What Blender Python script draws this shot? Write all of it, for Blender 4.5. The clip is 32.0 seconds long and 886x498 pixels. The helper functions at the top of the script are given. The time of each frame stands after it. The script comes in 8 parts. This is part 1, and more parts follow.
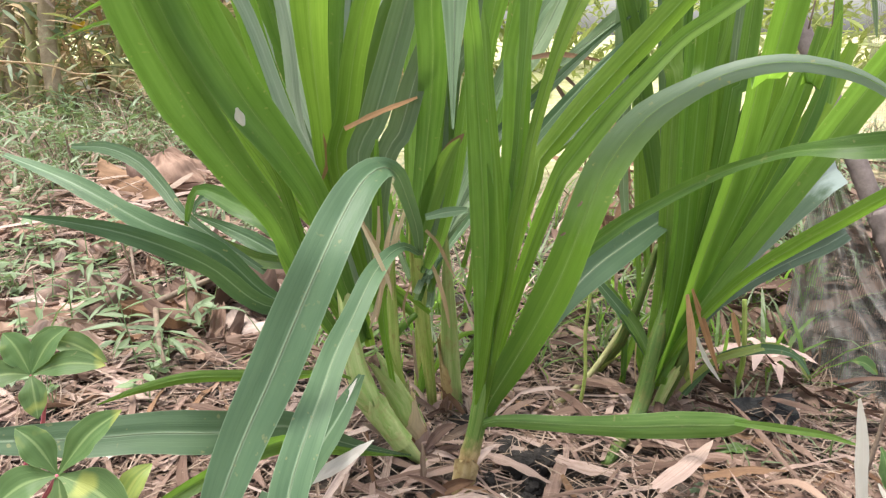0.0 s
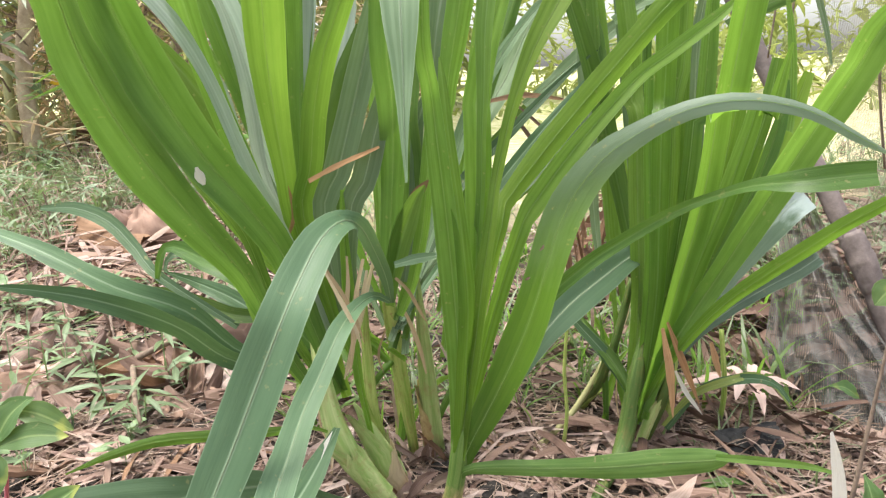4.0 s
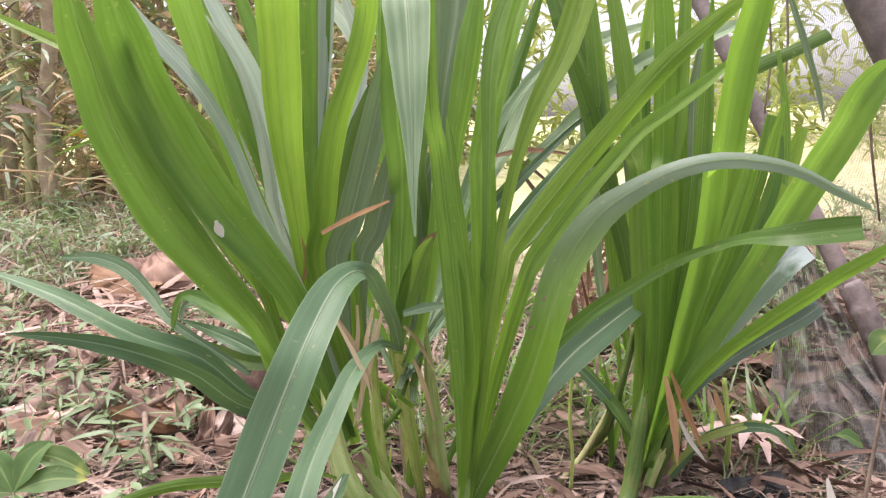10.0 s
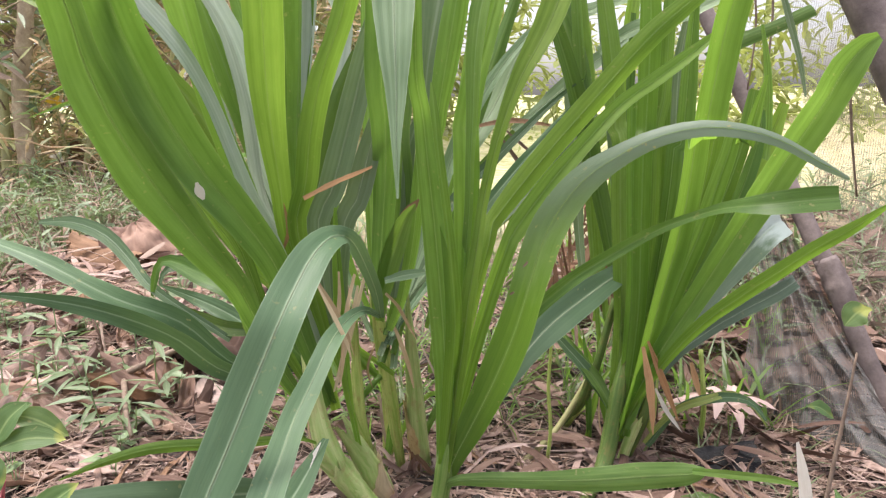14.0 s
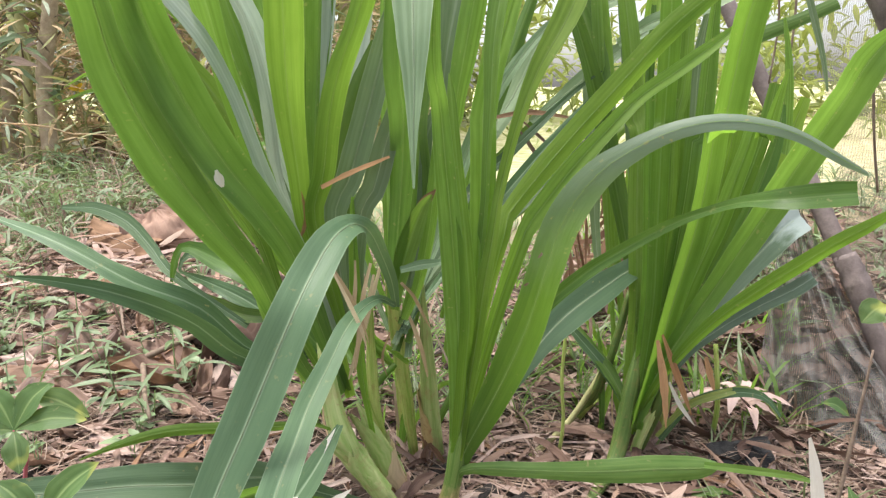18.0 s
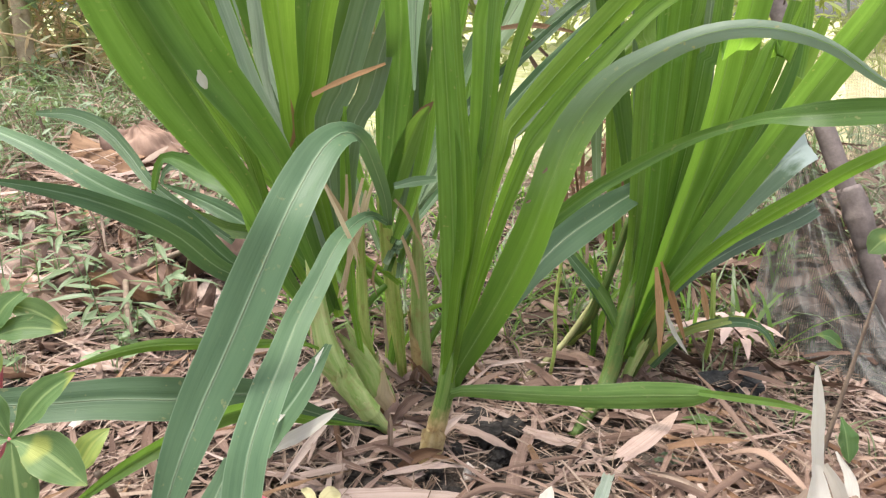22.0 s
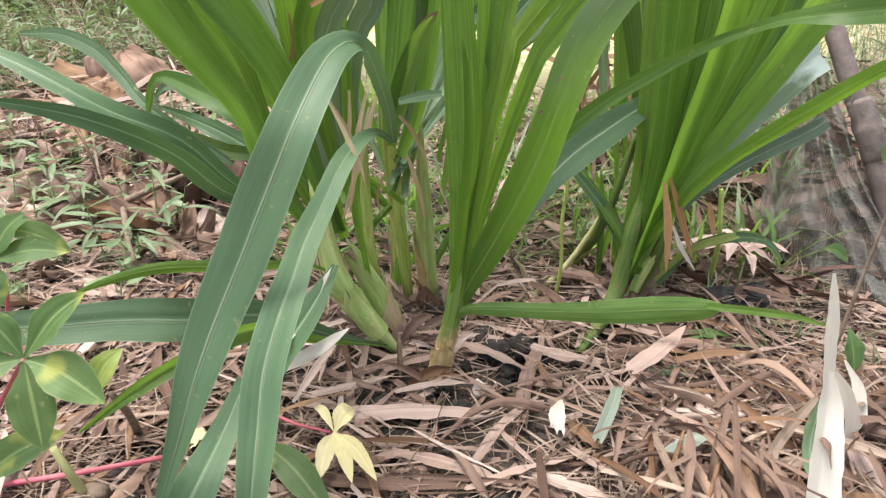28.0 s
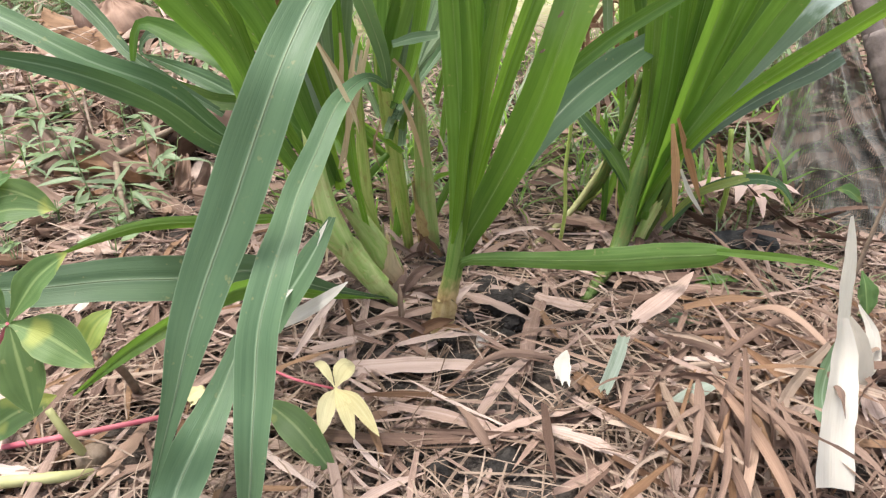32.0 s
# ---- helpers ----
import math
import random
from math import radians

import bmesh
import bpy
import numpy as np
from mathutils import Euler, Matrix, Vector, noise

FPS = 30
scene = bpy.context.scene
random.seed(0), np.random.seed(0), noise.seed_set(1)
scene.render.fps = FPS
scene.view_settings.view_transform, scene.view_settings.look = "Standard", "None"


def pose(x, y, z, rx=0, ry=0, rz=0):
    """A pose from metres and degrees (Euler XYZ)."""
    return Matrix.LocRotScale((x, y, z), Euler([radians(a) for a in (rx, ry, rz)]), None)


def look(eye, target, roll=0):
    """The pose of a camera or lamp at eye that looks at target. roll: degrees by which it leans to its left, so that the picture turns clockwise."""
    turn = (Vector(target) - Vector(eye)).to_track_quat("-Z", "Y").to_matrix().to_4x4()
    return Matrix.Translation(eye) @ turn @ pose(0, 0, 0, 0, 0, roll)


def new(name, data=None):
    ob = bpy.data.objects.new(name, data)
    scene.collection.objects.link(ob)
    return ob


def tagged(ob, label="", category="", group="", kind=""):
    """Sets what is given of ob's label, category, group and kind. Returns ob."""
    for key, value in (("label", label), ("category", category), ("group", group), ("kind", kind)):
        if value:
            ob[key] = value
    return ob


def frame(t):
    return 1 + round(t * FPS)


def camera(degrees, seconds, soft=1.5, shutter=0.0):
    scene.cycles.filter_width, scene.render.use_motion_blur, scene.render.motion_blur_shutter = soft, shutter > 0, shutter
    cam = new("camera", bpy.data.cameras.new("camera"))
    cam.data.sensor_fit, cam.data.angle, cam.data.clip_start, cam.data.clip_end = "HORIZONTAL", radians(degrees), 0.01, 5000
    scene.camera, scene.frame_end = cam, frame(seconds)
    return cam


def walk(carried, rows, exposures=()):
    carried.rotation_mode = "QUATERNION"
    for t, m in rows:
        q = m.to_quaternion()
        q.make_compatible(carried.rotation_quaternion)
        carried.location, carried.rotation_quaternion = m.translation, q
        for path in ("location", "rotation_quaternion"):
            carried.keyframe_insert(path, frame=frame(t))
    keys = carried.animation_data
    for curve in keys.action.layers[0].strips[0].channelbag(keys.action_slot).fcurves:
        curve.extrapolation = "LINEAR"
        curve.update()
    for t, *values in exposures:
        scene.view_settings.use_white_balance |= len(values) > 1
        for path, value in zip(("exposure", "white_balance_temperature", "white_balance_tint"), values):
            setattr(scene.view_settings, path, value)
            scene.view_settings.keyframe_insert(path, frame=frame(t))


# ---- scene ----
cam = camera(64.0, 32.0, soft=1.3)
PATH = [
    (0, (0.0003, -0.0, 0.4813), (0.0002, 1.9126, -0.1033), 0.00),
    (0.5, (0.0066, 0.0192, 0.4802), (0.0577, 1.9027, -0.1904), -0.41),
    (1, (0.014, 0.0312, 0.4729), (0.0491, 1.8919, -0.2596), -0.91),
    (1.5, (0.0178, 0.0265, 0.4757), (0.0628, 1.9038, -0.2127), -1.29),
    (2, (0.0125, 0.0148, 0.4812), (0.0556, 1.9073, -0.1641), -0.56),
    (2.5, (0.0155, 0.0122, 0.4847), (0.0628, 1.9163, -0.1254), -1.39),
    (4.5, (0.0225, 0.0049, 0.4929), (0.0514, 1.9463, 0.0135), -2.65),
    (5, (0.0189, 0.0053, 0.4899), (0.0696, 1.9326, -0.0419), -1.75),
    (5.5, (0.0149, 0.0206, 0.4713), (0.1093, 1.8893, -0.2353), -0.32),
    (6, (0.0136, 0.0252, 0.4651), (0.1261, 1.8607, -0.3213), 0.49),
    (6.5, (0.0147, 0.0279, 0.4656), (0.1019, 1.8667, -0.3161), -0.22),
    (7, (0.0162, 0.0257, 0.4707), (0.0669, 1.9013, -0.2218), -0.98),
    (7.5, (0.0206, 0.0158, 0.4822), (0.0472, 1.9314, -0.0918), -1.41),
    (8, (0.0265, 0.0007, 0.4932), (0.029, 1.9426, 0.0146), -2.66),
    (8.5, (0.0239, -0.0101, 0.4964), (0.0135, 1.9465, 0.0825), -2.77),
    (9, (0.0262, -0.0176, 0.4975), (0.0269, 1.9476, 0.1264), -2.73),
    (9.5, (0.0251, -0.019, 0.5), (0.0343, 1.9491, 0.1443), -2.80),
    (10, (0.0232, -0.0202, 0.5008), (0.0362, 1.9469, 0.1399), -2.61),
    (10.5, (0.022, -0.0128, 0.4983), (0.0662, 1.9457, 0.0956), -2.28),
    (11, (0.0219, -0.0105, 0.4973), (0.0752, 1.9474, 0.0926), -2.28),
    (11.5, (0.0203, -0.0147, 0.4985), (0.0548, 1.9501, 0.1268), -2.34),
    (12, (0.0224, -0.0016, 0.4932), (0.0916, 1.9452, 0.0404), -2.12),
    (12.5, (0.0208, -0.0062, 0.4871), (0.0465, 1.9407, 0.03), -1.90),
    (13, (0.0173, -0.0129, 0.4865), (0.0141, 1.9383, 0.0473), -1.82),
    (13.5, (0.026, -0.0187, 0.4906), (0.0888, 1.9347, 0.066), -1.95),
    (15.5, (0.0079, -0.0277, 0.4889), (0.0248, 1.9172, 0.023), 0.21),
    (16, (0.0152, -0.0104, 0.4853), (0.1017, 1.9112, -0.0625), -0.12),
    (16.5, (0.0231, -0.0098, 0.484), (0.1203, 1.9154, -0.049), -1.05),
    (17, (0.0238, -0.0181, 0.4868), (0.0778, 1.9232, 0.0087), -1.62),
    (17.5, (0.0259, -0.0136, 0.484), (0.0954, 1.9213, -0.0174), -1.62),
    (18, (0.0243, -0.0275, 0.4905), (0.0359, 1.9217, 0.0426), -0.95),
    (18.5, (0.023, -0.0309, 0.4915), (0.0424, 1.9203, 0.0525), -0.60),
    (19, (0.0217, -0.0303, 0.4909), (0.0648, 1.922, 0.059), -0.40),
    (19.5, (0.0226, -0.0203, 0.4862), (0.1058, 1.9161, -0.0072), -0.41),
    (20, (0.0222, -0.0077, 0.4807), (0.0914, 1.9084, -0.0884), -0.26),
    (20.5, (0.024, -0.0012, 0.4748), (0.0763, 1.9052, -0.1276), -0.30),
    (21, (0.0243, 0.0075, 0.469), (0.0682, 1.8988, -0.1797), -0.12),
    (21.5, (0.0204, 0.0066, 0.4664), (0.0591, 1.8973, -0.1847), 0.35),
    (22, (0.0158, 0.0005, 0.4688), (0.0633, 1.8963, -0.1663), 0.92),
    (22.5, (0.0126, -0.0004, 0.469), (0.0761, 1.8977, -0.1581), 1.22),
    (23, (0.0134, 0.0025, 0.467), (0.0818, 1.8968, -0.171), 1.18),
    (23.5, (0.0118, 0.0039, 0.4646), (0.0767, 1.8923, -0.1911), 1.38),
    (24, (0.012, 0.0049, 0.4646), (0.0797, 1.8923, -0.1937), 1.21),
    (24.5, (0.0108, 0.0006, 0.4677), (0.0709, 1.8929, -0.1769), 0.95),
    (25, (0.0133, 0.0091, 0.465), (0.1085, 1.8813, -0.2319), 0.21),
    (25.5, (0.0114, 0.0098, 0.4629), (0.0897, 1.8779, -0.2472), 0.45),
    (27.5, (0.0004, 0.002, 0.4614), (0.0344, 1.8448, -0.3151), -0.60),
    (28, (0.0023, 0.0076, 0.4539), (0.0666, 1.8302, -0.3671), 0.19),
    (28.5, (0.0007, 0.0075, 0.4524), (0.0885, 1.8192, -0.3902), 0.79),
    (29, (-0.0, 0.0, 0.4555), (0.0526, 1.818, -0.3763), 0.35),
    (29.5, (-0.001, 0.0083, 0.4513), (0.0559, 1.8108, -0.4134), 0.62),
    (30, (0.0019, 0.014, 0.4496), (0.0705, 1.8031, -0.4416), 0.45),
    (30.5, (0.0046, 0.0207, 0.4455), (0.0842, 1.7859, -0.4912), -0.01),
    (31, (0.0022, 0.0142, 0.4487), (0.0438, 1.7934, -0.4639), -0.01),
    (31.5, (0.0031, 0.0202, 0.4454), (0.0466, 1.7832, -0.498), 0.02),
    (32, (0.0071, 0.0292, 0.4464), (0.0563, 1.7864, -0.5075), -1.20),
]
walk(cam, [(t, look(eye, target, roll)) for t, eye, target, roll in PATH], exposures=((0, 1.42, 6500, 10), (2, 1.56, 6500, 10), (5, 1.50, 6500, 10), (6, 1.46, 6500, 10), (7, 1.52, 6500, 10), (9, 1.49, 6500, 20), (10, 1.42, 6500, 22), (11, 1.44, 6500, 22), (12, 1.32, 6500, 19), (13, 1.36, 6500, 20), (17, 1.36, 6500, 10), (19, 1.39, 6500, 14), (23, 1.40, 6500, 10), (25, 1.36, 6500, 10), (29, 1.34, 6500, 10), (32, 1.36, 6500, 10)))

# ---- light ----
SUN_FROM = Vector((-0.26, 0.07, 1.0)).normalized()
world = bpy.data.worlds.new("sky")
world.use_nodes = True
scene.world = world
wn = world.node_tree.nodes
sky = wn.new("ShaderNodeTexSky")
sky.sky_type, sky.sun_disc = "NISHITA", False
sky.sun_elevation = math.asin(SUN_FROM.z)
sky.sun_rotation = math.atan2(SUN_FROM.x, SUN_FROM.y)
sky.air_density, sky.dust_density = 1.0, 3.0
haze = wn.new("ShaderNodeHueSaturation")
haze.inputs["Saturation"].default_value = 0.40
world.node_tree.links.new(sky.outputs[0], haze.inputs["Color"])
world.node_tree.links.new(haze.outputs[0], wn["Background"].inputs[0])
wn["Background"].inputs[1].default_value = 0.13
sun = new("sun", bpy.data.lights.new("sun", "SUN"))
sun.data.energy, sun.data.angle, sun.data.color = 2.4, radians(28), (1.0, 0.95, 0.86)
sun.matrix_world = look(SUN_FROM * 20, (0, 0, 0))


# ---- materials ----
class Nodes:
    """A short way to wire a material."""

    def __init__(self, name):
        self.mat = bpy.data.materials.new(name)
        self.mat.use_nodes = True
        self.tree = self.mat.node_tree
        self.tree.nodes.clear()

    def add(self, kind, settings=None, **inputs):
        n = self.tree.nodes.new("ShaderNode" + kind)
        for k, v in (settings or {}).items():
            if k == "op":
                n.operation = v
            elif k == "blend":
                n.blend_type = v
            elif k == "kind":
                n.data_type = v
            elif k == "wave":
                n.wave_type = v
            elif k == "feature":
                n.feature = v
        for k, v in inputs.items():
            s = n.inputs[int(k[1:])] if k[0] == "i" and k[1:].isdigit() else n.inputs[k.replace("_", " ")]
            if isinstance(v, bpy.types.NodeSocket):
                self.tree.links.new(v, s)
            else:
                s.default_value = v
        return n

    def math(self, op, a, b=0.0, c=0.0):
        return self.add("Math", {"op": op}, i0=a, i1=b, i2=c).outputs[0]

    def mix(self, f, a, b, blend="MIX"):
        return self.add("Mix", {"kind": "RGBA", "blend": blend}, i0=f, i6=rgba(a), i7=rgba(b)).outputs[2]

    def noise(self, vec, scale, detail=4.0, rough=0.6):
        return self.add("TexNoise", None, Vector=vec, Scale=scale, Detail=detail, Roughness=rough).outputs[0]

    def ramp(self, f, *stops):
        n = self.add("ValToRGB", None, Fac=f)
        e = n.color_ramp.elements
        while len(e) < len(stops):
            e.new(0.5)
        for el, (p, c) in zip(e, stops):
            el.position, el.color = p, rgba(c)
        return n.outputs[0]

    def span(self, v, a, b, lo=0.0, hi=1.0):
        return self.add("MapRange", None, i0=v, i1=a, i2=b, i3=lo, i4=hi).outputs[0]

    def bump(self, h, strength, distance):
        return self.add("Bump", None, Height=h, Strength=strength, Distance=distance).outputs[0]

    def done(self, shader):
        out = self.add("OutputMaterial")
        self.tree.links.new(shader.outputs[0], out.inputs[0])
        return self.mat


def rgba(c):
    if isinstance(c, (bpy.types.NodeSocket, float, int)):
        return c
    return (*c, 1.0) if len(c) == 3 else c


def leaf_material(name, dark, light, rib, through_colour, share, rough, spot=0.0, gloss=0.5, rib_share=0.4, vein_share=0.22, sheen=None, blotch=0.0):
    """A blade of grass or a leaf: parallel veins, a pale midrib, blotches, light that shines through."""
    n = Nodes(name)
    uv = n.add("UVMap").outputs[0]
    sep = n.add("SeparateXYZ", None, Vector=uv)
    u, v = sep.outputs[0], sep.outputs[1]
    rnd = n.add("ObjectInfo").outputs["Random"]
    isl = n.add("NewGeometry").outputs["Random Per Island"]
    pos = n.add("NewGeometry").outputs["Position"]
    shift = n.math("ADD", n.math("MULTIPLY", rnd, 37.0), n.math("MULTIPLY", isl, 19.0))
    cmb = n.add("CombineXYZ", None, X=n.math("MULTIPLY", u, 46.0), Y=n.math("MULTIPLY", v, 2.2), Z=shift).outputs[0]
    vein = n.noise(cmb, 1.0, 2.0, 0.5)
    cmb2 = n.add("CombineXYZ", None, X=n.math("MULTIPLY", u, 5.0), Y=n.math("MULTIPLY", v, 9.0), Z=shift).outputs[0]
    broad = n.noise(cmb2, 1.0, 3.0, 0.55)
    cmb3 = n.add("CombineXYZ", None, X=n.math("MULTIPLY", u, 9.0), Y=n.math("MULTIPLY", v, 0.5), Z=n.math("ADD", shift, 5.0)).outputs[0]
    streak = n.noise(cmb3, 1.0, 1.0, 0.5)
    base = n.mix(n.span(n.math("ADD", n.math("MULTIPLY", broad, 0.4), n.math("MULTIPLY", streak, 0.6)), 0.34, 0.66), dark, light)
    base = n.mix(n.math("MULTIPLY", n.span(vein, 0.42, 0.68), vein_share), base, light)
    off = n.math("ABSOLUTE", n.math("SUBTRACT", u, 0.5))
    ribf = n.span(off, 0.018, 0.055, 1.0, 0.0)
    base = n.mix(n.math("MULTIPLY", ribf, rib_share), base, rib)
    # edge highlight, painted as a pale rim on both margins
    base = n.mix(n.span(off, 0.470, 0.497, 0.0, 0.45), base, rib)
    if sheen:  # sky sheen on the outer half of a blade, mixed in as grey
        base = n.mix(n.span(n.math("ADD", v, n.math("MULTIPLY", broad, 0.3)), sheen[1], sheen[2], 0.0, 0.8), base, sheen[0])
    pick = n.math("FRACT", n.math("MULTIPLY", rnd, 7.77))
    tint = n.add("HueSaturation", None, Hue=n.span(pick, 0, 1, 0.484, 0.510), Saturation=n.span(isl, 0, 1, 0.88, 1.05), Value=n.span(rnd, 0, 1, 0.76, 1.22), Color=base).outputs[0]
    if spot:
        fleck = n.noise(pos, 150.0, 2.0, 0.5)
        area = n.noise(pos, 16.0, 2.0, 0.5)
        f = n.math("MULTIPLY", n.span(fleck, 0.66, 0.72), n.span(area, 0.48, 0.62))
        tint = n.mix(n.math("MULTIPLY", f, spot), tint, (0.42, 0.36, 0.16))
    if blotch:  # yellow patches
        tint = n.mix(n.math("MULTIPLY", n.span(n.noise(pos, 34.0, 2.0, 0.4), 0.60, 0.70), blotch), tint, (0.40, 0.42, 0.10))
    nrm = n.bump(n.math("ADD", vein, n.math("MULTIPLY", broad, 0.6)), 0.22, 0.0012)
    shine = n.add("BsdfPrincipled", None, Base_Color=tint, Roughness=n.span(broad, 0.3, 0.7, rough - 0.06, rough + 0.1), Normal=nrm)
    shine.inputs["Specular IOR Level"].default_value = gloss
    glow = n.add("BsdfTranslucent", None, Color=n.mix(0.5, tint, through_colour, "MIX"), Normal=nrm)
    return n.done(n.add("MixShader", None, i0=share, i1=shine.outputs[0], i2=glow.outputs[0]))


def stalk_material(name, green, cream, brown, stain=0.6):
    """Leaf sheaths wrapped round a stalk: long fibres, creamy streaks, brown stains."""
    n = Nodes(name)
    sep = n.add("SeparateXYZ", None, Vector=n.add("UVMap").outputs[0])
    u, v = sep.outputs[0], sep.outputs[1]
    rnd = n.math("MULTIPLY", n.add("ObjectInfo").outputs["Random"], 41.0)
    pos = n.add("NewGeometry").outputs["Position"]

    def along(a, b, z):
        return n.add("CombineXYZ", None, X=n.math("MULTIPLY", u, a), Y=n.math("MULTIPLY", v, b), Z=n.math("ADD", rnd, z)).outputs[0]

    fibre = n.noise(along(34.0, 3.0, 0.0), 1.0, 3.0, 0.6)
    streak = n.noise(along(6.0, 3.2, 7.0), 1.0, 3.0, 0.6)
    blot = n.noise(along(3.0, 11.0, 3.0), 1.0, 4.0, 0.65)
    col = n.mix(n.span(streak, 0.36, 0.64), green, cream)
    col = n.mix(n.span(fibre, 0.45, 0.72, 0.0, 0.4), col, green)
    col = n.mix(n.span(blot, 0.52, 0.70, 0.0, stain), col, brown)
    col = n.mix(n.span(n.noise(pos, 300.0, 2.0), 0.62, 0.72, 0.0, 0.5), col, brown)
    s = n.add("BsdfPrincipled", None, Base_Color=col, Roughness=n.span(blot, 0.3, 0.7, 0.38, 0.65), Normal=n.bump(n.math("ADD", fibre, streak), 0.5, 0.0015))
    s.inputs["Specular IOR Level"].default_value = 0.4
    return n.done(s)


def shoot_material(name, foot, green, light):
    """A young shoot: tan and stained where it stands in the soil, leaf green further up."""
    n = Nodes(name)
    sep = n.add("SeparateXYZ", None, Vector=n.add("UVMap").outputs[0])
    u, v = sep.outputs[0], sep.outputs[1]
    rnd = n.math("MULTIPLY", n.add("ObjectInfo").outputs["Random"], 41.0)
    fibre = n.noise(n.add("CombineXYZ", None, X=n.math("MULTIPLY", u, 26.0), Y=n.math("MULTIPLY", v, 2.0), Z=rnd).outputs[0], 1.0, 3.0, 0.6)
    blot = n.noise(n.add("CombineXYZ", None, X=n.math("MULTIPLY", u, 3.0), Y=n.math("MULTIPLY", v, 14.0), Z=rnd).outputs[0], 1.0, 4.0, 0.65)
    col = n.mix(n.span(fibre, 0.38, 0.66), green, light)
    rise = n.math("ADD", v, n.math("MULTIPLY", n.math("SUBTRACT", blot, 0.5), 0.22))
    col = n.mix(n.span(rise, 0.15, 0.25, 1.0, 0.0), col, n.mix(n.span(blot, 0.4, 0.65), foot, (0.36, 0.21, 0.10)))
    s = n.add("BsdfPrincipled", None, Base_Color=col, Roughness=0.5, Normal=n.bump(n.math("ADD", fibre, blot), 0.4, 0.0012))
    s.inputs["Specular IOR Level"].default_value = 0.4
    return n.done(s)


def dry_material(name, pale, mid, dark, share=0.12, rough=0.7):
    """Dead leaves and sheaths: fibres along the blade, weathering, a tint of its own for each piece."""
    n = Nodes(name)
    sep = n.add("SeparateXYZ", None, Vector=n.add("UVMap").outputs[0])
    u, v = sep.outputs[0], sep.outputs[1]
    rnd = n.add("ObjectInfo").outputs["Random"]
    isl = n.add("NewGeometry").outputs["Random Per Island"]
    pos = n.add("NewGeometry").outputs["Position"]
    pick = n.math("FRACT", n.math("ADD", rnd, n.math("MULTIPLY", isl, 7.31)))
    cmb = n.add("CombineXYZ", None, X=n.math("MULTIPLY", u, 30.0), Y=n.math("MULTIPLY", v, 3.0), Z=n.math("MULTIPLY", pick, 50.0)).outputs[0]
    fibre = n.noise(cmb, 1.0, 3.0, 0.6)
    stain = n.noise(pos, 34.0, 4.0, 0.65)
    base = n.ramp(pick, (0.0, dark), (0.25, mid), (0.62, pale), (0.85, mid), (1.0, pale))
    cmb2 = n.add("CombineXYZ", None, X=n.math("MULTIPLY", u, 9.0), Y=n.math("MULTIPLY", v, 1.6), Z=n.math("MULTIPLY", pick, 80.0)).outputs[0]
    band = n.noise(cmb2, 1.0, 3.0, 0.6)
    base = n.mix(n.span(fibre, 0.38, 0.66, 0.0, 0.24), base, dark)
    base = n.mix(n.span(band, 0.52, 0.70, 0.0, 0.34), base, dark)
    base = n.mix(n.span(band, 0.30, 0.44, 0.4, 0.0), base, pale)
    base = n.mix(n.span(stain, 0.55, 0.78, 0.0, 0.5), base, dark)
    base = n.mix(n.span(stain, 0.22, 0.40, 0.35, 0.0), base, pale)
    nrm = n.bump(n.math("ADD", fibre, n.math("MULTIPLY", band, 1.5)), 0.45, 0.0018)
    shine = n.add("BsdfPrincipled", None, Base_Color=base, Roughness=rough, Normal=nrm)
    shine.inputs["Specular IOR Level"].default_value = 0.25
    glow = n.add("BsdfTranslucent", None, Color=base)
    return n.done(n.add("MixShader", None, i0=share, i1=shine.outputs[0], i2=glow.outputs[0]))


def solid_material(name, a, b, scale, rough, bump=0.4, depth=0.003, detail=5.0):
    n = Nodes(name)
    pos = n.add("NewGeometry").outputs["Position"]
    f = n.noise(pos, scale, detail, 0.65)
    g = n.noise(pos, scale * 7, 3.0, 0.6)
    col = n.mix(n.span(f, 0.3, 0.7), a, b)
    col = n.mix(n.span(g, 0.4, 0.75, 0.0, 0.5), col, a)
    s = n.add("BsdfPrincipled", None, Base_Color=col, Roughness=rough, Normal=n.bump(n.math("ADD", f, n.math("MULTIPLY", g, 0.4)), bump, depth))
    s.inputs["Specular IOR Level"].default_value = 0.3
    return n.done(s)


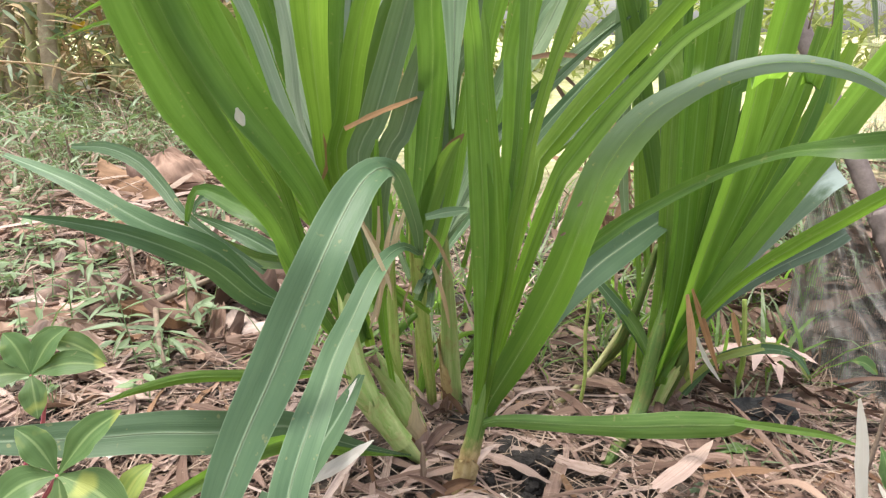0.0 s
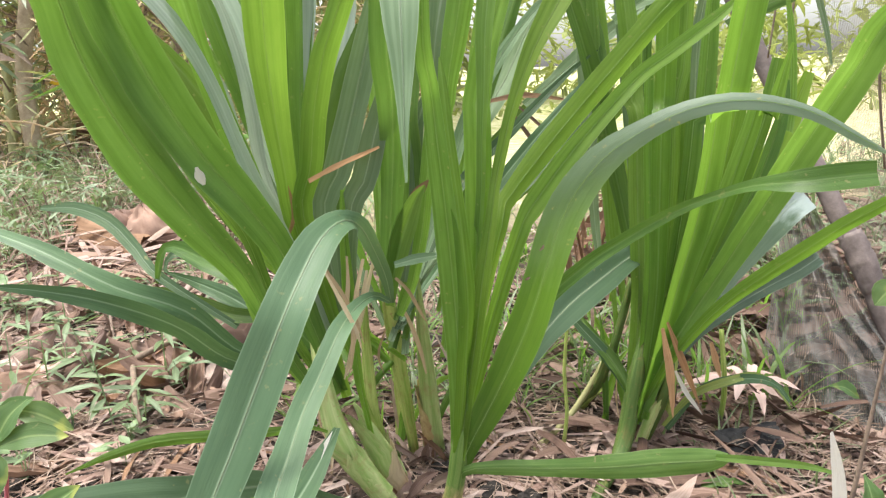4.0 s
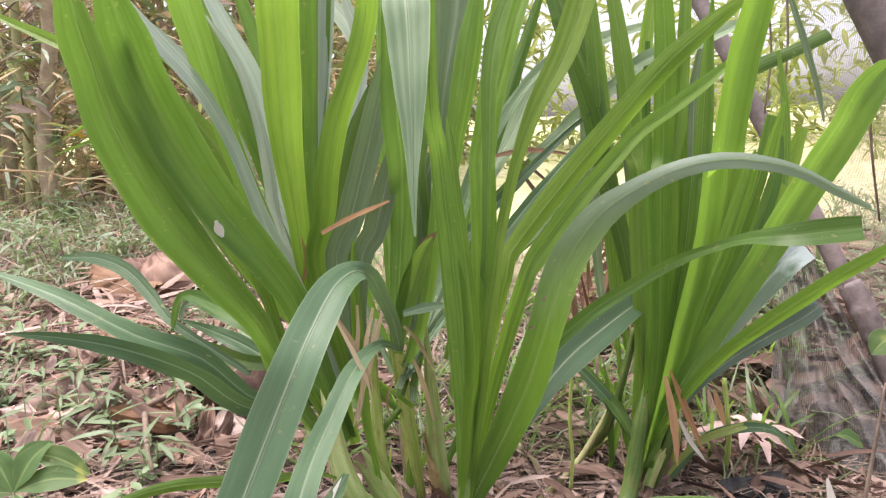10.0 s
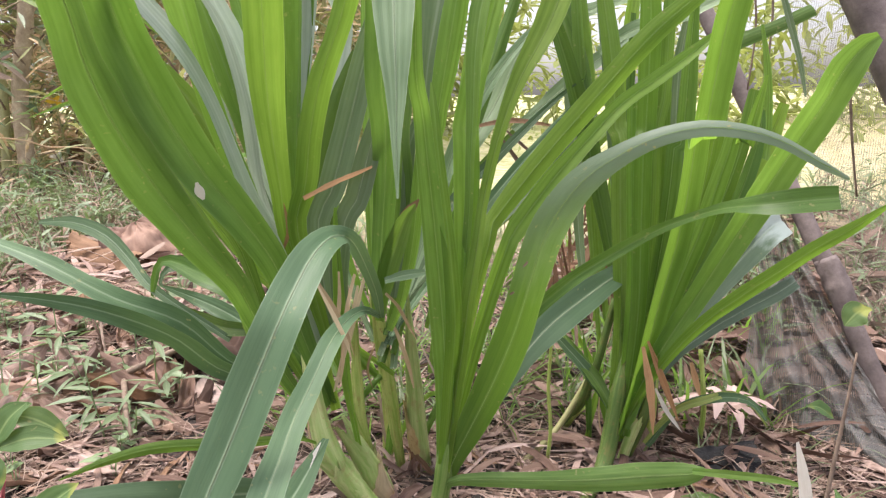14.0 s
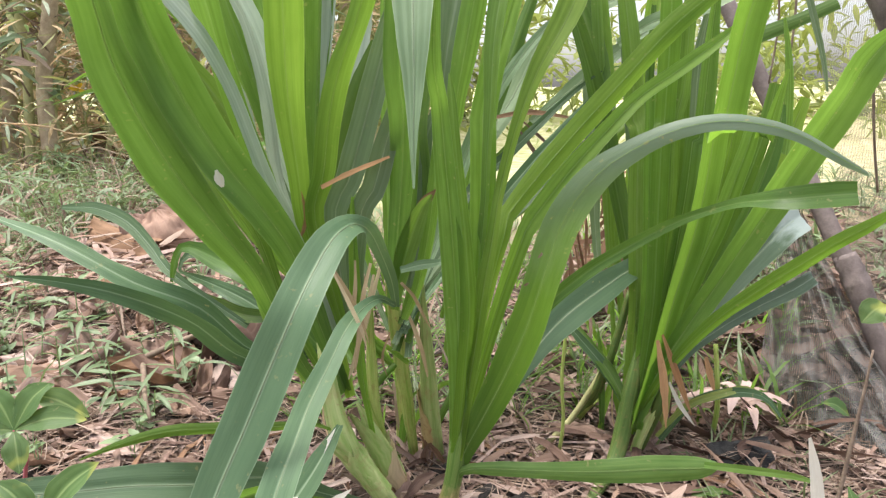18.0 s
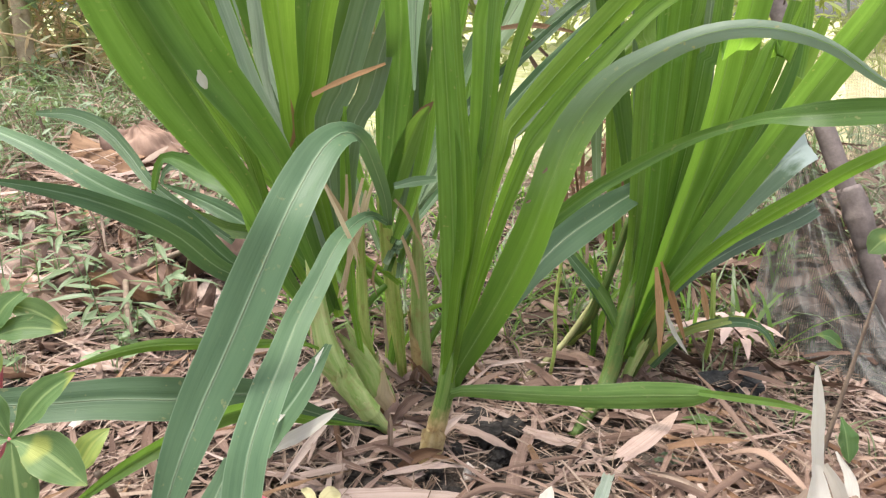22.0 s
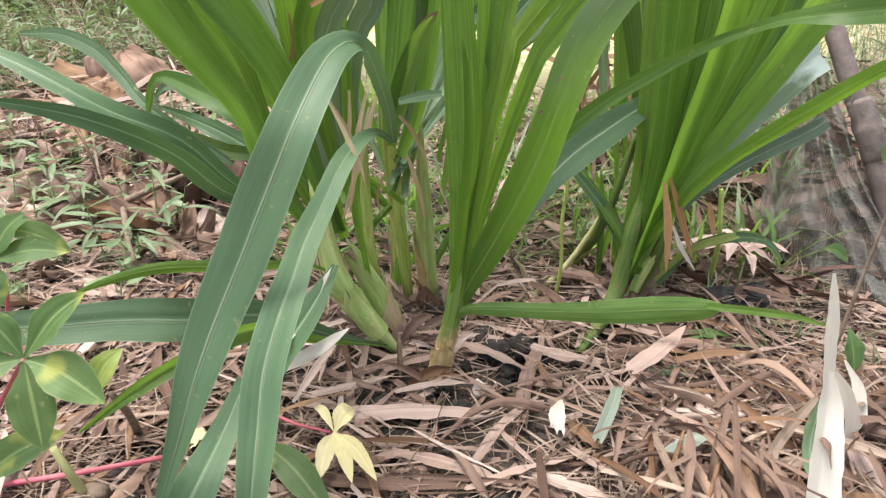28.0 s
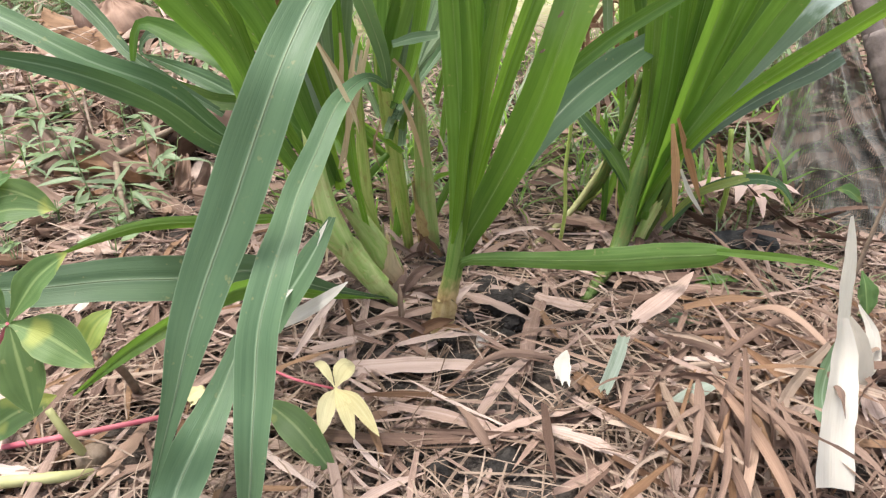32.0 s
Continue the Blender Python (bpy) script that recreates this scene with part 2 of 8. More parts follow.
def ground_material():
    """Dark crumbly soil near the plants, trodden litter round it, dry turf further off, its sunlight put into the pale
    colour.
    """
    n = Nodes("soil")
    pos = n.add("NewGeometry").outputs["Position"]
    sep = n.add("SeparateXYZ", None, Vector=pos)
    a, b, c = n.noise(pos, 9.0, 5.0), n.noise(pos, 60.0, 5.0), n.noise(pos, 260.0, 3.0)
    soil = n.mix(n.span(b, 0.35, 0.7), (0.022, 0.019, 0.018), (0.085, 0.070, 0.062))
    soil = n.mix(n.span(a, 0.45, 0.7, 0.0, 0.6), soil, (0.16, 0.115, 0.085))
    soil = n.mix(n.span(c, 0.52, 0.66, 0.0, 0.55), soil, (0.130, 0.112, 0.098))
    soil = n.mix(n.span(c, 0.34, 0.46, 0.6, 0.0), soil, (0.010, 0.009, 0.008))
    far_noise = n.noise(pos, 1.6, 4.0)
    # sunlit brightness of the far turf is carried by these pale colours
    turf = n.mix(n.span(n.noise(pos, 14.0, 5.0), 0.35, 0.65), (0.30, 0.33, 0.12), (0.62, 0.58, 0.38))
    turf = n.mix(n.span(far_noise, 0.5, 0.7), turf, (0.50, 0.52, 0.22))
    d = n.math("ADD", n.math("ADD", sep.outputs[1], n.math("MULTIPLY", n.math("MINIMUM", sep.outputs[0], 0.0), 1.15)), n.math("MULTIPLY", far_noise, 1.4))
    away = n.math("SQRT", n.math("ADD", n.math("POWER", sep.outputs[0], 2.0), n.math("POWER", n.math("SUBTRACT", sep.outputs[1], 0.8), 2.0)))
    rank = n.mix(n.span(n.noise(pos, 11.0, 5.0), 0.38, 0.62), (0.105, 0.085, 0.050), (0.170, 0.185, 0.075))
    rank = n.mix(n.span(n.noise(pos, 0.9, 4.0), 0.42, 0.62), rank, (0.21, 0.17, 0.10))
    brown = n.mix(n.span(n.noise(pos, 30.0, 5.0), 0.35, 0.65), (0.055, 0.042, 0.032), (0.26, 0.185, 0.135))
    soil = n.mix(n.span(n.math("ADD", away, n.math("MULTIPLY", far_noise, 0.8)), 1.2, 1.9, 0.0, 0.75), soil, brown)
    soil = n.mix(n.span(n.math("ADD", away, n.math("MULTIPLY", far_noise, 1.8)), 2.4, 4.0), soil, rank)
    slant = n.math("ADD", n.math("DIVIDE", sep.outputs[0], n.math("MAXIMUM", sep.outputs[1], 0.5)), n.math("MULTIPLY", n.math("SUBTRACT", far_noise, 0.5), 0.3))
    # litter towards the right, its colours raised to stand for sunlight
    leafy = n.mix(n.span(n.noise(pos, 20.0, 5.0), 0.4, 0.6), (0.33, 0.24, 0.14), (0.60, 0.50, 0.33))
    turf = n.mix(n.math("MULTIPLY", n.span(slant, 0.42, 0.56), n.span(sep.outputs[1], 2.0, 3.4, 1.0, 0.5)), turf, leafy)
    col = n.mix(n.span(d, 2.6, 3.7), soil, turf)
    h = n.math("ADD", b, n.math("MULTIPLY", c, 0.5))
    s = n.add("BsdfPrincipled", None, Base_Color=col, Roughness=0.95, Normal=n.bump(h, 0.9, 0.006))
    s.inputs["Specular IOR Level"].default_value = 0.2
    return n.done(s)


def net_material(name, thread, pitch, thick, moire):
    """Knitted shade net: threads both ways with open meshes between them."""
    n = Nodes(name)
    sep = n.add("SeparateXYZ", None, Vector=n.add("UVMap").outputs[0])
    pos = n.add("NewGeometry").outputs["Position"]
    wob = n.math("MULTIPLY", n.noise(pos, 22.0, 3.0), moire)
    hole = None
    for axis, p in ((0, pitch), (1, pitch * 0.72)):
        x = n.math("ADD", n.math("DIVIDE", sep.outputs[axis], p), wob)
        tri = n.math("ABSOLUTE", n.math("SUBTRACT", n.math("FRACT", x), 0.5))
        gap = n.math("GREATER_THAN", tri, thick if axis == 0 else thick * 0.8)
        hole = gap if hole is None else n.math("MULTIPLY", hole, gap)
    f = n.noise(pos, 40.0, 4.0)
    col = n.mix(n.span(f, 0.35, 0.7), thread, tuple(min(1.0, 1.9 * v) for v in thread))
    s = n.add("BsdfPrincipled", None, Base_Color=col, Roughness=0.7)
    s.inputs["Specular IOR Level"].default_value = 0.2
    t = n.add("BsdfTransparent")
    return n.done(n.add("MixShader", None, i0=hole, i1=s.outputs[0], i2=t.outputs[0]))


M = {
    # f is the lit green of the blades, light painted into the colour
    "f": leaf_material("lit_blade", (0.085, 0.176, 0.019), (0.205, 0.355, 0.056), (0.34, 0.47, 0.17), (0.38, 0.66, 0.062), 0.65, 0.44, 0.5, 0.45, 0.28),
    "m": leaf_material("grown_blade", (0.063, 0.148, 0.020), (0.172, 0.305, 0.062), (0.31, 0.43, 0.18), (0.33, 0.59, 0.062), 0.56, 0.42, 0.8, 0.45, 0.28),
    "a": leaf_material("arching_blade", (0.050, 0.130, 0.016), (0.108, 0.222, 0.032), (0.26, 0.37, 0.14), (0.24, 0.48, 0.035), 0.40, 0.46, 0.9, 0.45, 0.5, 0.22, ((0.245, 0.310, 0.250), 1.0, 1.6)),
    "k": leaf_material("dark_bluish_blade", (0.040, 0.092, 0.042), (0.085, 0.158, 0.068), (0.25, 0.34, 0.22), (0.14, 0.26, 0.05), 0.25, 0.48, 0.5, 0.35, 0.6),
    # d is the shaded green: shade under folds and in gaps, painted in
    "d": leaf_material("shaded_blade", (0.048, 0.114, 0.019), (0.122, 0.226, 0.050), (0.24, 0.34, 0.13), (0.22, 0.42, 0.03), 0.42, 0.42, 0.5, 0.45, 0.35),
    # b and g: the bluish reflection of the sky is part of the base colour
    "b": leaf_material("upper_face_blade", (0.066, 0.134, 0.068), (0.098, 0.178, 0.091), (0.29, 0.39, 0.26), (0.17, 0.31, 0.06), 0.22, 0.54, 0.4, 0.4, 0.7, 0.10),
    "g": leaf_material("bluish_blade", (0.105, 0.176, 0.092), (0.190, 0.275, 0.160), (0.45, 0.52, 0.40), (0.26, 0.42, 0.09), 0.32, 0.56, 0.2, 0.35),
    # w: sky brightness painted as pale grey-green; faded fallen strips use it too
    "w": leaf_material("sheen_and_faded_blade", (0.30, 0.39, 0.32), (0.50, 0.58, 0.50), (0.68, 0.74, 0.69), (0.50, 0.62, 0.42), 0.42, 0.42, 0.2, 0.6),
    # v: the silver tip is sky glare put into the base colour
    "v": leaf_material("sheen_tipped_blade", (0.060, 0.110, 0.062), (0.112, 0.175, 0.110), (0.36, 0.44, 0.34), (0.15, 0.26, 0.08), 0.24, 0.42, 0.2, 0.6, 0.4, 0.22, ((0.48, 0.57, 0.56), 1.18, 1.32)),
    "y": leaf_material("yellowing_blade", (0.14, 0.25, 0.06), (0.32, 0.39, 0.09), (0.42, 0.46, 0.16), (0.34, 0.43, 0.06), 0.35, 0.45, 0.9),
    "stalk": stalk_material("stalk_sheath", (0.265, 0.410, 0.066), (0.540, 0.600, 0.190), (0.280, 0.150, 0.060), 0.45),
    "stub": stalk_material("pale_stub_sheath", (0.270, 0.400, 0.105), (0.500, 0.560, 0.240), (0.340, 0.205, 0.100), 0.45),
    "shoot": shoot_material("shoot_sheath", (0.56, 0.42, 0.21), (0.095, 0.180, 0.030), (0.185, 0.275, 0.070)),
    "clasp": stalk_material("green_leaf_sheath", (0.062, 0.120, 0.020), (0.120, 0.180, 0.042), (0.240, 0.150, 0.060), 0.35),
    "foot": stalk_material("stalk_foot", (0.48, 0.355, 0.155), (0.62, 0.49, 0.27), (0.30, 0.16, 0.075), 0.75),
    "broad": leaf_material("seedling_leaf", (0.070, 0.142, 0.046), (0.112, 0.205, 0.066), (0.34, 0.46, 0.18), (0.32, 0.50, 0.07), 0.35, 0.5, 0.9, 0.4, 0.55, 0.06, None, 0.8),
    "weed": leaf_material("weed_leaf", (0.118, 0.182, 0.082), (0.230, 0.305, 0.160), (0.29, 0.36, 0.20), (0.24, 0.38, 0.08), 0.30, 0.42),
    "wood_leaf": leaf_material("thicket_leaf", (0.15, 0.175, 0.065), (0.40, 0.41, 0.19), (0.26, 0.27, 0.12), (0.36, 0.38, 0.09), 0.42, 0.5),
    # bushes across the turf: sunlight included in the yellow-green colour
    "sunny": leaf_material("sunlit_leaf", (0.16, 0.22, 0.05), (0.34, 0.37, 0.11), (0.40, 0.42, 0.18), (0.40, 0.46, 0.09), 0.40, 0.5),
    "litter": dry_material("dry_litter", (0.545, 0.412, 0.358), (0.290, 0.190, 0.150), (0.075, 0.042, 0.033)),
    "straw": dry_material("dry_straw", (0.495, 0.382, 0.308), (0.240, 0.168, 0.124), (0.097, 0.058, 0.039)),
    "pale": dry_material("bleached_leaf", (0.86, 0.83, 0.77), (0.82, 0.77, 0.69), (0.72, 0.66, 0.57), 0.45),
    "rust": dry_material("rusty_leaf", (0.336, 0.207, 0.126), (0.231, 0.130, 0.076), (0.101, 0.053, 0.031), 0.2),
    "amber": dry_material("amber_leaf", (0.62, 0.37, 0.20), (0.50, 0.275, 0.135), (0.26, 0.125, 0.060), 0.35),
    "brown": dry_material("brown_sheath", (0.276, 0.186, 0.145), (0.160, 0.099, 0.075), (0.063, 0.036, 0.027)),
    "hanging": dry_material("hanging_dry_leaf", (0.80, 0.66, 0.45), (0.66, 0.49, 0.31), (0.36, 0.24, 0.14), 0.45),
    "sheath": dry_material("pink_brown_sheath", (0.640, 0.510, 0.458), (0.460, 0.335, 0.285), (0.202, 0.122, 0.090), 0.15),
    "yellow": dry_material("yellow_fallen_leaf", (0.86, 0.79, 0.50), (0.80, 0.72, 0.40), (0.56, 0.46, 0.22), 0.25, 0.6),
    "yellow_petal": solid_material("yellow_petal", (0.80, 0.52, 0.03), (0.92, 0.70, 0.08), 60.0, 0.6, 0.2, 0.001),
    "star": dry_material("pinkish_bleached_leaf", (0.68, 0.52, 0.47), (0.58, 0.42, 0.37), (0.46, 0.33, 0.28), 0.2),
    "shell_leaf": dry_material("curled_sheath", (0.420, 0.290, 0.224), (0.336, 0.220, 0.162), (0.168, 0.097, 0.063), 0.15),
    "hood": dry_material("hooded_sheath", (0.37, 0.242, 0.182), (0.31, 0.195, 0.142), (0.15, 0.085, 0.055), 0.15),
    "rib": leaf_material("midrib", (0.21, 0.31, 0.15), (0.34, 0.42, 0.26), (0.42, 0.50, 0.33), (0.30, 0.42, 0.12), 0.15, 0.38),
    "green_rib": leaf_material("green_midrib", (0.230, 0.350, 0.095), (0.320, 0.440, 0.150), (0.28, 0.40, 0.13), (0.34, 0.54, 0.07), 0.45, 0.42),
    "soil": ground_material(),
    "clod": solid_material("soil_clod", (0.014, 0.012, 0.011), (0.060, 0.052, 0.047), 70.0, 0.9, 1.0, 0.006),
    "pole": solid_material("weathered_pole", (0.115, 0.092, 0.088), (0.27, 0.22, 0.205), 30.0, 0.6, 0.5, 0.003),
    "bark": solid_material("thicket_bark", (0.28, 0.21, 0.14), (0.56, 0.46, 0.32), 18.0, 0.85, 0.8, 0.008),
    "culm": solid_material("green_culm", (0.30, 0.30, 0.13), (0.50, 0.48, 0.25), 12.0, 0.6, 0.4, 0.004),
    "pink": solid_material("pink_petiole", (0.46, 0.085, 0.130), (0.60, 0.19, 0.22), 40.0, 0.45, 0.2, 0.001),
    "shell": solid_material("white_husk", (0.52, 0.43, 0.37), (0.76, 0.69, 0.62), 90.0, 0.5, 0.4, 0.001),
    "twig": solid_material("grey_twig", (0.14, 0.10, 0.075), (0.30, 0.23, 0.17), 60.0, 0.8, 0.5, 0.002),
    "net": net_material("shade_net", (0.108, 0.106, 0.101), 0.0038, 0.22, 0.25),
    "net_thin": net_material("shade_net_single", (0.17, 0.155, 0.125), 0.0028, 0.10, 0.8),
    "film": solid_material("black_net_heap", (0.010, 0.010, 0.010), (0.032, 0.031, 0.031), 60.0, 0.6, 0.8, 0.003),
}


# ---- shapes ----
def ground_height(x, y):
    h = 0.010 * noise.noise((x * 5.0, y * 5.0, 1.3)) + 0.004 * noise.noise((x * 23.0, y * 23.0, 4.1))
    h += 0.045 * math.exp(-(((x - 0.36) / 0.16) ** 2 + ((y - 0.50) / 0.11) ** 2))
    h -= 0.10 * math.exp(-(((x + 0.435) / 0.045) ** 2 + ((y - 1.27) / 0.05) ** 2))
    h -= 0.11 * math.exp(-(((x + 0.353) / 0.05) ** 2 + ((y - 1.19) / 0.05) ** 2))
    far = max(0.0, y - 2.2)
    h += 0.05 * min(far, 2.5) * (0.6 if x < 0 else 0.35) + 0.03 * min(1.0, far) * noise.noise((x * 1.1, y * 1.1, 7.7))
    return h


def spline(points, count):
    """Points evenly along a smooth curve through the given ones."""
    p = [Vector(q) for q in points]
    p = [2 * p[0] - p[1]] + p + [2 * p[-1] - p[-2]]
    fine = []
    for i in range(1, len(p) - 2):
        a, b, c, d = p[i - 1 : i + 3]
        for k in range(16):
            t = k / 16
            fine.append(0.5 * ((2 * b) + (c - a) * t + (2 * a - 5 * b + 4 * c - d) * t * t + (3 * b - a - 3 * c + d) * t**3))
    fine.append(p[-2])
    run = [0.0]
    for a, b in zip(fine, fine[1:]):
        run.append(run[-1] + (b - a).length)
    out, j = [], 0
    for k in range(count):
        s = run[-1] * k / (count - 1)
        while j < len(run) - 2 and run[j + 1] < s:
            j += 1
        f = (s - run[j]) / max(1e-9, run[j + 1] - run[j])
        out.append(fine[j].lerp(fine[j + 1], min(1.0, f)))
    return out, run[-1]


def mesh_of(name, verts, faces, uvs, material, smooth=True):
    me = bpy.data.meshes.new(name)
    me.from_pydata([tuple(v) for v in verts], [], faces)
    if uvs is not None:
        flat = np.array(uvs, dtype=np.float32)
        idx = np.empty(len(me.loops), dtype=np.int32)
        me.loops.foreach_get("vertex_index", idx)
        me.uv_layers.new(name="UVMap").data.foreach_set("uv", flat[idx].ravel())
    if smooth:
        me.polygons.foreach_set("use_smooth", [True] * len(me.polygons))
    me.materials.append(material)
    return me


def part(name, me, parent=None, label=""):
    ob = new(name, me)
    ob.parent = parent
    if label:
        ob["label"] = label
    return ob


def thing(name, label, category, group="", kind="", at=(0, 0, 0)):
    ob = new(name)
    ob.location = at
    return tagged(ob, label, category, group, kind)


def blade_arrays(points, width, base=0.35, peak=0.55, tip=0.05, taper=2.1, roll=(0, 0), fold=0.16, wave=0.05, count=26, across=9, facing=(0, -1, 0.45), seed=0, torn=0.0):
    """Vertices, faces and uv of a grass blade along a curve: keeled, wavy, tapering from its widest place to both ends."""
    line, length = spline(points, count)
    rng = random.Random(seed)
    ph = rng.uniform(0, 6.3)
    verts, uvs, faces = [], [], []
    side_before = None
    for i, c in enumerate(line):
        s = i / (count - 1)
        t = (line[min(i + 1, count - 1)] - line[max(i - 1, 0)]).normalized()
        n = Vector(facing) - t * t.dot(Vector(facing))
        side = t.cross(n.normalized() if n.length > 0.05 else Vector((1, 0, 0))).normalized()
        if side_before is not None:
            if side.dot(side_before) < 0:
                side = -side
            side = (side + side_before * 1.2).normalized()
            side = (side - t * t.dot(side)).normalized()
        side_before = side
        ang = radians(roll[0] + (roll[1] - roll[0]) * s)
        nn = side.cross(t).normalized()
        sd = side * math.cos(ang) + nn * math.sin(ang)
        nn = sd.cross(t).normalized()
        if s < peak:
            k = s / peak
            w = base + (1 - base) * (k * k * (3 - 2 * k))
        else:
            k = (s - peak) / (1 - peak)
            w = tip + (1 - tip) * (1 - k**taper)
        w *= width * (1 + 0.025 * math.sin(s * 40 + ph) + 0.02 * rng.uniform(-1, 1))
        for j in range(across):
            u = j / (across - 1)
            e = 2 * u - 1
            lift = fold * abs(e) ** 1.3 * w * 0.5
            rip = wave * w * abs(e) ** 2 * (math.sin(s * 19 + ph + (2.2 if e > 0 else 0)) + 0.5 * math.sin(s * 43 + 2 * ph + e))
            groove = -0.025 * w if j == across // 2 else (0.018 * w * math.sin(j * 2.4 + ph) if 0 < j < across - 1 else 0.0)
            end = torn * w * rng.uniform(-1, 0.3) if torn and i == count - 1 else (torn * w * rng.uniform(-0.3, 1) if torn and i == 0 else 0.0)
            verts.append(c + sd * (e * w * 0.5) + nn * (lift + rip + groove) + t * end)
            uvs.append((u, s * length / 0.30))
    for i in range(count - 1):
        for j in range(across - 1):
            a = i * across + j
            faces.append((a, a + 1, a + across + 1, a + across))
    return verts, faces, uvs


def midrib(leaf_part, v, count, tone):
    """The raised pale midrib along a blade of nine rows of vertices."""
    rv, rf, ru = [], [], []
    for i in range(count - 1):
        c, l, r = v[i * 9 + 4], v[i * 9 + 3], v[i * 9 + 5]
        nn = (l - r).cross(v[(i + 1) * 9 + 4] - c).normalized()
        k = (0.12 if tone in "bg" else 0.065) * (1 - 0.6 * i / count)
        out = nn if nn.dot(Vector((0, -1, 0.45))) > 0 else -nn
        rv += [c + (l - c) * k + out * 0.0002, c + out * 0.0009, c + (r - c) * k + out * 0.0002]
        ru += [(0.1, i * 0.05), (0.5, i * 0.05), (0.9, i * 0.05)]
        if i:
            q = 3 * i
            rf += [(q - 3, q - 2, q + 1, q), (q - 2, q - 1, q + 2, q + 1)]
    part("midrib", mesh_of("midrib", rv, rf, ru, M["rib" if tone in "bgv" else "green_rib"]), leaf_part, "pale raised midrib")


def blade(plant, tone, width, shape, roll, *points, name="leaf", label="", fold=None, wave=0.075, count=26, rib=False):
    """One leaf blade as a part of its plant, keeled towards or away from the light."""
    blade.n += 1
    if fold is None:
        fold = (0.46 if blade.n % 3 else -0.42) if tone in "fmda" else 0.14
    v, f, uv = blade_arrays(points, width, *shape, roll=roll, fold=fold, wave=wave, count=count, seed=blade.n)
    ob = part(name, mesh_of(name, v, f, uv, M[tone]), plant, label)
    if rib:
        midrib(ob, v, count, tone)
    return ob


blade.n = 0


def leaf(plant, tone, roll, *nodes, name="leaf", label="", fold=None, wave=0.035, rib=False):
    """One leaf blade as a part of its plant; each node gives a place on the midrib and the width there."""
    blade.n += 1
    rng = random.Random(blade.n)
    count = max(18, 3 * len(nodes))
    line, length = spline(nodes, count)
    if fold is None:
        fold = (0.34, -0.26, 0.22)[blade.n % 3] if tone in "fmda" else 0.14
    ph, across, facing = rng.uniform(0, 6.3), 9, Vector((0, -1, 0.45))
    verts, uvs, faces, before = [], [], [], None
    for i, c in enumerate(line):
        s, w = i / (count - 1), max(0.0008, c[3])
        t = (line[min(i + 1, count - 1)] - line[max(i - 1, 0)]).to_3d().normalized()
        side = t.cross((facing - t * t.dot(facing)).normalized()).normalized()
        if before is not None and side.dot(before) < 0:
            side = -side
        before = side
        ang = radians(roll[0] + (roll[1] - roll[0]) * s)
        nn = side.cross(t).normalized()
        sd = side * math.cos(ang) + nn * math.sin(ang)
        nn = sd.cross(t).normalized()
        w *= 1 + 0.015 * math.sin(s * 37 + ph)
        for j in range(across):
            u = j / (across - 1)
            e = 2 * u - 1
            rip = wave * w * e * e * (math.sin(s * 17 + ph + (2.2 if e > 0 else 0)) + 0.5 * math.sin(s * 41 + 2 * ph + e))
            groove = -0.02 * w if j == across // 2 else (0.012 * w * math.sin(j * 2.4 + ph) if 0 < j < across - 1 else 0.0)
            verts.append(c.to_3d() + sd * (e * w * 0.5) + nn * (fold * abs(e) ** 1.3 * w * 0.5 + rip + groove))
            uvs.append((u, s * length / 0.30))
    for i in range(count - 1):
        for j in range(across - 1):
            a = i * across + j
            faces.append((a, a + 1, a + across + 1, a + across))
    ob = part(name, mesh_of(name, verts, faces, uvs, M[tone]), plant, label)
    if rib:
        midrib(ob, verts, count, tone)
    return ob


def tube_arrays(points, radii, count=20, ring=12, flat=1.0, rings_at=(), bulge=0.0, rough=0.0, ridge=0.0, seed=0):
    line, length = spline(points, count)
    rng = random.Random(seed)
    verts, uvs, faces = [], [], []
    ref = Vector((1, 0.13, 0.05))
    for i, c in enumerate(line):
        s = i / (count - 1)
        t = (line[min(i + 1, count - 1)] - line[max(i - 1, 0)]).normalized()
        a = (ref - t * t.dot(ref)).normalized()
        b = t.cross(a)
        x = s * (len(radii) - 1)
        k = min(int(x), len(radii) - 2)
        r = radii[k] + (radii[k + 1] - radii[k]) * (x - k)
        for q in rings_at:
            r *= 1 + bulge * math.exp(-(((s - q) * count / 0.8) ** 2))
        for j in range(ring):
            g = 2 * math.pi * j / ring
            rr = r * (1 + rough * rng.uniform(-1, 1) + ridge * math.sin(5 * g + 1.3 * seed + 2 * s))
            verts.append(c + a * (math.cos(g) * rr) + b * (math.sin(g) * rr * flat))
            uvs.append((abs(2 * j / ring - 1), s * length / 0.30))
    for i in range(count - 1):
        for j in range(ring):
            q = (j + 1) % ring
            faces.append((i * ring + j, i * ring + q, (i + 1) * ring + q, (i + 1) * ring + j))
    faces.append(tuple(range(ring - 1, -1, -1)))
    faces.append(tuple((count - 1) * ring + j for j in range(ring)))
    return verts, faces, uvs


def stem(plant, material, radii, *points, name="stalk", label="", **more):
    stem.n += 1
    v, f, uv = tube_arrays(points, radii, seed=stem.n, **more)
    return part(name, mesh_of(name, v, f, uv, M[material]), plant, label)


stem.n = 0


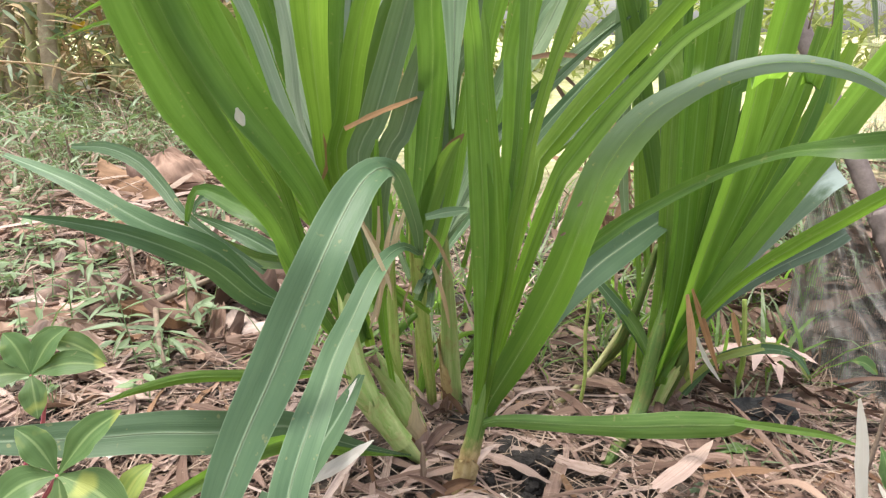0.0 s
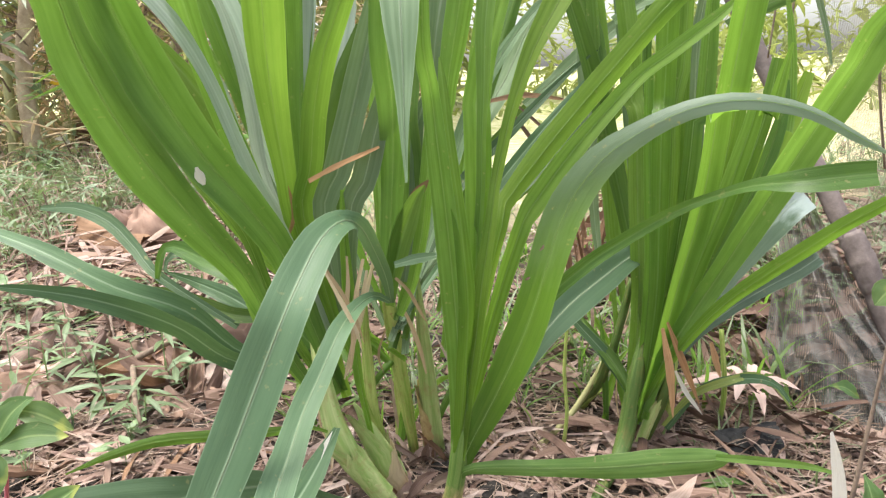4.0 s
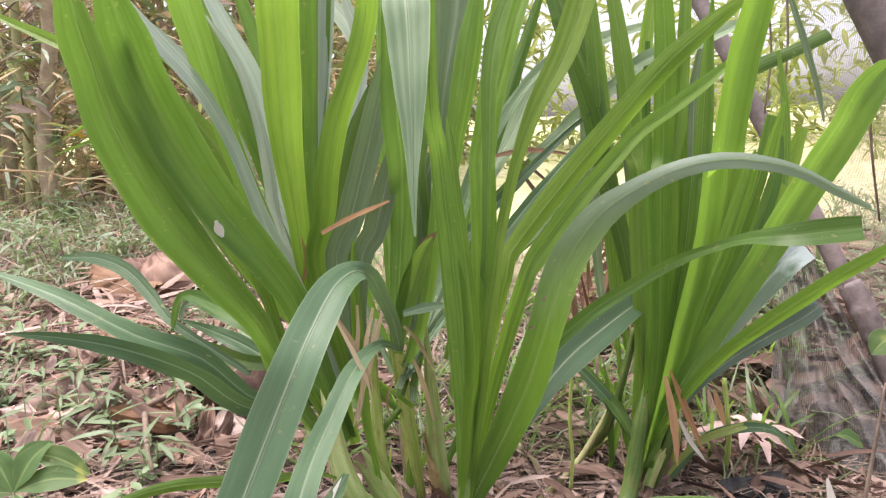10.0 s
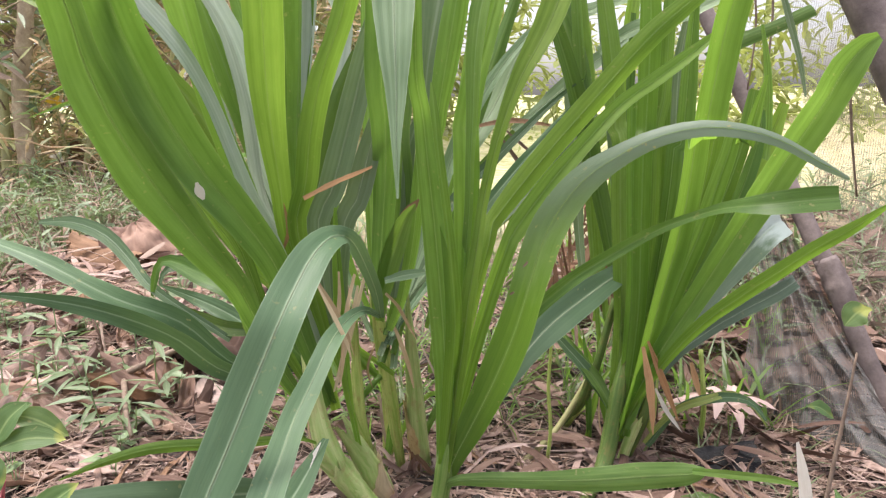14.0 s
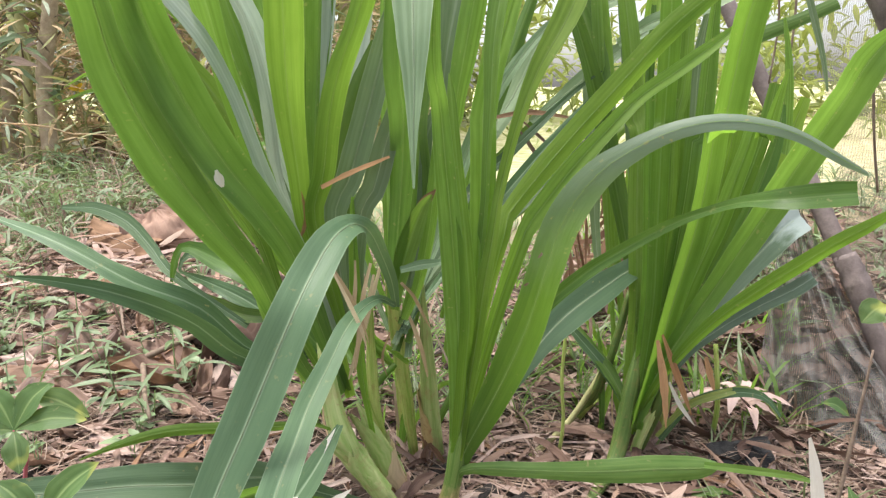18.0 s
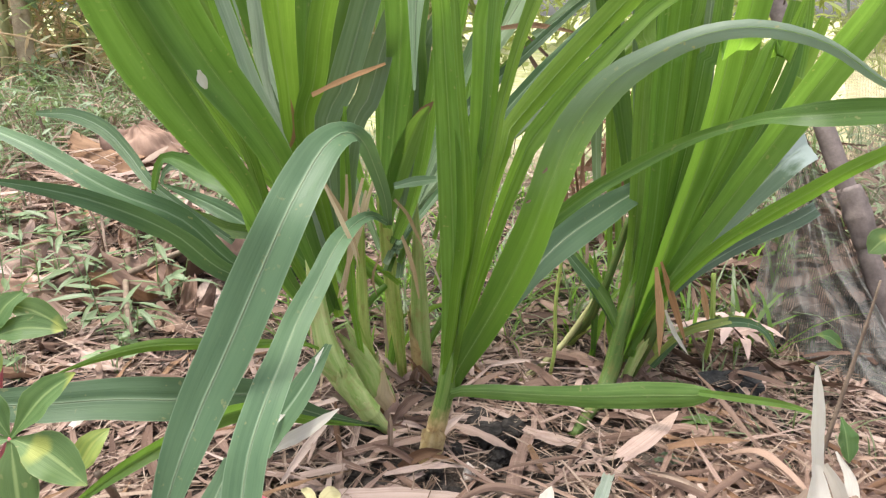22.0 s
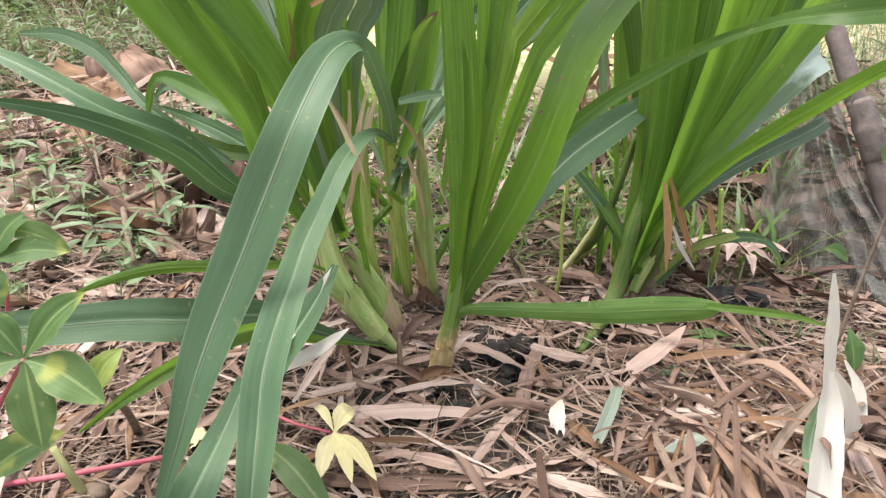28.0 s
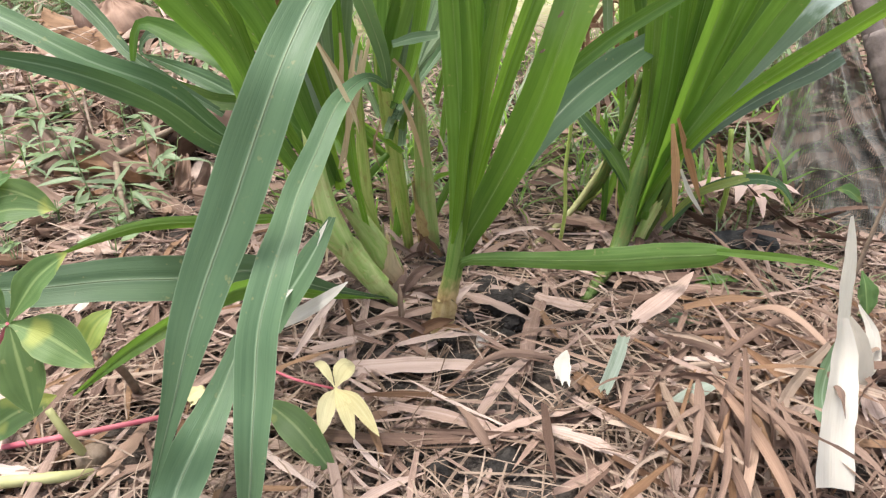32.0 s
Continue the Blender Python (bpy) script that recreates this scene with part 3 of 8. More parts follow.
def wrap(plant, tone, radius, span, turn, peel, *points, label=""):
    """An old leaf sheath clasping part of a stalk, torn open and peeling at its upper end."""
    stem.n += 1
    rng = random.Random(stem.n)
    count, across = 16, 9
    line, length = spline(points, 40)
    verts, uvs, faces = [], [], []
    ref = Vector((1, 0.13, 0.05))
    for i in range(count):
        s = i / (count - 1)
        k = (span[0] + (span[1] - span[0]) * s) * 39
        q = min(int(k), 38)
        c = line[q].lerp(line[q + 1], k - q)
        t = (line[q + 1] - line[q]).normalized()
        a = (ref - t * t.dot(ref)).normalized()
        b = t.cross(a)
        half = 1.9 * (1 - 0.75 * max(0.0, (s - 0.45) / 0.55) ** 1.4) * (1 + 0.1 * rng.uniform(-1, 1))
        away = 1.10 + peel * max(0.0, s - 0.4) ** 2
        for j in range(across):
            e = 2 * j / (across - 1) - 1
            g = turn + e * half
            r = radius * (away + 0.05 * math.sin(e * 7 + stem.n) + 0.10 * abs(e) * rng.random())
            verts.append(c + a * (math.cos(g) * r) + b * (math.sin(g) * r * 0.85) + t * (0.006 * rng.uniform(-1, 1) if i == count - 1 else 0))
            uvs.append((j / (across - 1), s * length / 0.3))
    for i in range(count - 1):
        for j in range(across - 1):
            q = i * across + j
            faces.append((q, q + 1, q + across + 1, q + across))
    return part("leaf_sheath", mesh_of("leaf_sheath", verts, faces, uvs, M[tone]), plant, label)


def culm(plant, tone, radii, *points, label="", seed=0, dry=("straw", "sheath"), tones=("stalk", "stub"), **more):
    """A stalk with its clasping leaf sheaths, some fresh and some dry."""
    body = stem(plant, tone, radii, *points, label=label, ridge=0.05, count=26, ring=20, **more)
    rng = random.Random(seed)
    r = sum(radii) / len(radii)
    wrap(plant, tones[0], r, (0.02, rng.uniform(0.5, 0.7)), rng.uniform(3.4, 4.2), rng.uniform(1.0, 3.0), *points)
    wrap(plant, tones[1], r * 1.06, (0.0, rng.uniform(0.3, 0.5)), rng.uniform(5.0, 6.4), rng.uniform(1.0, 4.0), *points)
    if dry:
        wrap(plant, rng.choice(dry), r * 1.10, (rng.uniform(0.0, 0.1), rng.uniform(0.25, 0.55)), rng.uniform(3.6, 6.0), rng.uniform(1.5, 4.5), *points, label="torn dry sheath peeling from the stalk")
    return body


class Heap:
    """Gathers many small blades into one mesh."""

    def __init__(self):
        self.v, self.f, self.uv = [], [], []

    def put(self, v, f, uv):
        n = len(self.v)
        self.v += v
        self.uv += uv
        self.f += [tuple(i + n for i in q) for q in f]

    def strip(self, at, heading, length, width, tilt=0.0, roll=0.0, curl=0.0, arch=0.0, segs=4, tip=0.05, base=0.35, sag=0.0):
        """A small blade: heading and tilt in radians, curl bends it sideways, arch along its length."""
        d = Vector((math.cos(heading), math.sin(heading), 0))
        sd = Vector((-d.y, d.x, 0))
        up = Vector((0, 0, 1))
        v, uv, f = [], [], []
        pos, ang, hd = Vector(at), tilt, heading
        for i in range(segs + 1):
            s = i / segs
            fwd = Vector((math.cos(hd) * math.cos(ang), math.sin(hd) * math.cos(ang), math.sin(ang)))
            side = Vector((-math.sin(hd), math.cos(hd), 0))
            nrm = fwd.cross(side)
            sr = side * math.cos(roll) + nrm * math.sin(roll)
            w = width * (base + (1 - base) * min(1.0, s / 0.35)) * (1 - (1 - tip) * max(0.0, (s - 0.45) / 0.55) ** 1.6)
            low = nrm * (-sag * w)
            v += [pos - sr * (w / 2), pos + low, pos + sr * (w / 2)]
            uv += [(0.0, s * length / 0.3), (0.5, s * length / 0.3), (1.0, s * length / 0.3)]
            pos = pos + fwd * (length / segs)
            ang += arch / segs
            hd += curl / segs
        for i in range(segs):
            a = 3 * i
            f += [(a, a + 3, a + 4, a + 1), (a + 1, a + 4, a + 5, a + 2)]
        self.put(v, f, uv)

    def object(self, name, material, label, category, kind="stuff"):
        ob = new(name, mesh_of(name, self.v, self.f, self.uv, material))
        return tagged(ob, label, category, kind=kind)


# ---- ground ----
def ground():
    def steps(lo, hi, fine_lo, fine_hi, step):
        out, x, d = [], fine_lo, step
        while x > lo:
            out.append(x)
            x, d = x - d, d * 1.22
        out, x, d = sorted(out), fine_lo + step, step
        while x < hi:
            out.append(x)
            if x > fine_hi:
                d *= 1.22
            x += d
        return [lo] + out + [hi]

    xs, ys = steps(-90, 90, -1.2, 1.0, 0.018), steps(-60, 120, 0.2, 1.8, 0.018)
    verts = [(x, y, ground_height(x, y)) for y in ys for x in xs]
    w = len(xs)
    faces = [(j * w + i, j * w + i + 1, (j + 1) * w + i + 1, (j + 1) * w + i) for j in range(len(ys) - 1) for i in range(w - 1)]
    ob = new("ground", mesh_of("ground", verts, faces, None, M["soil"]))
    tagged(ob, "dark crumbly garden soil running into dry turf coloured sunlit pale", "ground", kind="structure")


ground()

# ---- the grass plants ----
front = thing("grass_plant", "tall green fodder grass shoot with pale swollen base in soil", "grass plant", "fodder grass plants", at=(0.018, 0.666, 0.000))
mid = thing("grass_plant", "upright fodder grass stalks with one long blade folded over", "grass plant", "fodder grass plants", at=(0.007, 0.752, 0.000))
left = thing("grass_plant", "dense fodder grass clump with arching blue-green blades and cut stubs", "grass plant", "fodder grass plants", at=(-0.020, 0.726, 0.000))
right = thing("grass_plant", "fan of upright yellow-green fodder grass blades beside the net", "grass plant", "fodder grass plants", at=(0.285, 0.835, 0.000))
PLANTS = (front, mid, left, right)

# stalks
stem(front, "shoot", (0.0105, 0.0111, 0.0104, 0.0100, 0.0097, 0.0108, 0.0101, 0.0070, 0.0017), (0.020, 0.668, -0.003), (0.023, 0.668, 0.012), (0.026, 0.669, 0.031), (0.029, 0.669, 0.045), (0.033, 0.669, 0.063), (0.038, 0.670, 0.088), (0.042, 0.671, 0.111), (0.047, 0.671, 0.136), (0.051, 0.672, 0.159), rings_at=(0.32,), bulge=0.10, label="tan swollen stalk base turning green above", flat=0.8, count=30, ring=20, ridge=0.05)
wrap(front, "foot", 0.0112, (0.0, 0.4), 4.4, 0.8, (0.020, 0.666, -0.002), (0.026, 0.667, 0.032), (0.033, 0.668, 0.063), (0.043, 0.669, 0.118), label="pale papery sheath round the stalk base")
stem(mid, "stalk", (0.0060, 0.0066, 0.0085, 0.0092, 0.0088, 0.0069, 0.0030), (-0.013, 0.842, -0.001), (-0.015, 0.828, 0.035), (-0.019, 0.814, 0.089), (-0.024, 0.800, 0.148), (-0.029, 0.787, 0.210), (-0.033, 0.773, 0.268), (-0.035, 0.760, 0.309), label="green stalk with brown-stained sheath", flat=0.8, count=30, ring=20, ridge=0.05)
stem(mid, "stub", (0.0150, 0.0132, 0.0121, 0.0104, 0.0081, 0.0046, 0.0019), (0.013, 0.840, -0.001), (0.012, 0.830, 0.033), (0.010, 0.820, 0.078), (0.008, 0.810, 0.136), (0.006, 0.803, 0.190), (0.004, 0.797, 0.234), (0.003, 0.790, 0.269), label="pale green stalk with tan sheath", flat=0.8, count=30, ring=20, ridge=0.05)
wrap(mid, "foot", 0.0125, (0.0, 0.62), 2.7, 0.3, (0.013, 0.838, 0.000), (0.012, 0.829, 0.034), (0.010, 0.819, 0.079), (0.008, 0.809, 0.137), (0.006, 0.800, 0.191), label="tan dry sheath clasping the stalk")
stem(mid, "stalk", (0.0069, 0.0075, 0.0067, 0.0050, 0.0021), (-0.033, 0.870, 0.008), (-0.031, 0.865, 0.049), (-0.030, 0.860, 0.092), (-0.031, 0.855, 0.149), (-0.032, 0.850, 0.196), flat=0.8, count=30, ring=20, ridge=0.05)
blade(mid, "star", 0.012, (0.7, 0.5, 0.5), (0, 30), (-0.018, 0.815, 0.004), (-0.006, 0.812, 0.022), (0.006, 0.812, 0.024), (0.012, 0.815, 0.004), label="pale curled sheath scrap", fold=0.5, count=12)
stem(left, "stub", (0.0039, 0.0085, 0.0116, 0.0137, 0.0143, 0.0119, 0.0100, 0.0085, 0.0069), (-0.016, 0.718, -0.001), (-0.028, 0.716, 0.008), (-0.043, 0.714, 0.027), (-0.061, 0.713, 0.053), (-0.081, 0.717, 0.080), (-0.094, 0.721, 0.112), (-0.102, 0.730, 0.144), (-0.108, 0.743, 0.179), (-0.113, 0.755, 0.215), label="thick pale green curved stub", flat=0.8, count=30, ring=20, ridge=0.05)
wrap(left, "stub", 0.0112, (0.24, 0.62), 5.2, 1.6, (-0.016, 0.716, 0.000), (-0.043, 0.714, 0.027), (-0.061, 0.713, 0.054), (-0.081, 0.717, 0.080), (-0.095, 0.726, 0.110), (-0.103, 0.735, 0.142), label="torn fraying sheath on the stub")
wrap(left, "stub", 0.0108, (0.34, 0.72), 3.4, 2.4, (-0.016, 0.716, 0.000), (-0.043, 0.714, 0.027), (-0.061, 0.713, 0.054), (-0.081, 0.717, 0.080), (-0.095, 0.726, 0.110), (-0.103, 0.735, 0.142), label="torn fraying sheath on the stub")
stem(left, "stub", (0.0082, 0.0155, 0.0173, 0.0151, 0.0111, 0.0058, 0.0016), (-0.027, 0.753, -0.000), (-0.034, 0.751, 0.022), (-0.044, 0.748, 0.047), (-0.054, 0.746, 0.073), (-0.062, 0.747, 0.096), (-0.069, 0.749, 0.114), (-0.076, 0.750, 0.127), flat=0.5, count=26, ring=20, ridge=0.06, label="pale stub ending in a pointed torn sheath")
wrap(left, "hanging", 0.0155, (0.02, 0.62), 6.3, 0.4, (-0.027, 0.748, 0.003), (-0.037, 0.746, 0.029), (-0.046, 0.745, 0.053), (-0.056, 0.744, 0.080), (-0.066, 0.742, 0.110), label="cream and brown papery sheath")
wrap(left, "star", 0.015, (0.0, 0.4), 5.9, 0.9, (-0.024, 0.744, 0.002), (-0.033, 0.743, 0.023), (-0.042, 0.741, 0.048), (-0.052, 0.740, 0.073), label="pinkish papery sheath at the foot of the stub")
wrap(left, "stub", 0.0125, (0.12, 0.98), 3.6, 0.6, (-0.030, 0.745, 0.011), (-0.044, 0.744, 0.050), (-0.053, 0.744, 0.074), (-0.064, 0.743, 0.106), (-0.073, 0.742, 0.130))
culm(left, "stalk", (0.0070, 0.0074, 0.0070, 0.0025), (-0.039, 0.813, 0.000), (-0.056, 0.780, 0.088), (-0.060, 0.780, 0.170), (-0.058, 0.780, 0.240), flat=0.7, seed=7, dry=("rust",))
stem(left, "m", (0.0036, 0.0040, 0.0032), (-0.064, 0.780, 0.124), (-0.043, 0.790, 0.147), (-0.023, 0.800, 0.162), label="thin bright green side shoot")
stem(right, "clasp", (0.0059, 0.0073, 0.0086, 0.0103, 0.0111, 0.0111, 0.0110, 0.0075, 0.0017), (0.188, 0.712, 0.001), (0.197, 0.722, 0.006), (0.213, 0.745, 0.012), (0.235, 0.775, 0.018), (0.250, 0.795, 0.040), (0.259, 0.806, 0.072), (0.268, 0.815, 0.112), (0.276, 0.825, 0.142), (0.282, 0.835, 0.169), flat=0.8, count=30, ring=20, ridge=0.05)
stem(right, "clasp", (0.0061, 0.0072, 0.0083, 0.0076, 0.0058, 0.0029), (0.277, 0.823, -0.004), (0.283, 0.820, 0.022), (0.293, 0.817, 0.052), (0.302, 0.816, 0.078), (0.310, 0.818, 0.107), (0.315, 0.820, 0.136), flat=0.8, count=30, ring=20, ridge=0.05)
wrap(right, "stub", 0.0062, (0.0, 0.9), 4.6, 0.8, (0.270, 0.810, 0.004), (0.276, 0.807, 0.034), (0.283, 0.803, 0.061), (0.293, 0.800, 0.096), label="pale sheath splitting from the stalk")
culm(right, "stalk", (0.0070, 0.0076, 0.0070), (0.306, 0.849, 0.000), (0.318, 0.840, 0.061), (0.318, 0.830, 0.141), flat=0.7, seed=10)
stem(right, "culm", (0.0042, 0.0040, 0.0042, 0.0036), (0.144, 0.842, 0.000), (0.194, 0.870, 0.031), (0.230, 0.880, 0.079), (0.261, 0.880, 0.140), rings_at=(0.05, 0.3), bulge=0.3, ridge=0.05, label="slanting yellowish cane with swollen joint")
culm(right, "clasp", (0.0045, 0.0056, 0.0050), (0.222, 0.942, 0.000), (0.241, 0.860, 0.102), (0.274, 0.860, 0.224), flat=0.7, label="brownish leaning stalk", seed=11, dry=(), tones=("clasp", "stalk"))
stem(right, "stalk", (0.0026, 0.0024, 0.0024, 0.0020), (0.176, 0.824, 0.000), (0.182, 0.820, 0.060), (0.179, 0.820, 0.121), (0.183, 0.820, 0.187), label="thin upright shoot")
stem(right, "stalk", (0.0036, 0.0034, 0.0030), (0.396, 0.867, 0.000), (0.386, 0.830, 0.079), (0.378, 0.830, 0.161), label="thin yellow-green shoot")
# torn dry sheaths and fallen strips round the stalk feet
rng = random.Random(77)
for plant, (cx, cy, cz), count in ((left, (-0.027, 0.738, 0.000), 9), (mid, (0.005, 0.796, 0.000), 9), (front, (0.023, 0.661, 0.000), 5), (right, (0.274, 0.820, 0.000), 9)):
    for k in range(count):
        p = Vector((cx + rng.gauss(0, 0.022), cy + rng.uniform(-0.03, 0.02), rng.uniform(0.002, 0.02)))
        h = rng.uniform(0, 6.28)
        q = p + Vector((math.cos(h) * 0.05, math.sin(h) * 0.035, rng.uniform(-0.002, 0.045)))
        blade(plant, rng.choice(("rust", "straw", "sheath", "straw", "litter")), rng.uniform(0.005, 0.013), (0.6, 0.4, 0.1), (rng.uniform(-60, 60), rng.uniform(-60, 60)), p, p.lerp(q, 0.5) + Vector((0, 0, rng.uniform(0.0, 0.012))), q, label="papery torn sheath at the stalk foot", fold=rng.uniform(0.2, 0.9), wave=0.12, count=10)

# blades
# the shoot in front
leaf(front, "a", (0, 0), (0.039, 0.668, 0.078, 0.0144), (0.049, 0.663, 0.111, 0.0211), (0.068, 0.649, 0.157, 0.0294), (0.089, 0.623, 0.216, 0.0350), (0.105, 0.597, 0.272, 0.0348), (0.115, 0.571, 0.324, 0.0306), (0.127, 0.546, 0.380, 0.0310), (0.150, 0.530, 0.420, 0.0245), (0.177, 0.518, 0.442, 0.0173), (0.204, 0.508, 0.456, 0.0146), (0.235, 0.503, 0.462, 0.0133), (0.265, 0.500, 0.459, 0.0121), (0.296, 0.504, 0.450, 0.0107), (0.332, 0.514, 0.432, 0.0087), (0.366, 0.530, 0.417, 0.0033), rib=True)
leaf(front, "d", (0, 0), (0.046, 0.670, 0.117, 0.0083), (0.077, 0.665, 0.183, 0.0125), (0.120, 0.660, 0.257, 0.0143), (0.157, 0.640, 0.303, 0.0141), (0.196, 0.620, 0.337, 0.0125), (0.233, 0.590, 0.368, 0.0094), (0.261, 0.560, 0.387, 0.0080), (0.273, 0.530, 0.397, 0.0125), (0.286, 0.500, 0.403, 0.0181), (0.314, 0.495, 0.406, 0.0194), (0.335, 0.490, 0.408, 0.0177))
leaf(front, "m", (28, 18), (0.039, 0.670, 0.091, 0.0155), (0.043, 0.670, 0.163, 0.0208), (0.043, 0.670, 0.236, 0.0235), (0.040, 0.670, 0.305, 0.0249), (0.036, 0.667, 0.371, 0.0240), (0.032, 0.663, 0.421, 0.0213), (0.028, 0.660, 0.474, 0.0167), (0.023, 0.640, 0.507, 0.0160), (0.024, 0.620, 0.555, 0.0138), (0.027, 0.600, 0.617, 0.0113), rib=True)
leaf(front, "f", (-30, -10), (0.040, 0.665, 0.107, 0.0141), (0.048, 0.661, 0.192, 0.0181), (0.054, 0.656, 0.264, 0.0184), (0.052, 0.659, 0.324, 0.0169), (0.048, 0.666, 0.376, 0.0141), (0.043, 0.674, 0.426, 0.0123), (0.040, 0.687, 0.474, 0.0102), (0.038, 0.700, 0.503, 0.0021))
leaf(front, "f", (-4, 4), (0.041, 0.670, 0.118, 0.0130), (0.050, 0.670, 0.194, 0.0160), (0.060, 0.670, 0.266, 0.0177), (0.065, 0.672, 0.316, 0.0184), (0.068, 0.679, 0.358, 0.0236), (0.070, 0.686, 0.399, 0.0265), (0.071, 0.695, 0.444, 0.0263), (0.072, 0.706, 0.460, 0.0265), (0.082, 0.717, 0.505, 0.0243), (0.097, 0.731, 0.550, 0.0210), (0.111, 0.745, 0.596, 0.0211), (0.131, 0.760, 0.643, 0.0166), rib=True)
leaf(front, "f", (25, 20), (0.040, 0.665, 0.100, 0.0130), (0.050, 0.664, 0.166, 0.0161), (0.061, 0.662, 0.233, 0.0166), (0.069, 0.661, 0.291, 0.0151), (0.078, 0.666, 0.339, 0.0127), (0.085, 0.675, 0.380, 0.0105), (0.090, 0.684, 0.398, 0.0125), (0.105, 0.695, 0.450, 0.0131), (0.128, 0.710, 0.505, 0.0195), (0.162, 0.725, 0.563, 0.0299), (0.188, 0.740, 0.631, 0.0312), rib=True)
leaf(front, "f", (-20, -15), (0.043, 0.680, 0.126, 0.0083), (0.061, 0.692, 0.210, 0.0105), (0.083, 0.704, 0.297, 0.0126), (0.098, 0.716, 0.346, 0.0159), (0.099, 0.736, 0.350, 0.0197), (0.134, 0.760, 0.388, 0.0239), (0.180, 0.784, 0.435, 0.0269), (0.240, 0.805, 0.495, 0.0273), (0.297, 0.820, 0.552, 0.0261), (0.354, 0.835, 0.596, 0.0211), (0.406, 0.850, 0.630, 0.0093), rib=True)
leaf(front, "f", (-22, 10), (0.046, 0.675, 0.121, 0.0119), (0.069, 0.682, 0.207, 0.0144), (0.090, 0.690, 0.274, 0.0170), (0.115, 0.698, 0.341, 0.0189), (0.126, 0.712, 0.353, 0.0238), (0.166, 0.730, 0.399, 0.0223), (0.207, 0.748, 0.439, 0.0190), (0.249, 0.768, 0.476, 0.0168), (0.295, 0.792, 0.502, 0.0172), (0.342, 0.816, 0.530, 0.0157), (0.390, 0.840, 0.561, 0.0040), rib=True)
leaf(front, "b", (0, 0), (0.049, 0.680, 0.099, 0.0096), (0.097, 0.694, 0.167, 0.0179), (0.132, 0.717, 0.206, 0.0278), (0.170, 0.749, 0.231, 0.0374), (0.216, 0.791, 0.247, 0.0365), (0.266, 0.846, 0.257, 0.0290), (0.304, 0.894, 0.257, 0.0248), (0.352, 0.930, 0.263, 0.0181), rib=True)
leaf(front, "d", (0, 0), (0.038, 0.665, 0.077, 0.0072), (0.049, 0.659, 0.090, 0.0106), (0.083, 0.654, 0.093, 0.0152), (0.135, 0.648, 0.093, 0.0175), (0.193, 0.643, 0.094, 0.0243), (0.249, 0.639, 0.098, 0.0276), (0.291, 0.634, 0.101, 0.0217), (0.307, 0.630, 0.106, 0.0068), rib=True)
leaf(front, "m", (0, 0), (0.293, 0.630, 0.107, 0.0062), (0.328, 0.620, 0.107, 0.0084), (0.371, 0.610, 0.105, 0.0067), (0.400, 0.600, 0.100, 0.0022))
leaf(front, "m", (35, 25), (0.049, 0.670, 0.182, 0.0092), (0.062, 0.673, 0.288, 0.0099), (0.071, 0.676, 0.369, 0.0095), (0.074, 0.679, 0.425, 0.0104), (0.078, 0.686, 0.474, 0.0133), (0.082, 0.697, 0.532, 0.0179), (0.091, 0.709, 0.581, 0.0213), (0.108, 0.720, 0.625, 0.0135))
# the stalks behind it and the blade that is folded over
leaf(mid, "d", (0, 0), (-0.028, 0.745, 0.250, 0.0159), (-0.024, 0.736, 0.302, 0.0201), (-0.018, 0.726, 0.356, 0.0228), (-0.012, 0.713, 0.413, 0.0273), (-0.009, 0.690, 0.465, 0.0299), (-0.010, 0.667, 0.508, 0.0333), (-0.004, 0.645, 0.558, 0.0369), (0.002, 0.623, 0.604, 0.0381), (0.005, 0.600, 0.610, 0.0329), rib=True)
leaf(mid, "g", (0, 0), (0.005, 0.570, 0.605, 0.0313), (0.007, 0.553, 0.592, 0.0367), (0.008, 0.537, 0.561, 0.0325), (0.008, 0.520, 0.527, 0.0252), (0.008, 0.507, 0.490, 0.0149), (0.007, 0.493, 0.454, 0.0065), (0.007, 0.480, 0.419, 0.0016), rib=True)
leaf(mid, "m", (10, 0), (-0.027, 0.745, 0.243, 0.0098), (-0.023, 0.740, 0.270, 0.0157), (-0.013, 0.735, 0.308, 0.0236), (-0.001, 0.730, 0.342, 0.0219), (0.009, 0.725, 0.365, 0.0136), (0.018, 0.720, 0.378, 0.0028))
leaf(mid, "m", (-20, 10), (-0.017, 0.750, 0.229, 0.0075), (-0.001, 0.750, 0.267, 0.0122), (0.013, 0.750, 0.329, 0.0155), (0.021, 0.750, 0.387, 0.0151), (0.030, 0.750, 0.443, 0.0147), (0.042, 0.749, 0.447, 0.0159), (0.047, 0.747, 0.483, 0.0205), (0.056, 0.744, 0.529, 0.0262), (0.066, 0.742, 0.581, 0.0258), (0.076, 0.740, 0.630, 0.0139), rib=True)
leaf(mid, "g", (10, 0), (-0.011, 0.780, 0.259, 0.0102), (0.006, 0.786, 0.359, 0.0135), (0.014, 0.791, 0.441, 0.0143), (0.028, 0.797, 0.463, 0.0155), (0.037, 0.803, 0.526, 0.0192), (0.046, 0.809, 0.570, 0.0333), (0.055, 0.814, 0.613, 0.0511), (0.060, 0.820, 0.651, 0.0574))
leaf(mid, "d", (0, 10), (-0.018, 0.780, 0.219, 0.0103), (-0.001, 0.783, 0.278, 0.0190), (0.003, 0.786, 0.334, 0.0248), (0.003, 0.789, 0.389, 0.0280), (0.002, 0.791, 0.441, 0.0239), (0.007, 0.794, 0.477, 0.0218), (0.013, 0.797, 0.552, 0.0165), (0.016, 0.800, 0.607, 0.0126))
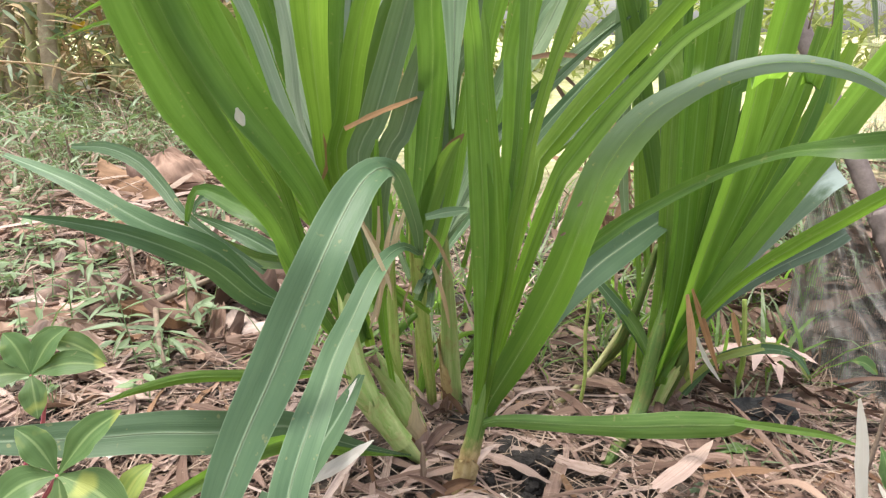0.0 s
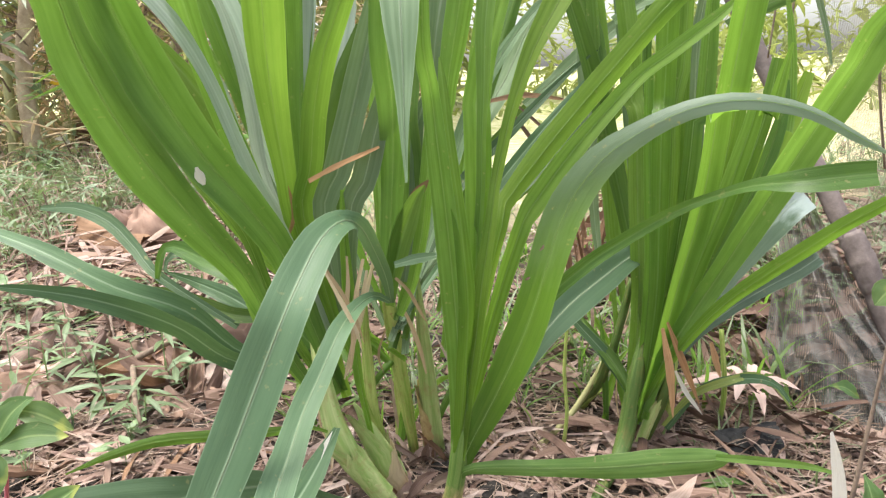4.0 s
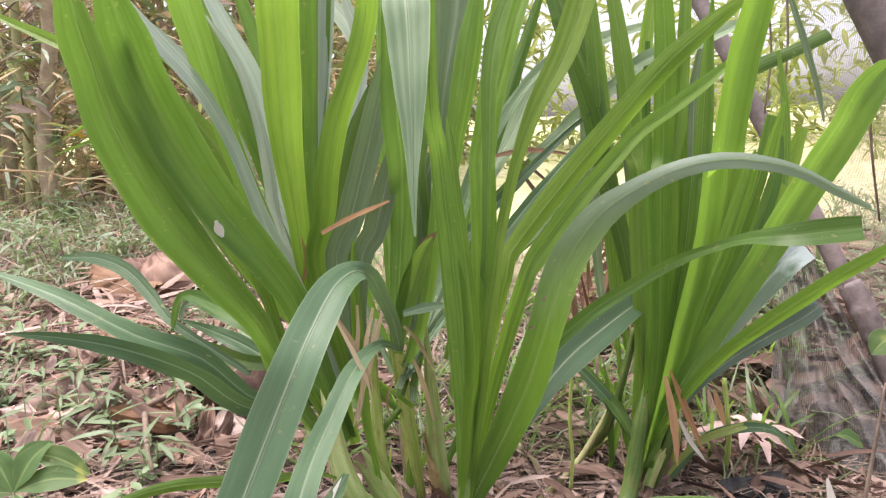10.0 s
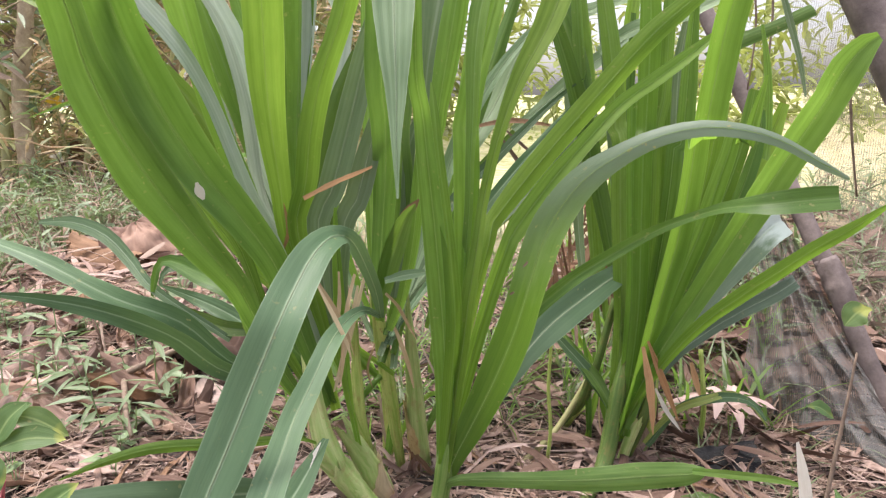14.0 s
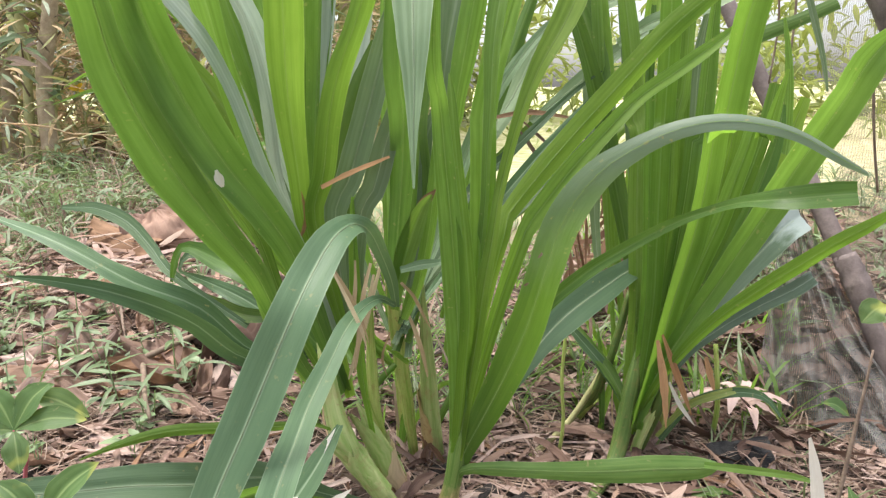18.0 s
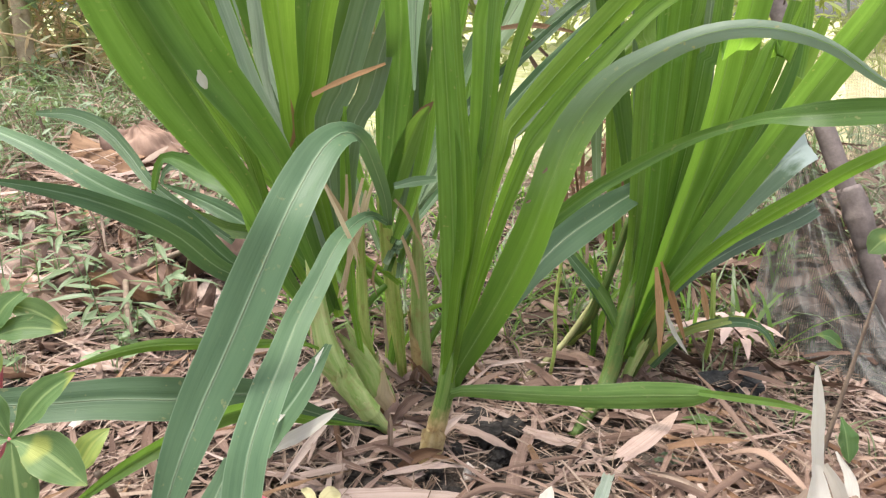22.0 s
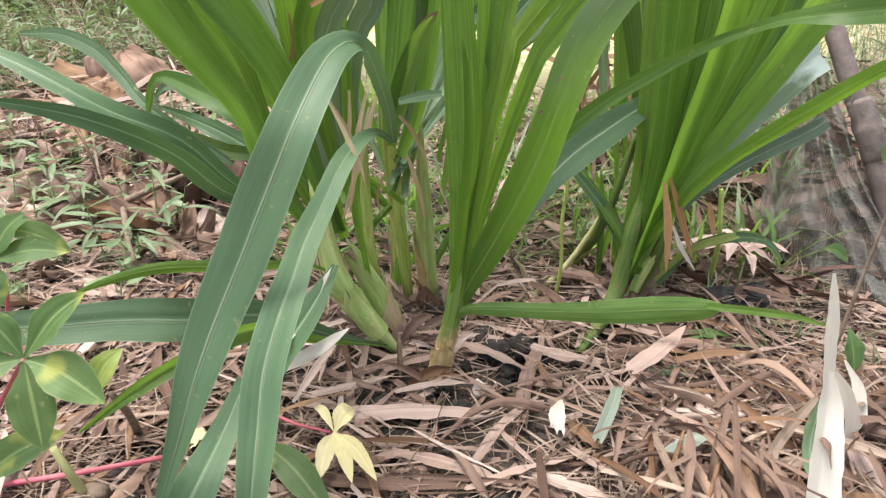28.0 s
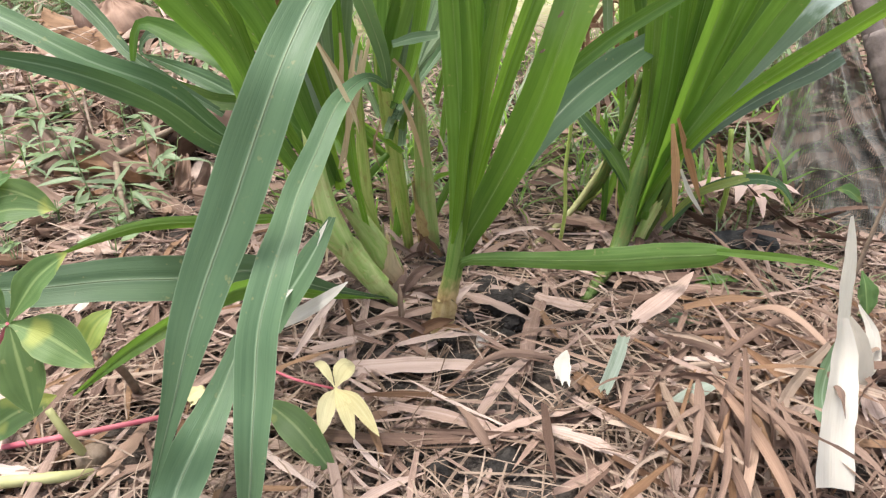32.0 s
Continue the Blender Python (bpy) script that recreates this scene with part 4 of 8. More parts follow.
leaf(mid, "d", (0, 0), (0.193, 0.950, 0.661, 0.0325), (0.210, 0.938, 0.602, 0.0369), (0.225, 0.925, 0.551, 0.0367), (0.236, 0.912, 0.507, 0.0293), (0.242, 0.900, 0.476, 0.0087))
# the clump with the stubs
leaf(left, "d", (20, 10), (-0.104, 0.750, 0.121, 0.0117), (-0.140, 0.735, 0.196, 0.0185), (-0.161, 0.720, 0.261, 0.0247), (-0.170, 0.690, 0.307, 0.0318), (-0.197, 0.660, 0.363, 0.0400), (-0.223, 0.635, 0.419, 0.0474), (-0.240, 0.610, 0.472, 0.0482), (-0.250, 0.593, 0.519, 0.0466), (-0.249, 0.575, 0.554, 0.0437), (-0.248, 0.560, 0.578, 0.0378), (-0.246, 0.545, 0.603, 0.0254), rib=True)
leaf(left, "d", (-14, 0), (-0.090, 0.760, 0.137, 0.0143), (-0.107, 0.745, 0.205, 0.0199), (-0.123, 0.730, 0.271, 0.0261), (-0.132, 0.705, 0.323, 0.0299), (-0.154, 0.680, 0.373, 0.0365), (-0.179, 0.660, 0.418, 0.0415), (-0.202, 0.640, 0.470, 0.0459), (-0.219, 0.625, 0.520, 0.0460), (-0.227, 0.610, 0.557, 0.0434), (-0.228, 0.595, 0.582, 0.0438), (-0.230, 0.580, 0.610, 0.0270), rib=True)
leaf(left, "d", (30, 10), (-0.115, 0.755, 0.161, 0.0115), (-0.147, 0.731, 0.249, 0.0144), (-0.167, 0.708, 0.341, 0.0155), (-0.194, 0.683, 0.399, 0.0181), (-0.220, 0.657, 0.459, 0.0193), (-0.235, 0.634, 0.511, 0.0193), (-0.242, 0.617, 0.558, 0.0195), (-0.239, 0.600, 0.592, 0.0187), rib=True)
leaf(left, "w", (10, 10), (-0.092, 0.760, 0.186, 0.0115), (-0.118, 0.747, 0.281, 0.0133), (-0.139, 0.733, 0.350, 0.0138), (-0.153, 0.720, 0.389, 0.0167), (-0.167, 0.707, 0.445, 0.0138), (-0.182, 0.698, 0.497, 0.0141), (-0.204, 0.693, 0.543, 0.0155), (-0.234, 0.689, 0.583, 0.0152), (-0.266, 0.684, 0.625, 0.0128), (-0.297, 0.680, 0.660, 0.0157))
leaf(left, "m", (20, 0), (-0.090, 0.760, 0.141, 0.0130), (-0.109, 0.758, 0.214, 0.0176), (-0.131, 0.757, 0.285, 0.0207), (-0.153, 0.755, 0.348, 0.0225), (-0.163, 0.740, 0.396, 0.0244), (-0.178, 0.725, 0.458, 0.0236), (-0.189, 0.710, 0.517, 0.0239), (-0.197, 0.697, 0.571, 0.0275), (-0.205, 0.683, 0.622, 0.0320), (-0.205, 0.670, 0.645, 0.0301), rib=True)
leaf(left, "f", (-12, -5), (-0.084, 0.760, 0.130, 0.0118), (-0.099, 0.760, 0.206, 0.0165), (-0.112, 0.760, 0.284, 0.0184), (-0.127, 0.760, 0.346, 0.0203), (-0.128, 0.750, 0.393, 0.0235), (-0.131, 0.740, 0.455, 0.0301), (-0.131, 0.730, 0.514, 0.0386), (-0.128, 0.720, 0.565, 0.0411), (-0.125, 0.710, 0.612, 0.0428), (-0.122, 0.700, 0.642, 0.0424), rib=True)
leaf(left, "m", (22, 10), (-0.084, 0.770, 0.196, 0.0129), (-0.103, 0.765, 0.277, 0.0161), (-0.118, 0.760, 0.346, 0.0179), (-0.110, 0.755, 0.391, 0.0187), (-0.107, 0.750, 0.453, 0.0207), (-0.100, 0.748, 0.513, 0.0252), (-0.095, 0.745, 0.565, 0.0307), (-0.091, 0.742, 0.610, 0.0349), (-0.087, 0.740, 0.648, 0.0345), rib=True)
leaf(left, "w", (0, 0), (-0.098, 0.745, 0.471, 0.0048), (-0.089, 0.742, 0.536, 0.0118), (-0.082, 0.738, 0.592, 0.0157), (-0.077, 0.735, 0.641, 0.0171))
leaf(left, "f", (-25, 8), (-0.085, 0.750, 0.210, 0.0125), (-0.100, 0.743, 0.288, 0.0180), (-0.111, 0.737, 0.358, 0.0207), (-0.098, 0.730, 0.400, 0.0241), (-0.087, 0.717, 0.458, 0.0257), (-0.072, 0.703, 0.509, 0.0249), (-0.054, 0.690, 0.548, 0.0231), (-0.040, 0.680, 0.584, 0.0247), (-0.033, 0.670, 0.613, 0.0220), (-0.034, 0.660, 0.640, 0.0174), rib=True)
leaf(left, "g", (0, 0), (-0.075, 0.760, 0.206, 0.0165), (-0.089, 0.757, 0.285, 0.0220), (-0.090, 0.754, 0.358, 0.0259), (-0.074, 0.751, 0.390, 0.0298), (-0.055, 0.749, 0.448, 0.0305), (-0.037, 0.746, 0.507, 0.0276), (-0.025, 0.743, 0.550, 0.0201), (-0.017, 0.740, 0.584, 0.0082), rib=True)
leaf(left, "g", (8, 0), (-0.069, 0.750, 0.229, 0.0174), (-0.069, 0.740, 0.301, 0.0214), (-0.058, 0.730, 0.362, 0.0251), (-0.044, 0.720, 0.384, 0.0274), (-0.029, 0.713, 0.432, 0.0246), (-0.015, 0.707, 0.475, 0.0161), (-0.009, 0.700, 0.509, 0.0045), rib=True)
leaf(left, "d", (0, 0), (-0.089, 0.780, 0.279, 0.0189), (-0.089, 0.788, 0.359, 0.0246), (-0.087, 0.796, 0.397, 0.0327), (-0.075, 0.800, 0.449, 0.0364), (-0.057, 0.800, 0.499, 0.0296), (-0.045, 0.800, 0.542, 0.0051))
leaf(left, "g", (30, 0), (-0.100, 0.800, 0.192, 0.0133), (-0.129, 0.813, 0.291, 0.0221), (-0.156, 0.827, 0.386, 0.0292), (-0.161, 0.840, 0.436, 0.0410), (-0.179, 0.847, 0.497, 0.0475), (-0.194, 0.853, 0.551, 0.0406), (-0.205, 0.860, 0.605, 0.0067))
leaf(left, "d", (30, 0), (-0.085, 0.760, 0.193, 0.0089), (-0.105, 0.762, 0.284, 0.0123), (-0.121, 0.763, 0.363, 0.0119), (-0.115, 0.765, 0.415, 0.0138), (-0.111, 0.767, 0.496, 0.0160), (-0.107, 0.768, 0.573, 0.0170), (-0.105, 0.770, 0.643, 0.0156))
leaf(left, "m", (-20, 0), (-0.098, 0.750, 0.106, 0.0104), (-0.127, 0.748, 0.157, 0.0140), (-0.154, 0.745, 0.199, 0.0149), (-0.174, 0.742, 0.245, 0.0122), (-0.184, 0.740, 0.290, 0.0048))
leaf(left, "b", (0, 0), (-0.025, 0.740, 0.248, 0.0073), (-0.027, 0.706, 0.288, 0.0126), (-0.034, 0.664, 0.329, 0.0148), (-0.041, 0.621, 0.361, 0.0176), (-0.051, 0.583, 0.374, 0.0228), (-0.064, 0.551, 0.368, 0.0287), (-0.077, 0.526, 0.347, 0.0336), (-0.089, 0.500, 0.322, 0.0366), (-0.109, 0.487, 0.278, 0.0392), (-0.129, 0.474, 0.233, 0.0398), (-0.147, 0.459, 0.194, 0.0355), (-0.161, 0.441, 0.158, 0.0291), (-0.173, 0.426, 0.120, 0.0187), (-0.188, 0.414, 0.078, 0.0099), (-0.201, 0.405, 0.043, 0.0025), rib=True)
leaf(left, "b", (0, 0), (-0.026, 0.730, 0.253, 0.0060), (-0.039, 0.700, 0.270, 0.0086), (-0.052, 0.660, 0.274, 0.0141), (-0.064, 0.610, 0.269, 0.0192), (-0.077, 0.570, 0.247, 0.0206), (-0.089, 0.530, 0.227, 0.0232), (-0.095, 0.490, 0.211, 0.0257), (-0.099, 0.470, 0.202, 0.0274), (-0.110, 0.440, 0.168, 0.0289), (-0.114, 0.420, 0.133, 0.0279), (-0.117, 0.400, 0.100, 0.0238), (-0.121, 0.390, 0.067, 0.0184), (-0.126, 0.385, 0.040, 0.0122), rib=True)
leaf(left, "b", (-10, 10), (-0.086, 0.680, 0.134, 0.0071), (-0.091, 0.640, 0.135, 0.0146), (-0.103, 0.600, 0.124, 0.0235), (-0.115, 0.550, 0.120, 0.0248), (-0.120, 0.500, 0.122, 0.0183))
leaf(left, "pale", (0, 0), (-0.095, 0.665, 0.122, 0.0041), (-0.104, 0.622, 0.121, 0.0066), (-0.113, 0.567, 0.120, 0.0051), (-0.114, 0.500, 0.141, 0.0023), label="bleached dry margin of a leaf")
leaf(left, "b", (0, 0), (-0.148, 0.520, 0.103, 0.0144), (-0.160, 0.480, 0.079, 0.0230), (-0.169, 0.440, 0.067, 0.0322), (-0.184, 0.417, 0.041, 0.0376), (-0.187, 0.395, 0.030, 0.0249), rib=True)
leaf(left, "k", (0, 0), (-0.217, 0.820, 0.201, 0.0081), (-0.318, 0.860, 0.258, 0.0124), (-0.359, 0.900, 0.285, 0.0171), (-0.403, 0.936, 0.315, 0.0205), (-0.460, 0.968, 0.330, 0.0180), (-0.525, 1.000, 0.327, 0.0062))
leaf(left, "d", (0, 0), (-0.105, 0.780, 0.164, 0.0105), (-0.163, 0.797, 0.229, 0.0196), (-0.209, 0.814, 0.268, 0.0275), (-0.251, 0.831, 0.285, 0.0279), (-0.286, 0.843, 0.298, 0.0160), (-0.303, 0.849, 0.295, 0.0114), (-0.314, 0.854, 0.273, 0.0102), (-0.322, 0.860, 0.249, 0.0042))
# the fan beside the net
leaf(right, "m", (12, 0), (0.263, 0.830, 0.054, 0.0146), (0.273, 0.836, 0.138, 0.0193), (0.277, 0.842, 0.218, 0.0209), (0.275, 0.848, 0.302, 0.0232), (0.274, 0.854, 0.374, 0.0233), (0.275, 0.860, 0.438, 0.0242), (0.271, 0.868, 0.435, 0.0262), (0.269, 0.876, 0.498, 0.0246), (0.263, 0.884, 0.560, 0.0224), (0.256, 0.892, 0.615, 0.0189), (0.250, 0.900, 0.657, 0.0168), rib=True)
leaf(right, "f", (22, 15), (0.269, 0.810, 0.052, 0.0115), (0.283, 0.812, 0.147, 0.0153), (0.290, 0.814, 0.226, 0.0176), (0.291, 0.817, 0.301, 0.0197), (0.291, 0.819, 0.372, 0.0212), (0.292, 0.822, 0.439, 0.0226), (0.295, 0.827, 0.430, 0.0230), (0.298, 0.831, 0.503, 0.0247), (0.300, 0.836, 0.574, 0.0251), (0.297, 0.840, 0.644, 0.0203), rib=True)
leaf(right, "m", (-28, -10), (0.269, 0.820, 0.043, 0.0124), (0.289, 0.822, 0.136, 0.0176), (0.308, 0.824, 0.223, 0.0205), (0.320, 0.827, 0.299, 0.0233), (0.328, 0.829, 0.364, 0.0254), (0.334, 0.833, 0.427, 0.0249), (0.345, 0.840, 0.427, 0.0254), (0.351, 0.847, 0.494, 0.0232), (0.356, 0.853, 0.560, 0.0163), (0.364, 0.860, 0.632, 0.0034), rib=True)
leaf(right, "f", (-10, -5), (0.271, 0.800, 0.061, 0.0156), (0.291, 0.795, 0.154, 0.0211), (0.305, 0.789, 0.227, 0.0243), (0.319, 0.784, 0.291, 0.0267), (0.328, 0.776, 0.353, 0.0283), (0.330, 0.765, 0.407, 0.0296), (0.331, 0.755, 0.458, 0.0297), (0.332, 0.744, 0.434, 0.0329), (0.338, 0.736, 0.493, 0.0340), (0.345, 0.731, 0.550, 0.0350), (0.356, 0.725, 0.599, 0.0320), (0.358, 0.720, 0.625, 0.0293), rib=True)
leaf(right, "f", (28, 15), (0.271, 0.800, 0.067, 0.0120), (0.295, 0.798, 0.156, 0.0170), (0.318, 0.796, 0.223, 0.0199), (0.338, 0.794, 0.279, 0.0214), (0.356, 0.792, 0.329, 0.0215), (0.369, 0.790, 0.375, 0.0205), (0.380, 0.788, 0.414, 0.0183), (0.388, 0.786, 0.446, 0.0168), (0.398, 0.784, 0.422, 0.0180), (0.408, 0.782, 0.466, 0.0114), (0.416, 0.780, 0.503, 0.0025), rib=True)
leaf(right, "d", (-25, -15), (0.269, 0.800, 0.061, 0.0099), (0.295, 0.800, 0.126, 0.0131), (0.323, 0.800, 0.191, 0.0162), (0.350, 0.800, 0.245, 0.0185), (0.372, 0.800, 0.289, 0.0201), (0.394, 0.805, 0.335, 0.0218), (0.414, 0.810, 0.384, 0.0215), (0.428, 0.815, 0.430, 0.0150), (0.433, 0.820, 0.463, 0.0050), rib=True)
leaf(right, "m", (12, 0), (0.271, 0.800, 0.073, 0.0155), (0.293, 0.793, 0.139, 0.0205), (0.319, 0.785, 0.194, 0.0239), (0.349, 0.775, 0.252, 0.0269), (0.372, 0.757, 0.308, 0.0300), (0.392, 0.739, 0.359, 0.0334), (0.409, 0.721, 0.405, 0.0353), (0.422, 0.703, 0.443, 0.0355), (0.433, 0.685, 0.478, 0.0340), (0.439, 0.675, 0.502, 0.0350), (0.453, 0.667, 0.525, 0.0247), (0.463, 0.660, 0.534, 0.0096), rib=True)
leaf(right, "f", (-15, 0), (0.273, 0.800, 0.077, 0.0084), (0.291, 0.785, 0.129, 0.0109), (0.318, 0.770, 0.180, 0.0137), (0.347, 0.750, 0.225, 0.0163), (0.378, 0.720, 0.267, 0.0173), (0.405, 0.690, 0.303, 0.0164), (0.425, 0.665, 0.331, 0.0151), (0.446, 0.643, 0.354, 0.0113), (0.461, 0.620, 0.378, 0.0039), rib=True)
leaf(right, "v", (0, 0), (0.282, 0.820, 0.067, 0.0101), (0.329, 0.840, 0.132, 0.0144), (0.373, 0.860, 0.188, 0.0216), (0.414, 0.880, 0.228, 0.0298), (0.457, 0.900, 0.263, 0.0374), (0.499, 0.920, 0.295, 0.0430), (0.530, 0.940, 0.306, 0.0437), rib=True)
leaf(right, "v", (0, 0), (0.288, 0.830, 0.070, 0.0073), (0.346, 0.850, 0.138, 0.0116), (0.401, 0.870, 0.170, 0.0161), (0.458, 0.888, 0.193, 0.0186), (0.508, 0.904, 0.209, 0.0218), (0.545, 0.920, 0.223, 0.0213), rib=True)
leaf(right, "m", (-30, 0), (0.281, 0.820, 0.114, 0.0113), (0.301, 0.823, 0.216, 0.0137), (0.308, 0.826, 0.292, 0.0147), (0.311, 0.829, 0.371, 0.0156), (0.311, 0.833, 0.439, 0.0165), (0.321, 0.839, 0.482, 0.0176), (0.325, 0.844, 0.561, 0.0174), (0.329, 0.850, 0.638, 0.0133))
leaf(right, "m", (-15, 0), (0.268, 0.820, 0.059, 0.0101), (0.279, 0.824, 0.150, 0.0140), (0.285, 0.828, 0.243, 0.0164), (0.284, 0.832, 0.325, 0.0159), (0.282, 0.836, 0.402, 0.0142), (0.281, 0.840, 0.481, 0.0113))
leaf(right, "f", (-12, 0), (0.286, 0.830, 0.070, 0.0116), (0.320, 0.832, 0.192, 0.0168), (0.344, 0.833, 0.263, 0.0191), (0.363, 0.835, 0.324, 0.0214), (0.375, 0.837, 0.377, 0.0223), (0.384, 0.838, 0.429, 0.0219), (0.391, 0.840, 0.487, 0.0189), rib=True)
leaf(right, "m", (14, 0), (0.301, 0.840, 0.105, 0.0109), (0.340, 0.843, 0.202, 0.0155), (0.369, 0.847, 0.266, 0.0173), (0.395, 0.850, 0.328, 0.0197), (0.415, 0.853, 0.380, 0.0200), (0.431, 0.857, 0.433, 0.0190), (0.441, 0.860, 0.487, 0.0142), rib=True)
leaf(right, "m", (-18, 0), (0.287, 0.850, 0.076, 0.0119), (0.312, 0.854, 0.199, 0.0157), (0.323, 0.858, 0.285, 0.0180), (0.327, 0.862, 0.353, 0.0190), (0.328, 0.866, 0.419, 0.0200), (0.330, 0.870, 0.487, 0.0195))
leaf(right, "f", (10, 0), (0.310, 0.850, 0.116, 0.0146), (0.352, 0.855, 0.199, 0.0200), (0.389, 0.860, 0.263, 0.0239), (0.419, 0.865, 0.318, 0.0263), (0.445, 0.870, 0.372, 0.0273), (0.469, 0.875, 0.419, 0.0243), (0.489, 0.880, 0.469, 0.0120), rib=True)
leaf(right, "d", (0, 0), (0.395, 0.900, 0.528, 0.0144), (0.441, 0.907, 0.549, 0.0195), (0.491, 0.913, 0.567, 0.0174), (0.540, 0.920, 0.587, 0.0175))
leaf(right, "g", (0, 0), (0.516, 0.880, 0.476, 0.0028), (0.509, 0.887, 0.519, 0.0078), (0.492, 0.893, 0.578, 0.0099), (0.470, 0.900, 0.648, 0.0070))
leaf(right, "m", (0, 0), (0.411, 0.840, 0.323, 0.0108), (0.437, 0.844, 0.407, 0.0105), (0.451, 0.848, 0.400, 0.0126), (0.454, 0.852, 0.455, 0.0125), (0.451, 0.856, 0.516, 0.0096), (0.444, 0.860, 0.564, 0.0041))
leaf(right, "k", (0, 0), (0.275, 0.820, 0.059, 0.0116), (0.259, 0.825, 0.096, 0.0150), (0.232, 0.830, 0.137, 0.0156), (0.202, 0.835, 0.173, 0.0120), (0.185, 0.840, 0.194, 0.0042))
leaf(right, "m", (0, 0), (0.271, 0.840, 0.041, 0.0119), (0.260, 0.847, 0.078, 0.0133), (0.252, 0.853, 0.116, 0.0103), (0.247, 0.860, 0.152, 0.0058))
leaf(right, "k", (0, 0), (0.303, 0.800, 0.045, 0.0071), (0.334, 0.792, 0.095, 0.0097), (0.361, 0.784, 0.112, 0.0123), (0.394, 0.776, 0.119, 0.0115), (0.419, 0.768, 0.114, 0.0081), (0.434, 0.760, 0.094, 0.0034))
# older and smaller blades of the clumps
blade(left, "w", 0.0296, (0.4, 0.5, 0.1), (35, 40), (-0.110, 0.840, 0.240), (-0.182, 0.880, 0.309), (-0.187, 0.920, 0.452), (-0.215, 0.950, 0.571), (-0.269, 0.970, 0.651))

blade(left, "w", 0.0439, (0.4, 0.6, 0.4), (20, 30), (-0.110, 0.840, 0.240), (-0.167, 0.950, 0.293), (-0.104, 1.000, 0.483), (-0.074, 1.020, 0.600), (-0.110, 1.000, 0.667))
blade(left, "k", 0.0239, (0.35, 0.5, 0.3), (-5, -35), (-0.105, 0.800, 0.175), (-0.182, 0.740, 0.195), (-0.232, 0.700, 0.263), (-0.290, 0.680, 0.298), (-0.365, 0.690, 0.338), (-0.448, 0.720, 0.362))
blade(left, "k", 0.0226, (0.35, 0.5, 0.05), (25, 10), (-0.105, 0.800, 0.175), (-0.186, 0.720, 0.195), (-0.230, 0.660, 0.262), (-0.280, 0.630, 0.299), (-0.332, 0.620, 0.316), (-0.383, 0.620, 0.323))
blade(left, "k", 0.0286, (0.3, 0.45, 0.05), (-10, -10), (-0.105, 0.800, 0.175), (-0.164, 0.820, 0.214), (-0.224, 0.880, 0.254), (-0.269, 0.900, 0.272), (-0.306, 0.900, 0.278), (-0.325, 0.900, 0.261), (-0.317, 0.890, 0.251))
blade(left, "k", 0.0230, (0.3, 0.5, 0.05), (0, 0), (-0.105, 0.800, 0.175), (-0.154, 0.800, 0.199), (-0.226, 0.850, 0.226), (-0.281, 0.880, 0.242), (-0.323, 0.890, 0.256))
blade(left, "d", 0.0209, (0.3, 0.5, 0.05), (0, 0), (-0.105, 0.800, 0.175), (-0.170, 0.800, 0.214), (-0.232, 0.840, 0.211), (-0.323, 0.900, 0.222), (-0.404, 0.930, 0.225))
blade(left, "b", 0.0367, (0.05, 0.62, 0.5), (-18, -18), (-0.035, 0.710, 0.016), (-0.092, 0.640, 0.074), (-0.146, 0.600, 0.120), (-0.191, 0.540, 0.150), (-0.241, 0.520, 0.162), (-0.291, 0.500, 0.169), (-0.352, 0.480, 0.179), rib=True)
blade(left, "m", 0.0122, (0.1, 0.6, 0.1), (10, 10), (-0.064, 0.740, 0.079), (-0.117, 0.700, 0.125), (-0.143, 0.660, 0.144), (-0.197, 0.640, 0.153), (-0.251, 0.630, 0.156), (-0.301, 0.630, 0.143), (-0.345, 0.630, 0.126), rib=True)
blade(left, "m", 0.0168, (0.06, 0.6, 0.1), (10, 10), (-0.035, 0.700, 0.021), (-0.101, 0.620, 0.081), (-0.142, 0.560, 0.129), (-0.182, 0.500, 0.139), (-0.220, 0.475, 0.126), (-0.264, 0.460, 0.097), rib=True)
blade(right, "g", 0.0287, (0.4, 0.5, 0.3), (10, 10), (0.280, 0.820, 0.041), (0.290, 0.830, 0.166), (0.331, 0.860, 0.288), (0.350, 0.880, 0.415), (0.359, 0.900, 0.513), (0.379, 0.920, 0.597), rib=True)
blade(right, "y", 0.0099, (0.5, 0.4, 0.1), (0, 0), (0.298, 0.800, 0.050), (0.330, 0.790, 0.095), (0.370, 0.780, 0.116), (0.399, 0.780, 0.121), (0.422, 0.775, 0.109), (0.441, 0.770, 0.080))
blade(right, "d", 0.0156, (0.4, 0.5, 0.1), (0, 0), (0.268, 0.800, 0.067), (0.247, 0.820, 0.118), (0.221, 0.840, 0.155), (0.203, 0.860, 0.184))
blade(right, "d", 0.0264, (0.4, 0.6, 0.4), (0, 0), (0.282, 0.820, 0.117), (0.283, 0.840, 0.177), (0.264, 0.880, 0.317), (0.233, 0.900, 0.462), (0.205, 0.900, 0.555), (0.181, 0.900, 0.617))
blade(right, "g", 0.0263, (0.4, 0.5, 0.3), (0, 0), (0.293, 0.840, 0.027), (0.298, 0.880, 0.194), (0.298, 0.950, 0.389), (0.286, 0.970, 0.526), (0.271, 0.980, 0.653), rib=True)
blade(mid, "m", 0.0179, (0.4, 0.5, 0.1), (0, 10), (-0.014, 0.770, 0.194), (0.006, 0.850, 0.263), (0.102, 0.950, 0.320), (0.207, 1.000, 0.405), (0.289, 1.020, 0.505))
